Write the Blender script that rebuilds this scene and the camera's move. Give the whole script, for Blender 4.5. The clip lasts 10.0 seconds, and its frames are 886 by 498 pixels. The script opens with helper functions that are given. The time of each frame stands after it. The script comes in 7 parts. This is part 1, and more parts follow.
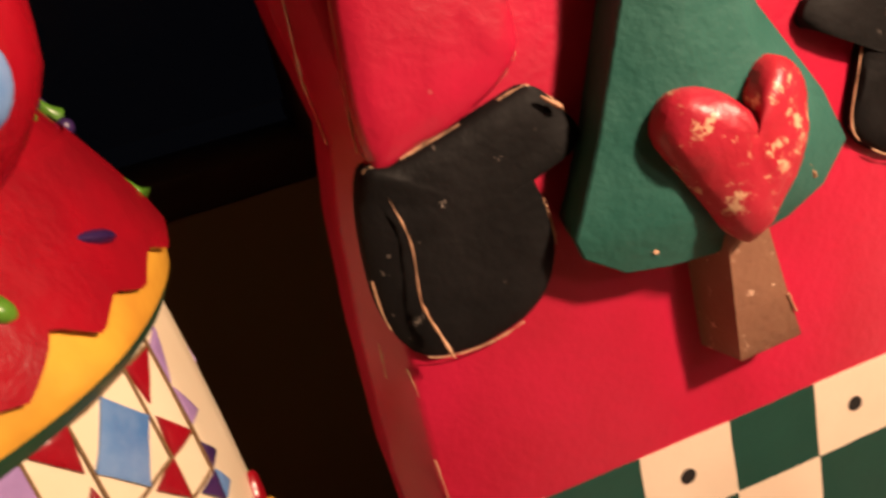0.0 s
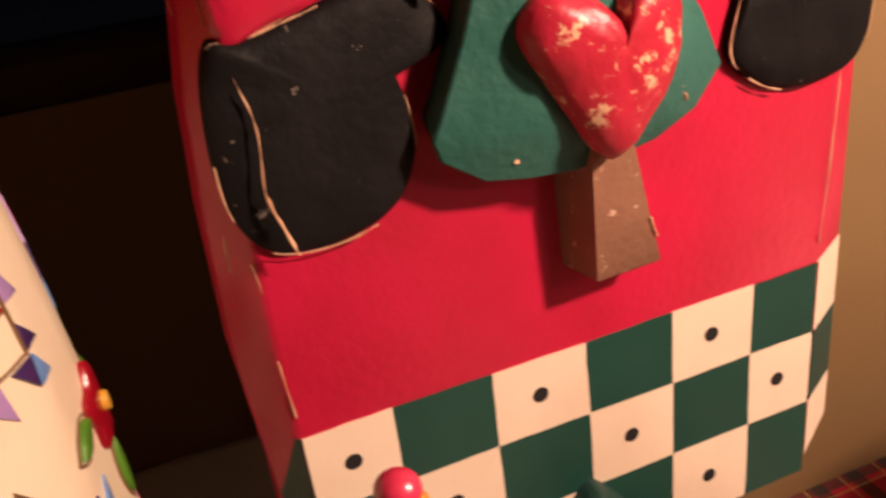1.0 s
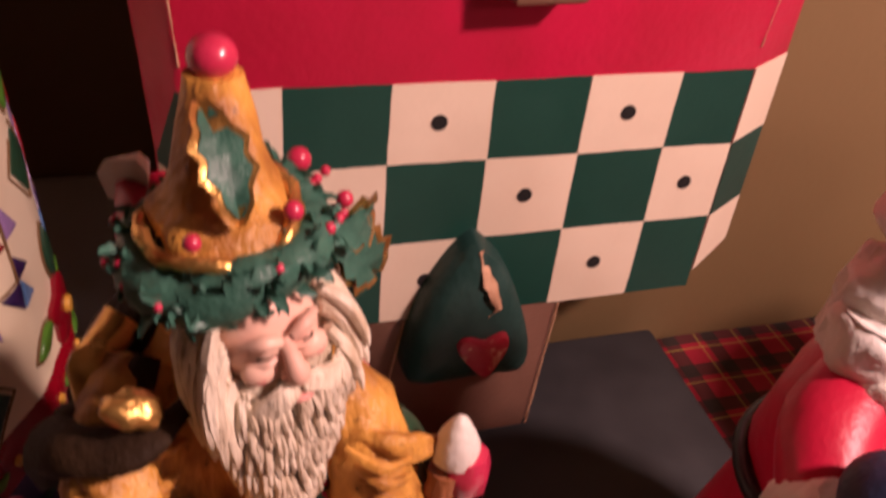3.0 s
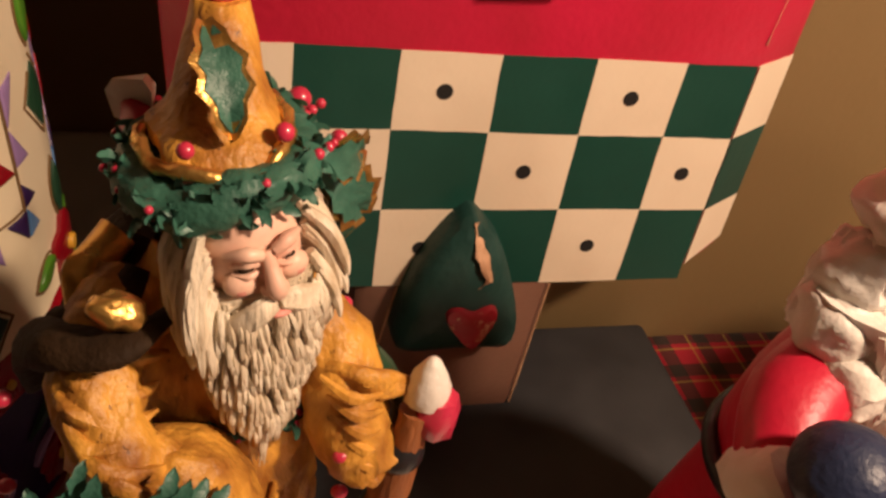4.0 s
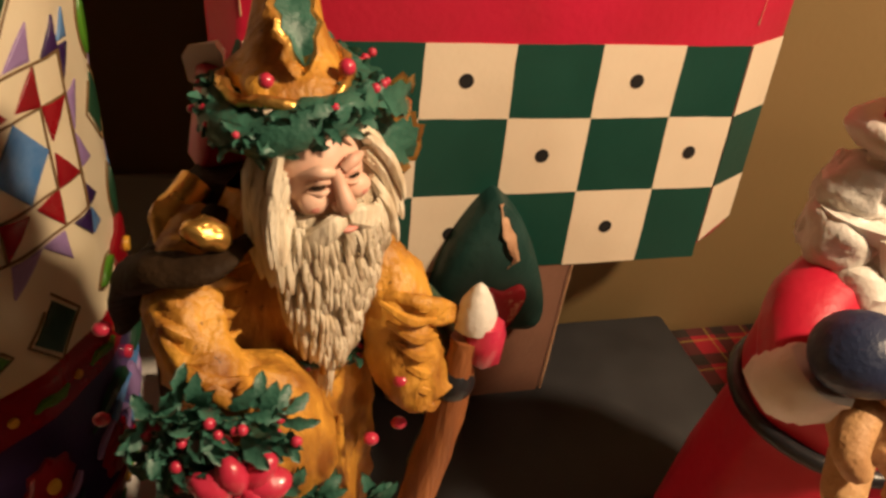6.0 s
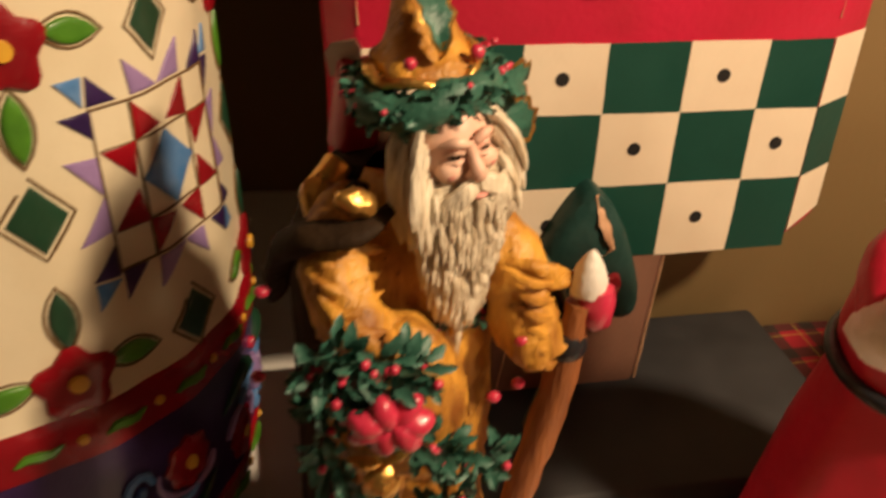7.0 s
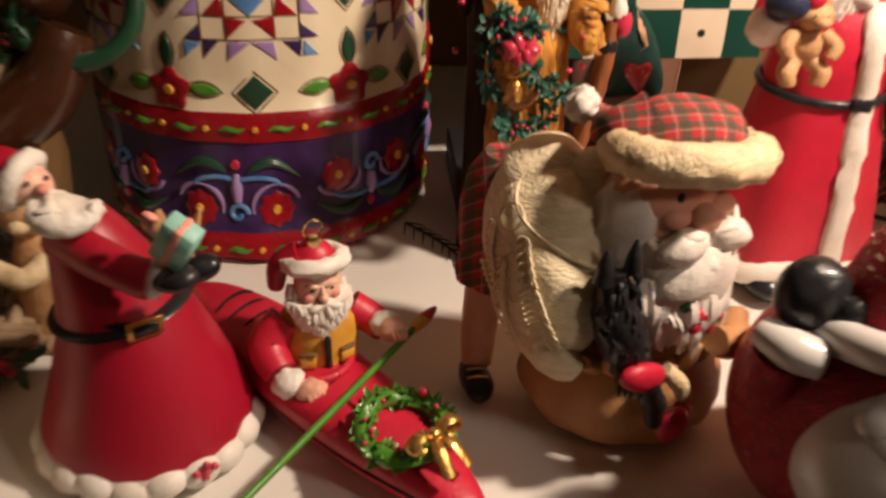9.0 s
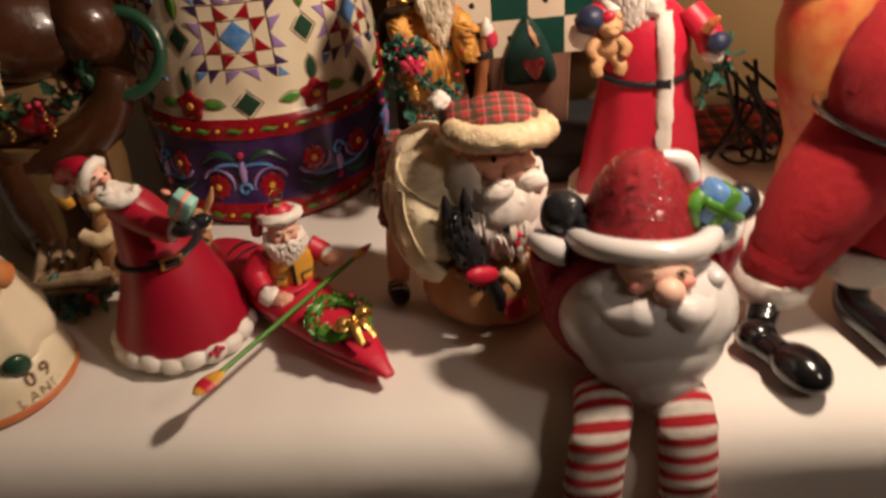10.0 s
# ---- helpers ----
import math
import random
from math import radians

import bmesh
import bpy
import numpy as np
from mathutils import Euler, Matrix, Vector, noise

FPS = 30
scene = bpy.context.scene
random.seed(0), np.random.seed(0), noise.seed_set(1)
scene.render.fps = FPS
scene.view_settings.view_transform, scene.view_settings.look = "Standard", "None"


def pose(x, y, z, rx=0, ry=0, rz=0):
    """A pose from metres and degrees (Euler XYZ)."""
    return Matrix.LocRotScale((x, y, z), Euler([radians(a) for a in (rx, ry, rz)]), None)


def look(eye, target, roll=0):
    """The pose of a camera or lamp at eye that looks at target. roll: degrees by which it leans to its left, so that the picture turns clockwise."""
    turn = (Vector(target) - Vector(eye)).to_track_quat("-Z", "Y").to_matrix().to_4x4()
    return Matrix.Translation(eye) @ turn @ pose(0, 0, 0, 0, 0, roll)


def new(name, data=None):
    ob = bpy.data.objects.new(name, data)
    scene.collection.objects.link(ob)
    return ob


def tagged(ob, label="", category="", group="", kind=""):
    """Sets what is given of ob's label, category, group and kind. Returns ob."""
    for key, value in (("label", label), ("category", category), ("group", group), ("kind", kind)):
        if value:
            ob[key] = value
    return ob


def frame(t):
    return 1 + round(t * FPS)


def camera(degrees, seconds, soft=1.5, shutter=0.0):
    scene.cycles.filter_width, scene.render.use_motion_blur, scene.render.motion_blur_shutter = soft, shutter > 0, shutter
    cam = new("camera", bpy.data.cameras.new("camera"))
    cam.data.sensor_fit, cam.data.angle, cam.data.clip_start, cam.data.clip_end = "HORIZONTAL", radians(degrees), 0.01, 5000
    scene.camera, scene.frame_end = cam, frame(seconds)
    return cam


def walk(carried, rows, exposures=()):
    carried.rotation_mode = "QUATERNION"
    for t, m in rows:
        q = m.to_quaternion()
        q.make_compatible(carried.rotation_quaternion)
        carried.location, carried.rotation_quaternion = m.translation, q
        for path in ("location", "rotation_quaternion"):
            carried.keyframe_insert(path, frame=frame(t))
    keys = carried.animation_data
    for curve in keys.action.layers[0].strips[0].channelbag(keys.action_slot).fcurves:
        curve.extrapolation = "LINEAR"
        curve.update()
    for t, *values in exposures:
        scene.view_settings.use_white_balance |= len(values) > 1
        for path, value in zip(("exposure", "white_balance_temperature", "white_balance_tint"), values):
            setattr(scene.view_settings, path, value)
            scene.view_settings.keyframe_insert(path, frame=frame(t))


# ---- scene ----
cam = camera(53.47, 10.0, soft=2.8, shutter=0.5)
PATH = [
    (0, (-0.0110, 0.0323, 0.2845), (0.2242, 0.9259, -0.0977), -13.17),
    (0.5, (-0.0028, 0.0302, 0.2798), (0.2545, 0.8952, -0.1511), -10.39),
    (1, (0.0022, 0.0315, 0.2738), (0.2941, 0.8663, -0.1930), -7.04),
    (1.5, (0.0143, 0.0306, 0.2726), (0.3543, 0.8322, -0.2191), -2.92),
    (2, (0.0193, 0.0253, 0.2581), (0.3595, 0.7982, -0.2776), 0.93),
    (2.5, (0.0166, 0.0179, 0.2489), (0.3252, 0.7823, -0.3172), 3.55),
    (3, (0.0169, 0.0124, 0.2422), (0.2961, 0.7593, -0.3613), 7.07),
    (3.2, (0.0167, 0.0104, 0.2358), (0.2969, 0.7554, -0.3696), 8.37),
    (4.3, (0.0217, -0.0008, 0.2391), (0.2832, 0.7552, -0.3609), 11.60),
    (4.5, (0.0237, -0.0017, 0.2346), (0.2790, 0.7567, -0.3651), 11.26),
    (5, (0.0257, -0.0059, 0.2283), (0.2793, 0.7648, -0.3563), 10.24),
    (5.2, (0.0253, -0.0078, 0.2271), (0.2717, 0.7708, -0.3499), 9.77),
    (6.3, (0.0044, -0.0259, 0.2297), (0.2613, 0.7811, -0.3019), 5.91),
    (6.5, (0.0062, -0.0251, 0.2287), (0.2282, 0.7970, -0.2955), 5.35),
    (7, (-0.0065, -0.0411, 0.2281), (0.1807, 0.7906, -0.2948), 2.96),
    (7.5, (-0.0234, -0.0716, 0.2083), (0.1249, 0.7401, -0.3567), 2.02),
    (8, (-0.0403, -0.1180, 0.1930), (0.1175, 0.6824, -0.3854), 2.49),
    (8.5, (-0.0518, -0.1649, 0.1913), (0.0835, 0.6400, -0.3865), 2.33),
    (9, (-0.0498, -0.2569, 0.2352), (0.0339, 0.5899, -0.2901), 1.54),
    (9.5, (-0.0060, -0.3336, 0.2823), (0.0325, 0.5156, -0.2444), 1.05),
    (10, (0.0245, -0.4098, 0.3101), (0.0150, 0.4264, -0.2383), -5.23),
]
EXPOSURES = [(0, 0.1, 6300, 27), (0.5, 0.08, 6050, 32), (1.0, 0.08, 6200, 38), (1.5, 0.1, 6000, 46), (2.0, -0.1, 5750, 58), (2.5, -0.3, 5900, 60), (3.2, -0.35, 5700, 50), (4.5, -0.35, 6300, 12), (7.0, -0.2, 6250, 10), (7.5, -0.05, 6200, 6), (8.5, -0.2, 5550, -7), (9.0, 0.1, 5450, 15), (10, -0.2, 5500, 16)]
walk(cam, [(t, look(eye, target, roll)) for t, eye, target, roll in PATH], EXPOSURES)

# ---- world and lamps ----
world = bpy.data.worlds.new("night")
scene.world = world
world.use_nodes = True
world.node_tree.nodes["Background"].inputs[0].default_value = (0.30, 0.34, 0.45, 1)
world.node_tree.nodes["Background"].inputs[1].default_value = 0.004


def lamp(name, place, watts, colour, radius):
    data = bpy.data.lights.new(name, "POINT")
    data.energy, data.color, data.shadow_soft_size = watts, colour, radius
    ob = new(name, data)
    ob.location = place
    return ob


lamp("table_lamp_bulb", (0.275, -0.085, 0.435), 13.2, (1.0, 0.72, 0.44), 0.018)
# unseen fill lamp, added front right to lift the shaded fronts of the figures
lamp("front_fill_lamp", (0.42, -0.42, 0.46), 2.9, (1.0, 0.74, 0.48), 0.035)


# ---- materials ----
def mat(name, colour, rough=0.5, other=None, scale=60.0, amount=0.5, bump=0.15, grain=700.0, metal=0.0, coat=0.0, fleck=None, fleck_at=0.66, stretch=(1, 1, 1)):
    """A painted or natural surface: two-scale colour variation, fine relief, optional worn flecks of another colour."""
    m = bpy.data.materials.new(name)
    m.use_nodes = True
    n, l = m.node_tree.nodes, m.node_tree.links
    b = n["Principled BSDF"]
    co = n.new("ShaderNodeTexCoord")
    mp = n.new("ShaderNodeMapping")
    mp.inputs["Scale"].default_value = stretch
    l.new(co.outputs["Object"], mp.inputs[0])
    n1 = n.new("ShaderNodeTexNoise")
    n1.inputs["Scale"].default_value, n1.inputs["Detail"].default_value = scale, 6
    n2 = n.new("ShaderNodeTexNoise")
    n2.inputs["Scale"].default_value, n2.inputs["Detail"].default_value = grain, 4
    l.new(mp.outputs[0], n1.inputs[0])
    l.new(mp.outputs[0], n2.inputs[0])
    if other is None:
        other = tuple(c * 0.72 for c in colour)
    ramp = n.new("ShaderNodeMapRange")
    ramp.inputs["From Min"].default_value, ramp.inputs["From Max"].default_value = 0.35, 0.7
    l.new(n1.outputs[0], ramp.inputs[0])
    sc = n.new("ShaderNodeMath")
    sc.operation = "MULTIPLY"
    sc.inputs[1].default_value = amount
    l.new(ramp.outputs[0], sc.inputs[0])
    mix = n.new("ShaderNodeMix")
    mix.data_type = "RGBA"
    mix.inputs[6].default_value, mix.inputs[7].default_value = (*colour, 1), (*other, 1)
    l.new(sc.outputs[0], mix.inputs[0])
    out = mix.outputs[2]
    if fleck:
        n3 = n.new("ShaderNodeTexNoise")
        n3.inputs["Scale"].default_value, n3.inputs["Detail"].default_value = scale * 2.3, 9
        n3.inputs["Roughness"].default_value = 0.75
        l.new(mp.outputs[0], n3.inputs[0])
        cut = n.new("ShaderNodeMapRange")
        cut.inputs["From Min"].default_value, cut.inputs["From Max"].default_value = fleck_at, fleck_at + 0.04
        l.new(n3.outputs[0], cut.inputs[0])
        mx = n.new("ShaderNodeMix")
        mx.data_type = "RGBA"
        mx.inputs[7].default_value = (*fleck, 1)
        l.new(cut.outputs[0], mx.inputs[0])
        l.new(out, mx.inputs[6])
        out = mx.outputs[2]
    l.new(out, b.inputs["Base Color"])
    rr = n.new("ShaderNodeMapRange")
    rr.inputs["To Min"].default_value, rr.inputs["To Max"].default_value = max(0.05, rough - 0.12), min(1, rough + 0.12)
    l.new(n1.outputs[0], rr.inputs[0])
    l.new(rr.outputs[0], b.inputs["Roughness"])
    b.inputs["Metallic"].default_value = metal
    b.inputs["Coat Weight"].default_value = coat
    b.inputs["Coat Roughness"].default_value = 0.12
    bp = n.new("ShaderNodeBump")
    bp.inputs["Strength"].default_value, bp.inputs["Distance"].default_value = bump, 0.001
    ad = n.new("ShaderNodeMath")
    ad.operation = "ADD"
    l.new(n1.outputs[0], ad.inputs[0])
    l.new(n2.outputs[0], ad.inputs[1])
    l.new(ad.outputs[0], bp.inputs["Height"])
    l.new(bp.outputs[0], b.inputs["Normal"])
    return m


def plaid(name, base, bands, scale):
    """Woven tartan: crossing bands along two axes of the object."""
    m = mat(name, base, 0.85, bump=0.4, grain=1800)
    n, l = m.node_tree.nodes, m.node_tree.links
    b = n["Principled BSDF"]
    co = n.new("ShaderNodeTexCoord")
    sp = n.new("ShaderNodeSeparateXYZ")
    l.new(co.outputs["Object"], sp.inputs[0])
    last = b.inputs["Base Color"].links[0].from_socket
    for axes, shift, width, colour, strength in bands:
        sm = n.new("ShaderNodeMath")
        sm.operation = "MULTIPLY_ADD"
        sm.inputs[1].default_value, sm.inputs[2].default_value = scale, shift
        if axes == "d":
            ad = n.new("ShaderNodeMath")
            ad.operation = "ADD"
            l.new(sp.outputs[1], ad.inputs[0])
            l.new(sp.outputs[2], ad.inputs[1])
            l.new(ad.outputs[0], sm.inputs[0])
        else:
            l.new(sp.outputs["xyz".index(axes)], sm.inputs[0])
        fr = n.new("ShaderNodeMath")
        fr.operation = "FRACT"
        l.new(sm.outputs[0], fr.inputs[0])
        lt = n.new("ShaderNodeMath")
        lt.operation = "LESS_THAN"
        lt.inputs[1].default_value = width
        l.new(fr.outputs[0], lt.inputs[0])
        st = n.new("ShaderNodeMath")
        st.operation = "MULTIPLY"
        st.inputs[1].default_value = strength
        l.new(lt.outputs[0], st.inputs[0])
        mx = n.new("ShaderNodeMix")
        mx.data_type = "RGBA"
        mx.inputs[7].default_value = (*colour, 1)
        l.new(st.outputs[0], mx.inputs[0])
        l.new(last, mx.inputs[6])
        last = mx.outputs[2]
    l.new(last, b.inputs["Base Color"])
    return m


CREAM, TAN = (0.80, 0.70, 0.52), (0.62, 0.42, 0.26)
M = dict(
    board_red=mat("board_red_paint", (0.50, 0.014, 0.048), 0.36, (0.40, 0.010, 0.030), 45, 0.8, 0.22, 380, fleck=(0.62, 0.30, 0.24), fleck_at=0.70),
    board_green=mat("board_green_paint", (0.007, 0.052, 0.038), 0.42, (0.012, 0.068, 0.05), 50, 0.7, 0.08, 500),
    board_cream=mat("board_cream_paint", (0.78, 0.66, 0.50), 0.55, (0.70, 0.57, 0.42), 50, 0.6, 0.08, 500),
    board_black=mat("board_black_paint", (0.006, 0.006, 0.006), 0.62, (0.013, 0.012, 0.012), 70, 0.6, 0.25, 420, fleck=(0.34, 0.29, 0.24), fleck_at=0.64),
    tree_green=mat("tree_green_paint", (0.018, 0.105, 0.082), 0.5, (0.036, 0.15, 0.12), 60, 0.8, 0.35, 420, fleck=(0.5, 0.32, 0.2), fleck_at=0.735),
    peg_green=mat("dark_peg_green_paint", (0.010, 0.045, 0.038), 0.5, (0.03, 0.075, 0.066), 70, 0.8, 0.35, 420, fleck=(0.45, 0.32, 0.22), fleck_at=0.71),
    worn=mat("worn_bare_wood", (0.66, 0.40, 0.24), 0.7, (0.40, 0.20, 0.10), 150, 0.9, 0.5, 900),
    heart_red=mat("heart_red_paint", (0.46, 0.022, 0.045), 0.38, (0.42, 0.016, 0.02), 70, 0.6, 0.3, 400, fleck=(0.74, 0.45, 0.27), fleck_at=0.558),
    brown=mat("brown_paint", (0.26, 0.13, 0.075), 0.5, (0.19, 0.09, 0.05), 80, 0.7, 0.3, 500, fleck=(0.70, 0.48, 0.33), fleck_at=0.595),
    leg=mat("pinkish_brown_paint", (0.24, 0.12, 0.08), 0.45, (0.17, 0.085, 0.055), 60, 0.6, 0.2, 500),
    hole=mat("drilled_hole_black", (0.006, 0.005, 0.005), 0.8),
    box=mat("black_box_card", (0.028, 0.028, 0.031), 0.6, (0.046, 0.045, 0.048), 60, 0.6, 0.12, 900),
    cloth=mat("white_tablecloth", (0.78, 0.75, 0.70), 0.9, (0.70, 0.66, 0.60), 12, 0.6, 0.3, 2200),
    thread=mat("dark_green_thread", (0.03, 0.05, 0.04), 0.8),
    wall=mat("tan_wall_paint", (0.29, 0.19, 0.076), 0.75, (0.245, 0.16, 0.064), 9, 0.6, 0.12, 300),
    frame=mat("dark_window_wood", (0.05, 0.026, 0.015), 0.5, None, 30),
    floor=mat("brown_floor_wood", (0.16, 0.08, 0.04), 0.5, None, 6, stretch=(1, 9, 1)),
    plaster=mat("room_plaster", (0.45, 0.36, 0.25), 0.85, None, 5),
    ivory=mat("ivory_glazed_resin", (0.78, 0.69, 0.50), 0.35, (0.66, 0.55, 0.36), 40, 0.55, 0.12, 350, coat=0.3),
    fig_red=mat("glossy_red_resin", (0.31, 0.005, 0.012), 0.28, (0.13, 0.003, 0.007), 60, 0.6, 0.25, 350, coat=0.15),
    fig_yellow=mat("antiqued_yellow_resin", (0.75, 0.42, 0.04), 0.4, (0.50, 0.22, 0.02), 70, 0.8, 0.15, 400, coat=0.2),
    dkgreen=mat("dark_green_resin", (0.015, 0.06, 0.03), 0.35, None, 80, 0.6, 0.15, coat=0.3),
    leaf=mat("leaf_green_resin", (0.09, 0.26, 0.02), 0.35, (0.04, 0.15, 0.01), 150, 0.7, 0.15, coat=0.3),
    blue=mat("cornflower_blue_resin", (0.06, 0.19, 0.46), 0.4, (0.22, 0.36, 0.60), 160, 0.6, 0.15, coat=0.2),
    violet=mat("deep_violet_resin", (0.026, 0.011, 0.065), 0.35, (0.065, 0.032, 0.14), 70, 0.7, 0.15, coat=0.3),
    lilac=mat("lilac_resin", (0.33, 0.22, 0.46), 0.4, (0.24, 0.15, 0.36), 90, 0.6, 0.15, coat=0.2),
    seam=mat("brown_seam_line", (0.16, 0.09, 0.03), 0.6, None, 120),
    gold_robe=mat("ochre_carved_robe", (0.68, 0.34, 0.045), 0.5, (0.24, 0.08, 0.009), 170, 1.0, 1.0, 420, stretch=(1, 1, 0.5), fleck=(0.10, 0.035, 0.006), fleck_at=0.615),
    gold=mat("gold_leaf_paint", (0.75, 0.45, 0.12), 0.3, (0.45, 0.22, 0.04), 200, 0.7, 0.3, metal=0.85),
    beard=mat("aged_white_beard", (0.86, 0.78, 0.62), 0.6, (0.40, 0.27, 0.13), 260, 0.7, 0.5, 900, stretch=(1.6, 1.6, 0.3)),
    white=mat("white_painted_resin", (0.82, 0.78, 0.72), 0.5, (0.66, 0.58, 0.48), 90, 0.6, 0.35, 600),
    skin=mat("flesh_painted_resin", (0.72, 0.40, 0.27), 0.45, (0.62, 0.28, 0.19), 120, 0.6, 0.12, 500),
    pale=mat("pale_flesh_resin", (0.80, 0.56, 0.42), 0.45, (0.76, 0.38, 0.28), 120, 0.8, 0.12, 500),
    rosy=mat("rosy_pink_resin", (0.74, 0.30, 0.24), 0.5, None, 90),
    berry=mat("raspberry_red_berry", (0.58, 0.035, 0.085), 0.3, (0.42, 0.02, 0.04), 200, 0.6, 0.1, coat=0.4),
    holly=mat("holly_green_resin", (0.045, 0.15, 0.105), 0.45, (0.018, 0.07, 0.05), 220, 0.8, 0.4, 600),
    staff=mat("carved_wood_staff", (0.34, 0.12, 0.035), 0.5, (0.16, 0.05, 0.015), 120, 0.9, 0.6, 500, stretch=(2, 2, 0.25)),
    black=mat("black_painted_resin", (0.012, 0.012, 0.014), 0.32, (0.03, 0.03, 0.034), 90, 0.6, 0.3, 400, coat=0.2),
    navy=mat("navy_mitten_resin", (0.02, 0.03, 0.075), 0.45, None, 90, 0.6, 0.3),
    robe_red=mat("satin_red_resin", (0.36, 0.006, 0.024), 0.40, (0.28, 0.004, 0.018), 40, 0.6, 0.12, 300),
    coat_red=mat("bright_red_coat", (0.55, 0.014, 0.042), 0.42, (0.42, 0.010, 0.028), 70, 0.6, 0.25, 350),
    mint=mat("mint_green_gift_wrap", (0.30, 0.58, 0.50), 0.5, None, 60, 0.5),
    fur=mat("cream_carved_fur", (0.80, 0.66, 0.42), 0.6, (0.58, 0.42, 0.20), 160, 0.8, 0.8, 700),
    sack=mat("cream_ribbed_sack", (0.86, 0.76, 0.53), 0.6, (0.70, 0.57, 0.34), 130, 0.8, 0.9, 420, stretch=(1, 1, 3)),
    burlap=mat("tan_burlap_sack", (0.52, 0.28, 0.11), 0.6, (0.36, 0.16, 0.055), 70, 0.8, 0.45, 420),
    glitter=mat("red_glitter_hat", (0.40, 0.01, 0.02), 0.25, (0.22, 0.005, 0.01), 300, 0.8, 0.9, 1500, metal=0.35, fleck=(0.95, 0.72, 0.68), fleck_at=0.63),
    cloak=mat("dark_brown_cloak", (0.022, 0.012, 0.006), 0.7, (0.045, 0.024, 0.010), 120, 0.7, 0.5),
    tinsel=mat("silver_tinsel_glitter", (0.92, 0.82, 0.80), 0.2, None, 300, metal=1.0),
    ceramic=mat("grey_white_ceramic", (0.66, 0.64, 0.62), 0.3, (0.58, 0.56, 0.54), 30, 0.5, 0.04, 200, coat=0.4),
    felt_red=mat("fuzzy_red_felt", (0.42, 0.010, 0.018), 0.95, (0.36, 0.01, 0.01), 200, 0.7, 0.9, 1600),
    felt_white=mat("fuzzy_white_felt", (0.76, 0.70, 0.62), 0.95, None, 200, 0.5, 0.9, 1600),
    boot=mat("shiny_black_boot", (0.008, 0.008, 0.009), 0.18, None, 60, 0.4, 0.05, coat=0.6),
    chestnut=mat("chestnut_brown_glaze", (0.058, 0.019, 0.006), 0.3, (0.028, 0.010, 0.004), 40, 0.8, 0.2, 300, coat=0.4),
    twig=mat("weathered_twig", (0.40, 0.29, 0.17), 0.8, (0.20, 0.13, 0.07), 120, 0.9, 0.8, 500),
    bear=mat("tan_bear_resin", (0.58, 0.34, 0.15), 0.6, (0.40, 0.20, 0.08), 160, 0.8, 0.6, 600),
    orange=mat("orange_blotched_glaze", (0.55, 0.26, 0.07), 0.45, (0.46, 0.05, 0.02), 48, 1.0, 0.3, 300),
    chrome=mat("gold_metal_cap", (0.70, 0.52, 0.25), 0.2, None, 60, metal=1.0),
    iron=mat("black_iron_wire", (0.01, 0.01, 0.01), 0.5, None, 60),
    plaid_wool=plaid("red_tartan_wool", (0.42, 0.014, 0.028), (("x", 0.0, 0.36, (0.008, 0.02, 0.014), 0.75), ("y", 0.3, 0.36, (0.008, 0.02, 0.014), 0.75), ("x", 0.18, 0.05, (0.6, 0.5, 0.08), 0.3), ("y", 0.48, 0.05, (0.6, 0.5, 0.08), 0.3)), 55),
    plaid_hat=plaid("red_tartan_hat", (0.46, 0.03, 0.03), (("x", 0.0, 0.4, (0.05, 0.07, 0.04), 0.75), ("d", 0.3, 0.4, (0.05, 0.07, 0.04), 0.75), ("x", 0.18, 0.07, (0.6, 0.55, 0.45), 0.3), ("d", 0.48, 0.07, (0.6, 0.55, 0.45), 0.3)), 130),
)
for dull, level in (("board_black", 0.12), ("board_green", 0.3), ("tree_green", 0.3), ("peg_green", 0.3), ("box", 0.3), ("black", 0.25), ("cloak", 0.12)):
    M[dull].node_tree.nodes["Principled BSDF"].inputs["Specular IOR Level"].default_value = level


# ---- mesh tools ----
def rot(v, r):
    return Euler([radians(a) for a in r]).to_matrix() @ Vector(v)


def frame_of(d):
    d = Vector(d).normalized()
    a = d.cross(Vector((0, 0, 1)))
    a = a.normalized() if a.length > 1e-4 else Vector((1, 0, 0))
    return d, a, d.cross(a).normalized()


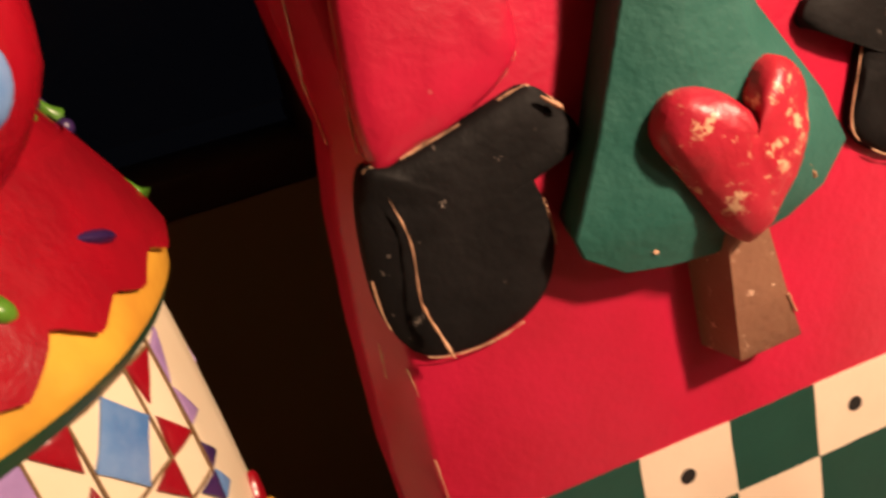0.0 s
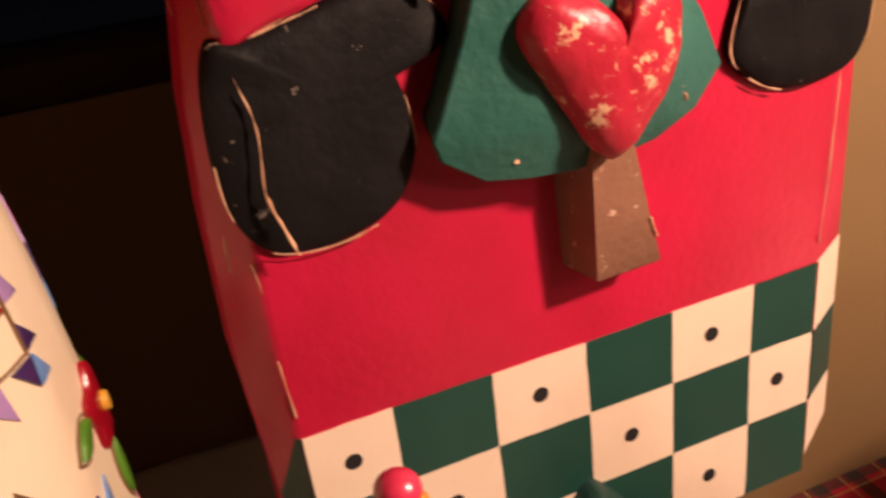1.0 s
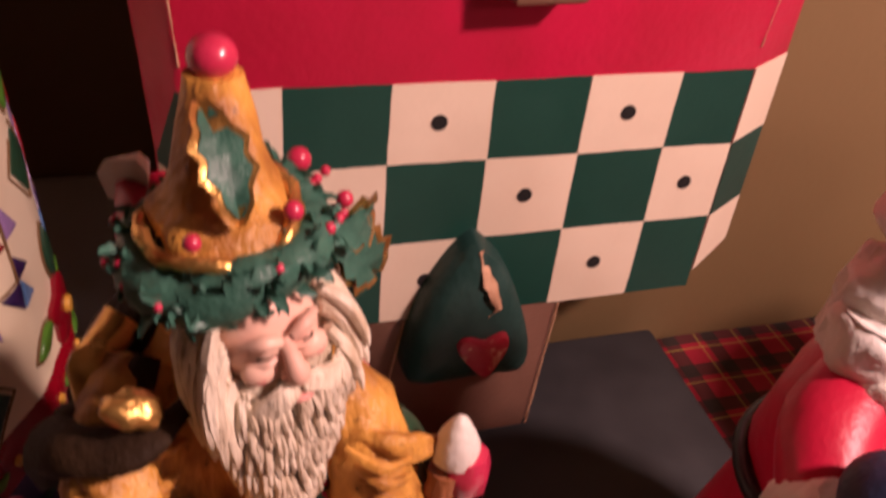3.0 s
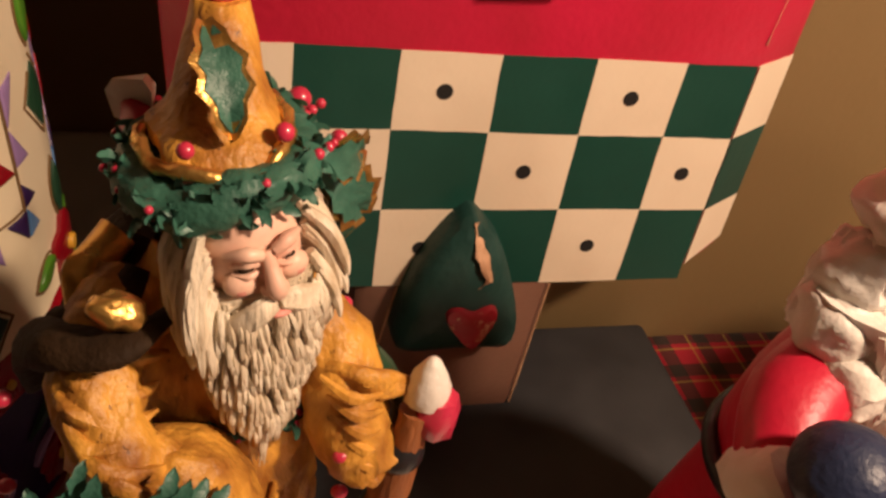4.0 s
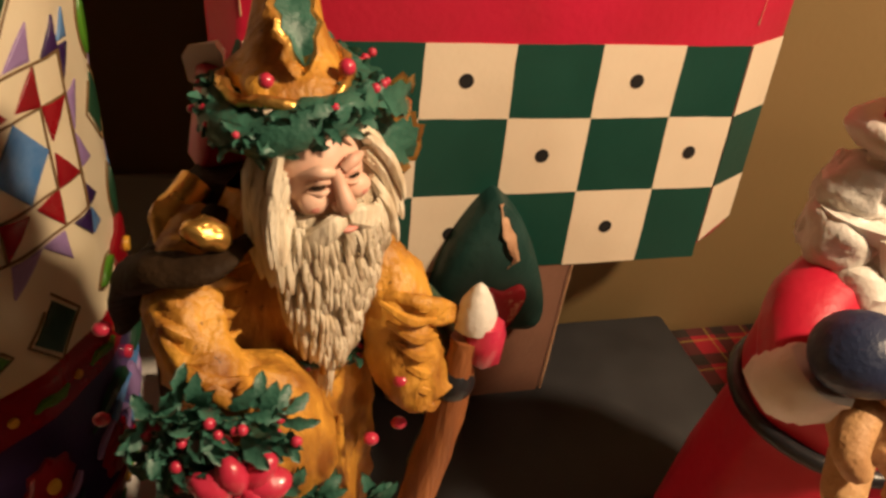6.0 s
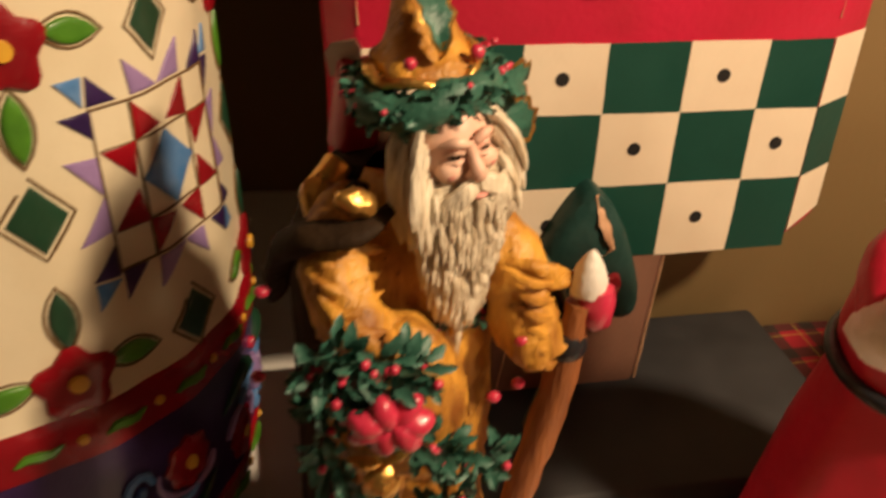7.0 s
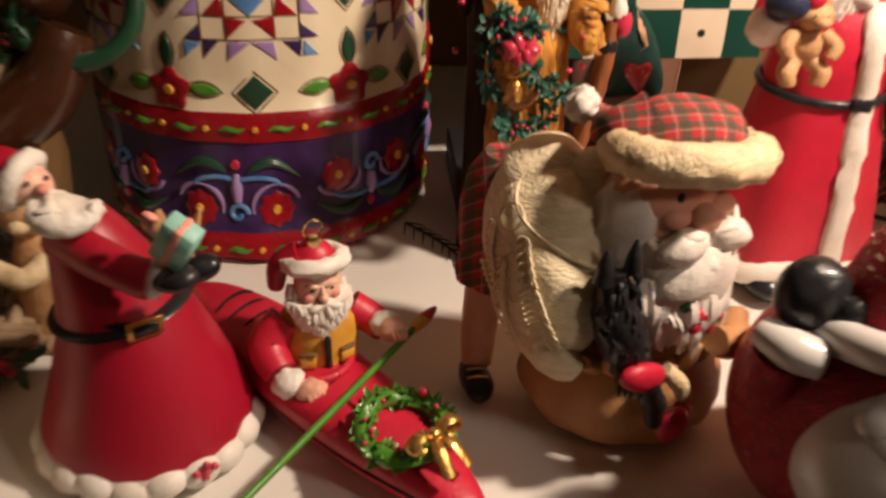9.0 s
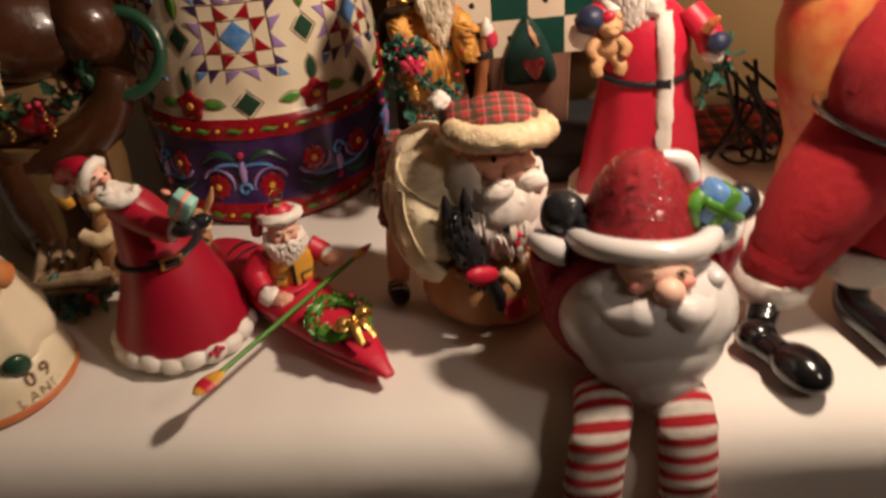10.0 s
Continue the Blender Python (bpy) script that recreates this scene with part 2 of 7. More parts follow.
class Shape:
    """Collects vertices and faces with a material each; becomes one mesh."""

    def __init__(self):
        self.v, self.f, self.m = [], [], []
        self.used = []

    def slot(self, name):
        if name not in self.used:
            self.used.append(name)
        return self.used.index(name)

    def add(self, verts, faces, name):
        k, s = len(self.v), self.slot(name)
        self.v += [Vector(p) for p in verts]
        self.f += [tuple(k + i for i in f) for f in faces]
        self.m += [s] * len(faces)

    def rings(self, rings, name, closed=True, caps=True):
        """Loft through rings of equal point count. name: a material, or a function of the ring's number."""
        n = len(rings[0])
        k = len(self.v)
        for r in rings:
            self.v += [Vector(p) for p in r]
        for i in range(len(rings) - 1):
            s = self.slot(name(i) if callable(name) else name)
            for j in range(n if closed else n - 1):
                a, b = k + i * n + j, k + i * n + (j + 1) % n
                self.f.append((a, b, b + n, a + n))
                self.m.append(s)
        if caps and closed:
            for i, flip in ((0, True), (len(rings) - 1, False)):
                s = self.slot(name(min(i, len(rings) - 2)) if callable(name) else name)
                face = [k + i * n + j for j in range(n)]
                self.f.append(tuple(reversed(face)) if flip else tuple(face))
                self.m.append(s)

    def ell(self, c, r, name, turn=(0, 0, 0), seg=24, rows=14, amp=0.0, freq=120.0, lobes=0, lobe=0.0):
        rings = []
        for i in range(rows + 1):
            a = math.pi * (0.02 + 0.96 * i / rows) - math.pi / 2
            ring = []
            for j in range(seg):
                b = 2 * math.pi * j / seg
                k = 1 + (lobe * math.cos(lobes * b) if lobes else 0)
                p = Vector((r[0] * math.cos(a) * math.cos(b) * k, r[1] * math.cos(a) * math.sin(b) * k, r[2] * math.sin(a)))
                p = rot(p, turn) + Vector(c)
                if amp:
                    p += (p - Vector(c)).normalized() * amp * noise.noise(p * freq)
                ring.append(p)
            rings.append(ring)
        self.rings(rings, name)

    def tube(self, pts, radii, name, seg=10, amp=0.0, freq=200.0, flat=1.0):
        pts = [Vector(p) for p in pts]
        if not isinstance(radii, (list, tuple)):
            radii = [radii] * len(pts)
        rings, up = [], None
        for i, p in enumerate(pts):
            d = (pts[min(i + 1, len(pts) - 1)] - pts[max(i - 1, 0)]).normalized()
            if up is None:
                up = frame_of(d)[1]
            up = (up - d * up.dot(d)).normalized()
            side = d.cross(up)
            ring = []
            for j in range(seg):
                b = 2 * math.pi * j / seg
                q = p + radii[i] * (math.cos(b) * up + flat * math.sin(b) * side)
                if amp:
                    q += (q - p).normalized() * amp * noise.noise(q * freq)
                ring.append(q)
            rings.append(ring)
        self.rings(rings, name)

    def curve(self, pts, radii, name, steps=5, **k):
        """A tube along a smooth line through a few points."""
        pts = [Vector(p) for p in pts]
        if not isinstance(radii, (list, tuple)):
            radii = [radii] * len(pts)
        line, rad = [], []
        for i in range(len(pts) - 1):
            p0, p1, p2, p3 = pts[max(i - 1, 0)], pts[i], pts[i + 1], pts[min(i + 2, len(pts) - 1)]
            for s in range(steps):
                t = s / steps
                line.append(0.5 * (2 * p1 + (p2 - p0) * t + (2 * p0 - 5 * p1 + 4 * p2 - p3) * t * t + (3 * p1 - p0 - 3 * p2 + p3) * t ** 3))
                rad.append(radii[i] + (radii[i + 1] - radii[i]) * t)
        self.tube(line + [pts[-1]], rad + [radii[-1]], name, **k)

    def turned(self, c, profile, name, seg=40, folds=0, depth=0.0, amp=0.0, freq=90.0, phase=0.0):
        """An upright body through (z, rx, ry, dx, dy) rows; name may depend on the row; folds deepen towards the first row."""
        rings = []
        for i, row in enumerate(profile):
            z, rx, ry = row[:3]
            dx, dy = (*row[3:5], 0, 0)[:2]
            w = 1 - i / max(1, len(profile) - 1)
            ring = []
            for j in range(seg):
                b = 2 * math.pi * j / seg
                k = 1 + (depth * w * math.sin(folds * b + phase) if folds else 0)
                p = Vector((c[0] + dx + rx * k * math.cos(b), c[1] + dy + ry * k * math.sin(b), c[2] + z))
                if amp:
                    p += Vector((math.cos(b), math.sin(b), 0)) * amp * noise.noise(p * freq)
                ring.append(p)
            rings.append(ring)
        self.rings(rings, name)

    def block(self, c, size, name, turn=(0, 0, 0), bevel=0.0008):
        hx, hy, hz = (s / 2 for s in size)
        b = min(bevel, hx * 0.4, hy * 0.4, hz * 0.4)
        rings = []
        for z, k in ((-hz, b), (-hz + b, 0), (hz - b, 0), (hz, b)):
            x, y = hx - k, hy - k
            o = [(-x + b, -y), (x - b, -y), (x, -y + b), (x, y - b), (x - b, y), (-x + b, y), (-x, y - b), (-x, -y + b)]
            rings.append([rot((px, py, z), turn) + Vector(c) for px, py in o])
        self.rings(rings, name)

    def pillow(self, outline, y, height, name, rim=None, shrink=(1.0, 1.0, 0.93, 0.72, 0.35), rise=(0.0, 0.55, 0.9, 1.0, 1.06), step=6, amp=0.0, back=0.003):
        """A raised carved form with an outline of (x, z) on an upright panel whose face is at y."""
        pts = smooth(outline, step)
        cx, cz = sum(p[0] for p in pts) / len(pts), sum(p[1] for p in pts) / len(pts)
        rings = [[(x, y + back, z) for x, z in pts]]
        for s, h in zip(shrink, rise):
            ring = []
            for x, z in pts:
                q = Vector((cx + (x - cx) * s, y - height * h, cz + (z - cz) * s))
                if amp:
                    q.y += amp * noise.noise(q * 160)
                ring.append(q)
            rings.append(ring)
        self.rings(rings, (lambda i: rim if rim and i == 0 else name))

    def leaf(self, p, d, up, length, width, name, spikes=3):
        """A thick pointed holly leaf from p along d, its face towards up."""
        d = Vector(d).normalized()
        up = Vector(up)
        up = (up - d * up.dot(d)).normalized()
        s = d.cross(up)
        top, low, rim = [], [], []
        n = spikes * 2
        left, right = [], []
        for i in range(n + 1):
            t = i / n
            w = width * 0.5 * math.sin(math.pi * min(0.97, max(0.06, t))) ** 0.7 * (1.0 if i % 2 else 0.72)
            q = Vector(p) + d * length * t + up * length * 0.16 * math.sin(math.pi * t)
            top.append(q - up * width * 0.10)
            left.append(q + s * w + up * width * 0.05)
            right.append(q - s * w + up * width * 0.05)
            low.append(q - up * width * 0.28)
        v = top + left + right + low
        m = n + 1
        f = []
        for i in range(n):
            f += [(i, i + 1, m + i + 1, m + i), (2 * m + i, 2 * m + i + 1, i + 1, i), (3 * m + i, m + i, m + i + 1, 3 * m + i + 1), (2 * m + i, 3 * m + i, 3 * m + i + 1, 2 * m + i + 1)]
        self.add(v, f, name)

    def garland(self, pts, spread, count, name, size=0.008, berries=0, berry=0.0013, out=(0, -1, 0), rnd=None):
        rnd = rnd or random.Random(3)
        pts = [Vector(p) for p in pts]
        for i in range(count):
            t = i / max(1, count - 1) * (len(pts) - 1)
            k = min(int(t), len(pts) - 2)
            p = pts[k].lerp(pts[k + 1], t - k)
            way = (pts[k + 1] - pts[k]).normalized()
            o = Vector(out) if not callable(out) else out(p)
            jit = Vector((rnd.uniform(-1, 1), rnd.uniform(-1, 1), rnd.uniform(-1, 1)))
            d = (way * rnd.uniform(-0.6, 1) + jit * 0.9 + o * 0.35)
            self.leaf(p + jit * spread * 0.5, d, o + jit * 0.5, size * rnd.uniform(0.7, 1.25), size * rnd.uniform(0.45, 0.62), name)
        for i in range(berries):
            t = rnd.random() * (len(pts) - 1)
            k = min(int(t), len(pts) - 2)
            o = Vector(out) if not callable(out) else out(pts[k])
            jit = Vector((rnd.uniform(-1, 1), rnd.uniform(-1, 1), rnd.uniform(-1, 1)))
            self.ell(pts[k].lerp(pts[k + 1], t - k) + o * spread * 0.9 + jit * spread * 0.6, [berry * rnd.uniform(0.8, 1.2)] * 3, "berry", seg=10, rows=6)

    def locks(self, roots, tips, radius, name, count, rnd=None, sag=(0, -0.003, 0), wave=0.0012):
        """Carved hair: tapering locks from a root line to a tip line (each a list of points)."""
        rnd = rnd or random.Random(5)
        at = lambda line, t: Vector(line[min(int(t * (len(line) - 1)), len(line) - 2)]).lerp(Vector(line[min(int(t * (len(line) - 1)) + 1, len(line) - 1)]), t * (len(line) - 1) - min(int(t * (len(line) - 1)), len(line) - 2))  # noqa: E731
        for i in range(count):
            t = (i + rnd.uniform(-0.4, 0.4)) / max(1, count - 1)
            t = min(1, max(0, t))
            a, b = at(roots, t), at(tips, min(1, max(0, t + rnd.uniform(-0.05, 0.05))))
            b = a.lerp(b, rnd.uniform(0.72, 1.05))
            j = Vector((rnd.uniform(-1, 1), rnd.uniform(-1, 1), rnd.uniform(-1, 1))) * wave
            m1, m2 = a.lerp(b, 0.35) + Vector(sag) + j, a.lerp(b, 0.7) + Vector(sag) * 0.7 - j
            self.curve([a, m1, m2, b], [radius, radius * 1.05, radius * 0.75, radius * 0.15], name, steps=3, seg=6)

    def mane(self, f, w, h, d, n, r, ln, name, rnd, taper=0.6, lean=0.0):
        """A carved beard in the frame f(x, y, z): a tapering body under overlapping short locks."""
        rows = []
        for k in range(11):
            v = k / 10 * 0.97
            rx, ry = w * (1 - v) ** taper, d * (1 - 0.4 * v)
            rows.append([f(lean * v + rx * math.cos(a), -ry * 0.9 * max(0.0, math.sin(a)) + 0.3 * d * max(0.0, -math.sin(a)), -h * v) for a in [2 * math.pi * q / 22 for q in range(22)]])
        self.rings(rows, name)
        for i in range(n):
            v = (i + 0.5) / n * 0.93
            s = rnd.uniform(-1, 1)
            rx = w * (1 - v) ** taper
            p = lambda s2, v2, o: f(lean * v2 + s2 * w * (1 - min(v2, 0.97)) ** taper, -(d * math.sqrt(max(0.02, 1 - s2 * s2)) * (1 - 0.4 * v2) * 0.9 + o), -h * v2)  # noqa: E731
            dv = ln / h * rnd.uniform(0.75, 1.25)
            s3 = s * rnd.uniform(0.92, 1.12)
            self.curve([p(s, v, -r * 0.4), p((s + s3) / 2 + rnd.uniform(-0.05, 0.05), v + dv * 0.45, r * 0.7), p(s3 * 0.98, v + dv, r * 0.1)], [r * 0.8, r * 1.05, r * 0.2], name, steps=3, seg=6)

    def make(self, name, parent=None, base=None, flat=False):
        base = Vector(base) if base is not None else Vector((0, 0, 0))
        me = bpy.data.meshes.new(name)
        me.from_pydata([tuple(p - base) for p in self.v], [], self.f)
        for u in self.used:
            me.materials.append(M[u])
        me.polygons.foreach_set("material_index", self.m)
        me.polygons.foreach_set("use_smooth", [not flat] * len(self.f))
        bm = bmesh.new()
        bm.from_mesh(me)
        bmesh.ops.recalc_face_normals(bm, faces=bm.faces)
        bm.to_mesh(me)
        bm.free()
        me.set_sharp_from_angle(angle=radians(50))
        ob = new(name, me)
        ob.location = base
        if parent:
            ob.parent = parent
            ob.matrix_parent_inverse = Matrix.Translation(-parent.location)
        return ob


def smooth(outline, step):
    """A closed smooth line through the points of an outline."""
    n, pts = len(outline), []
    for i in range(n):
        p0, p1, p2, p3 = (Vector(outline[(i + k) % n]) for k in (-1, 0, 1, 2))
        for s in range(step):
            t = s / step
            q = 0.5 * (2 * p1 + (p2 - p0) * t + (2 * p0 - 5 * p1 + 4 * p2 - p3) * t * t + (3 * p1 - p0 - 3 * p2 + p3) * t ** 3)
            pts.append((q.x, q.y))
    return pts


def base_of(name, place, label, category, group=""):
    ob = new(name)
    ob.empty_display_size = 0.01
    ob.location = place
    return tagged(ob, label, category, group)


def slab(name, x0, x1, y0, y1, z0, z1, material, bevel=0.002):
    s = Shape()
    s.block(((x0 + x1) / 2, (y0 + y1) / 2, (z0 + z1) / 2), (x1 - x0, y1 - y0, z1 - z0), material, bevel=bevel)
    return s.make(name)


# ---- the setting ----
tagged(slab("floor", -2.2, 2.2, -2.6, 0.46, -0.80, -0.75, "floor"), "brown wooden floor of the dim room", "floor", kind="structure")
tagged(slab("ceiling", -2.2, 2.2, -2.6, 0.46, 1.65, 1.70, "plaster"), "plain ceiling of the dim room", "ceiling", kind="structure")
tagged(slab("wall_south", -2.2, 2.2, -2.65, -2.6, -0.75, 1.65, "plaster"), "plain wall of the dim room", "wall", kind="structure")
tagged(slab("wall_west", -2.25, -2.2, -2.6, 0.46, -0.75, 1.65, "plaster"), "plain wall of the dim room", "wall", kind="structure")
tagged(slab("wall_east", 2.2, 2.25, -2.6, 0.46, -0.75, 1.65, "plaster"), "plain wall of the dim room", "wall", kind="structure")
# the wall behind the table: a breast that comes forward, and beside it a recess with a dark window
WY, WX, RY, WZ = 0.236, 0.058, 0.40, 0.178
s = Shape()
s.block(((WX + 2.2) / 2, WY + 0.10, 0.45), (2.2 - WX, 0.20, 2.4), "wall", bevel=0.002)
s.block(((WX - 2.2) / 2, RY + 0.03, (WZ - 0.75) / 2), (2.2 + WX, 0.06, WZ + 0.75), "wall", bevel=0.001)
s.block(((WX - 0.9 - 2.2) / 2, RY + 0.03, (WZ + 1.65) / 2), (1.3 + WX, 0.06, 1.65 - WZ), "wall", bevel=0.001)
s.block((WX - 0.45, RY + 0.03, 1.325), (0.9, 0.06, 0.65), "wall", bevel=0.001)
tagged(s.make("wall_north"), "matt tan painted wall behind the table", "wall", kind="structure")
win = base_of("window_1", (WX - 0.45, RY + 0.03, WZ), "dark night window in a brown wooden frame", "window")
tagged(win, kind="structure")
for nm, x0, x1, z0, z1 in (("window_sill", WX - 0.9, WX, WZ, WZ + 0.018), ("window_head", WX - 0.9, WX, 0.98, 1.0), ("jamb", WX - 0.9, WX - 0.88, WZ + 0.018, 0.98), ("jamb", WX - 0.02, WX, WZ + 0.018, 0.98)):
    s = Shape()
    s.block(((x0 + x1) / 2, RY + 0.026, (z0 + z1) / 2), (x1 - x0, 0.05, z1 - z0), "frame", bevel=0.002)
    s.make(nm, win)
glass = bpy.data.materials.new("window_glass")
glass.use_nodes = True
gb = glass.node_tree.nodes["Principled BSDF"]
gb.inputs["Base Color"].default_value = (0.9, 0.92, 0.95, 1)
gb.inputs["Transmission Weight"].default_value, gb.inputs["Roughness"].default_value = 1.0, 0.03
M["glass"] = glass
s = Shape()
s.block((WX - 0.45, RY + 0.035, (WZ + 1.0) / 2), (0.86, 0.004, 0.76), "glass", bevel=0.0005)
s.make("pane", win)

# table under a white cloth, its front edge a little askew
table = base_of("table", (0.1, 0.05, -0.75), "plain wooden table hidden under a white cloth", "table")
s = Shape()
s.block((0.1, 0.0795, -0.020), (1.5, 0.299, 0.024), "floor", bevel=0.003)
s.block((-0.30, 0.312, -0.020), (0.70, 0.166, 0.024), "floor", bevel=0.003)
s.make("tabletop", table)
for x in (-0.6, 0.8):
    for y in (-0.05, 0.20):
        s = Shape()
        s.block((x, y, -0.391), (0.04, 0.04, 0.718), "floor", bevel=0.003)
        s.make("leg", table)


def cloth_at(u, v):
    """u across, v from the wall (0) to the front edge (1) and on down the hanging part."""
    x = -0.65 + 1.5 * u
    edge = -0.106 - 0.07 * (x - 0.02) * 0.7
    back = 0.233 if x > 0.052 else 0.397
    top = back - edge
    d = top * v / 0.75 if v < 0.75 else top + 0.25 * (v - 0.75) / 0.25
    e = top - d
    wob = 0.0026 * noise.noise((x * 9, e * 9, 2.0)) + 0.0016 * noise.noise((x * 23, e * 21, 5.0))
    if d < top - 0.026:
        return Vector((x, back - d, -0.0012 + min(0.0, wob)))
    a = min(1.0, (d - top + 0.026) / 0.046)
    ang = a * math.pi / 2
    y, z = edge + 0.026 - 0.0292 * math.sin(ang), -0.0012 - 0.0292 * (1 - math.cos(ang)) + min(0.0, wob) * (1 - a)
    rest = max(0.0, d - top - 0.020)
    fold = 0.010 * noise.noise((x * 12, rest * 3, 1.0)) + 0.004 * math.sin(x * 55 + 2 * noise.noise((x * 6, 0, 0)))
    return Vector((x, y - fold * min(1, rest * 14) - rest * 0.04, z - rest))


NU, NV = 170, 120
s = Shape()
s.add([cloth_at(i / NU, j / NV) for j in range(NV + 1) for i in range(NU + 1)], [(j * (NU + 1) + i, j * (NU + 1) + i + 1, (j + 1) * (NU + 1) + i + 1, (j + 1) * (NU + 1) + i) for j in range(NV) for i in range(NU)], "cloth")
cloth = tagged(s.make("tablecloth"), "white tablecloth with soft creases and stitched sprigs", "tablecloth")
sol = cloth.modifiers.new("thickness", "SOLIDIFY")
sol.thickness, sol.offset = 0.0008, -1
# stitched fir sprig near the tall ivory figure
s = Shape()
stem = [Vector((-0.030, 0.150, 0.0)), Vector((-0.012, 0.128, 0.0)), Vector((0.000, 0.104, 0.0))]
s.curve(stem, 0.0006, "thread", seg=6)
for i in range(9):
    t = i / 8
    p = stem[0].lerp(stem[1], t * 2) if t < 0.5 else stem[1].lerp(stem[2], t * 2 - 1)
    for sd in (-1, 1):
        q = p + Vector((0.004 + 0.006 * sd * 0.9, -0.008 + 0.004 * sd, 0)) * (1.1 - 0.4 * t)
        s.tube([p, p.lerp(q, 0.5) + Vector((0, 0, 0.0004)), q], [0.0005, 0.0005, 0.0002], "thread", seg=5)
tagged(s.make("embroidered_sprig", cloth), kind="stuff")

# folded tartan cloth behind the box
s = Shape()
NX, NY = 46, 16
top = []
for j in range(NY + 1):
    for i in range(NX + 1):
        x, y = 0.198 + 0.30 * i / NX, 0.165 + 0.075 * j / NY
        top.append((x, y - 0.02 * (x - 0.2), 0.0015 + 0.003 * (0.5 + 0.5 * noise.noise((x * 30, y * 30, 4)))))
s.add(top, [(j * (NX + 1) + i, j * (NX + 1) + i + 1, (j + 1) * (NX + 1) + i + 1, (j + 1) * (NX + 1) + i) for j in range(NY) for i in range(NX)], "plaid_wool")
tart = tagged(s.make("tartan_cloth"), "red and green tartan cloth spread on the white cloth", "cloth")
sol = tart.modifiers.new("thickness", "SOLIDIFY")
sol.thickness, sol.offset = 0.0012, -1

# black display box
BX0, BX1, BY0, BY1, BZ = -0.002, 0.184, 0.136, 0.224, 0.023
s = Shape()
s.block(((BX0 + BX1) / 2, (BY0 + BY1) / 2, BZ / 2), (BX1 - BX0, BY1 - BY0, BZ), "box", bevel=0.0012)
tagged(s.make("display_box", base=((BX0 + BX1) / 2, (BY0 + BY1) / 2, 0)), "flat matt black box used as a riser", "box")


# ---- the painted wooden board ----
FY = 0.1893
board = base_of("painted_wooden_board", (0.092, 0.2, BZ), "carved wooden board, red above green and cream checks, on black box", "wooden ornament")
s = Shape()
ZB, ZT = 0.0765, 0.335
cols = [(ZB, 0.020, 0.161), (ZB + 0.0025, 0.0125, 0.170), (ZB + 0.008, 0.0095, 0.1745), (0.13, 0.0095, 0.1752), (0.165, 0.0075, 0.1755), (0.20, 0.0085, 0.1755), (0.225, 0.0105, 0.1745), (0.243, 0.0135, 0.173), (0.262, 0.010, 0.175), (0.285, 0.007, 0.178), (0.31, 0.014, 0.170), (ZT, 0.030, 0.155)]
rings = []
for z, xl, xr in cols:
    xl, xr = xl + 0.0025, xr + 0.0045
    lean = 0.03 * (z - 0.127)
    fl, fr = max(xl + 0.001, 0.0192 + (xl - 0.0120) * 0.6), min(xr - 0.001, 0.1632 + (xr - 0.1797) * 0.6)
    y = FY + lean
    rings.append([(fl, y, z), ((fl + fr) / 2, y, z), (fr, y, z), (xr, y + 0.009, z), (xr, y + 0.026, z), (xl, y + 0.026, z), (xl, y + 0.009, z)])
s.rings(rings, "board_red")
panel = s.make("panel", board, flat=True)
bv = panel.modifiers.new("soft_edges", "BEVEL")
bv.width, bv.segments, bv.limit_method = 0.0012, 2, "ANGLE"


def face(x, z, out=0.0):
    """A point of the board's front, out metres proud of it."""
    return Vector((x, FY + 0.03 * (z - 0.127) - out, z))


XS = [0.0192, 0.0405, 0.0659, 0.0913, 0.1167, 0.1421, 0.1632]
ZS = [0.1488, 0.1270, 0.1030, 0.0768]
rnd = random.Random(11)
wob = {}
for j in range(4):
    for i in range(7):
        wob[i, j] = (XS[i] + (rnd.uniform(-0.0003, 0.0003) if 0 < i < 6 else 0), ZS[j] + (rnd.uniform(-0.0003, 0.0003) if j < 3 else 0))
for j in range(3):
    for i in range(6):
        white = (i + j) % 2 == 0
        c = [wob[i, j + 1], wob[i + 1, j + 1], wob[i + 1, j], wob[i, j]]
        s = Shape()
        ring = []
        for e in range(4):
            for k in range(4):
                t = k / 4
                a, b = c[e], c[(e + 1) % 4]
                ring.append((a[0] + (b[0] - a[0]) * t + rnd.uniform(-0.00012, 0.00012), a[1] + (b[1] - a[1]) * t + rnd.uniform(-0.00012, 0.00012)))
        s.rings([[face(x, z, -0.0004) for x, z in ring], [face(x, z, 0.00025 + (0.0001 if white else 0)) for x, z in ring]], "board_cream" if white else "board_green")
        s.make("check", board, flat=True)
        if white:
            cx, cz = sum(p[0] for p in c) / 4 - (0.0005 if i < 5 else 0.001), sum(p[1] for p in c) / 4 + 0.0004
            s = Shape()
            r = 0.0021
            s.rings([[face(cx + r * k * math.cos(a * math.pi / 8), cz + r * k * math.sin(a * math.pi / 8), o) for a in range(16)] for k, o in ((1.0, 0.0), (1.0, 0.0006), (0.9, 0.0006))], "hole")
            s.make("peg_hole", board)
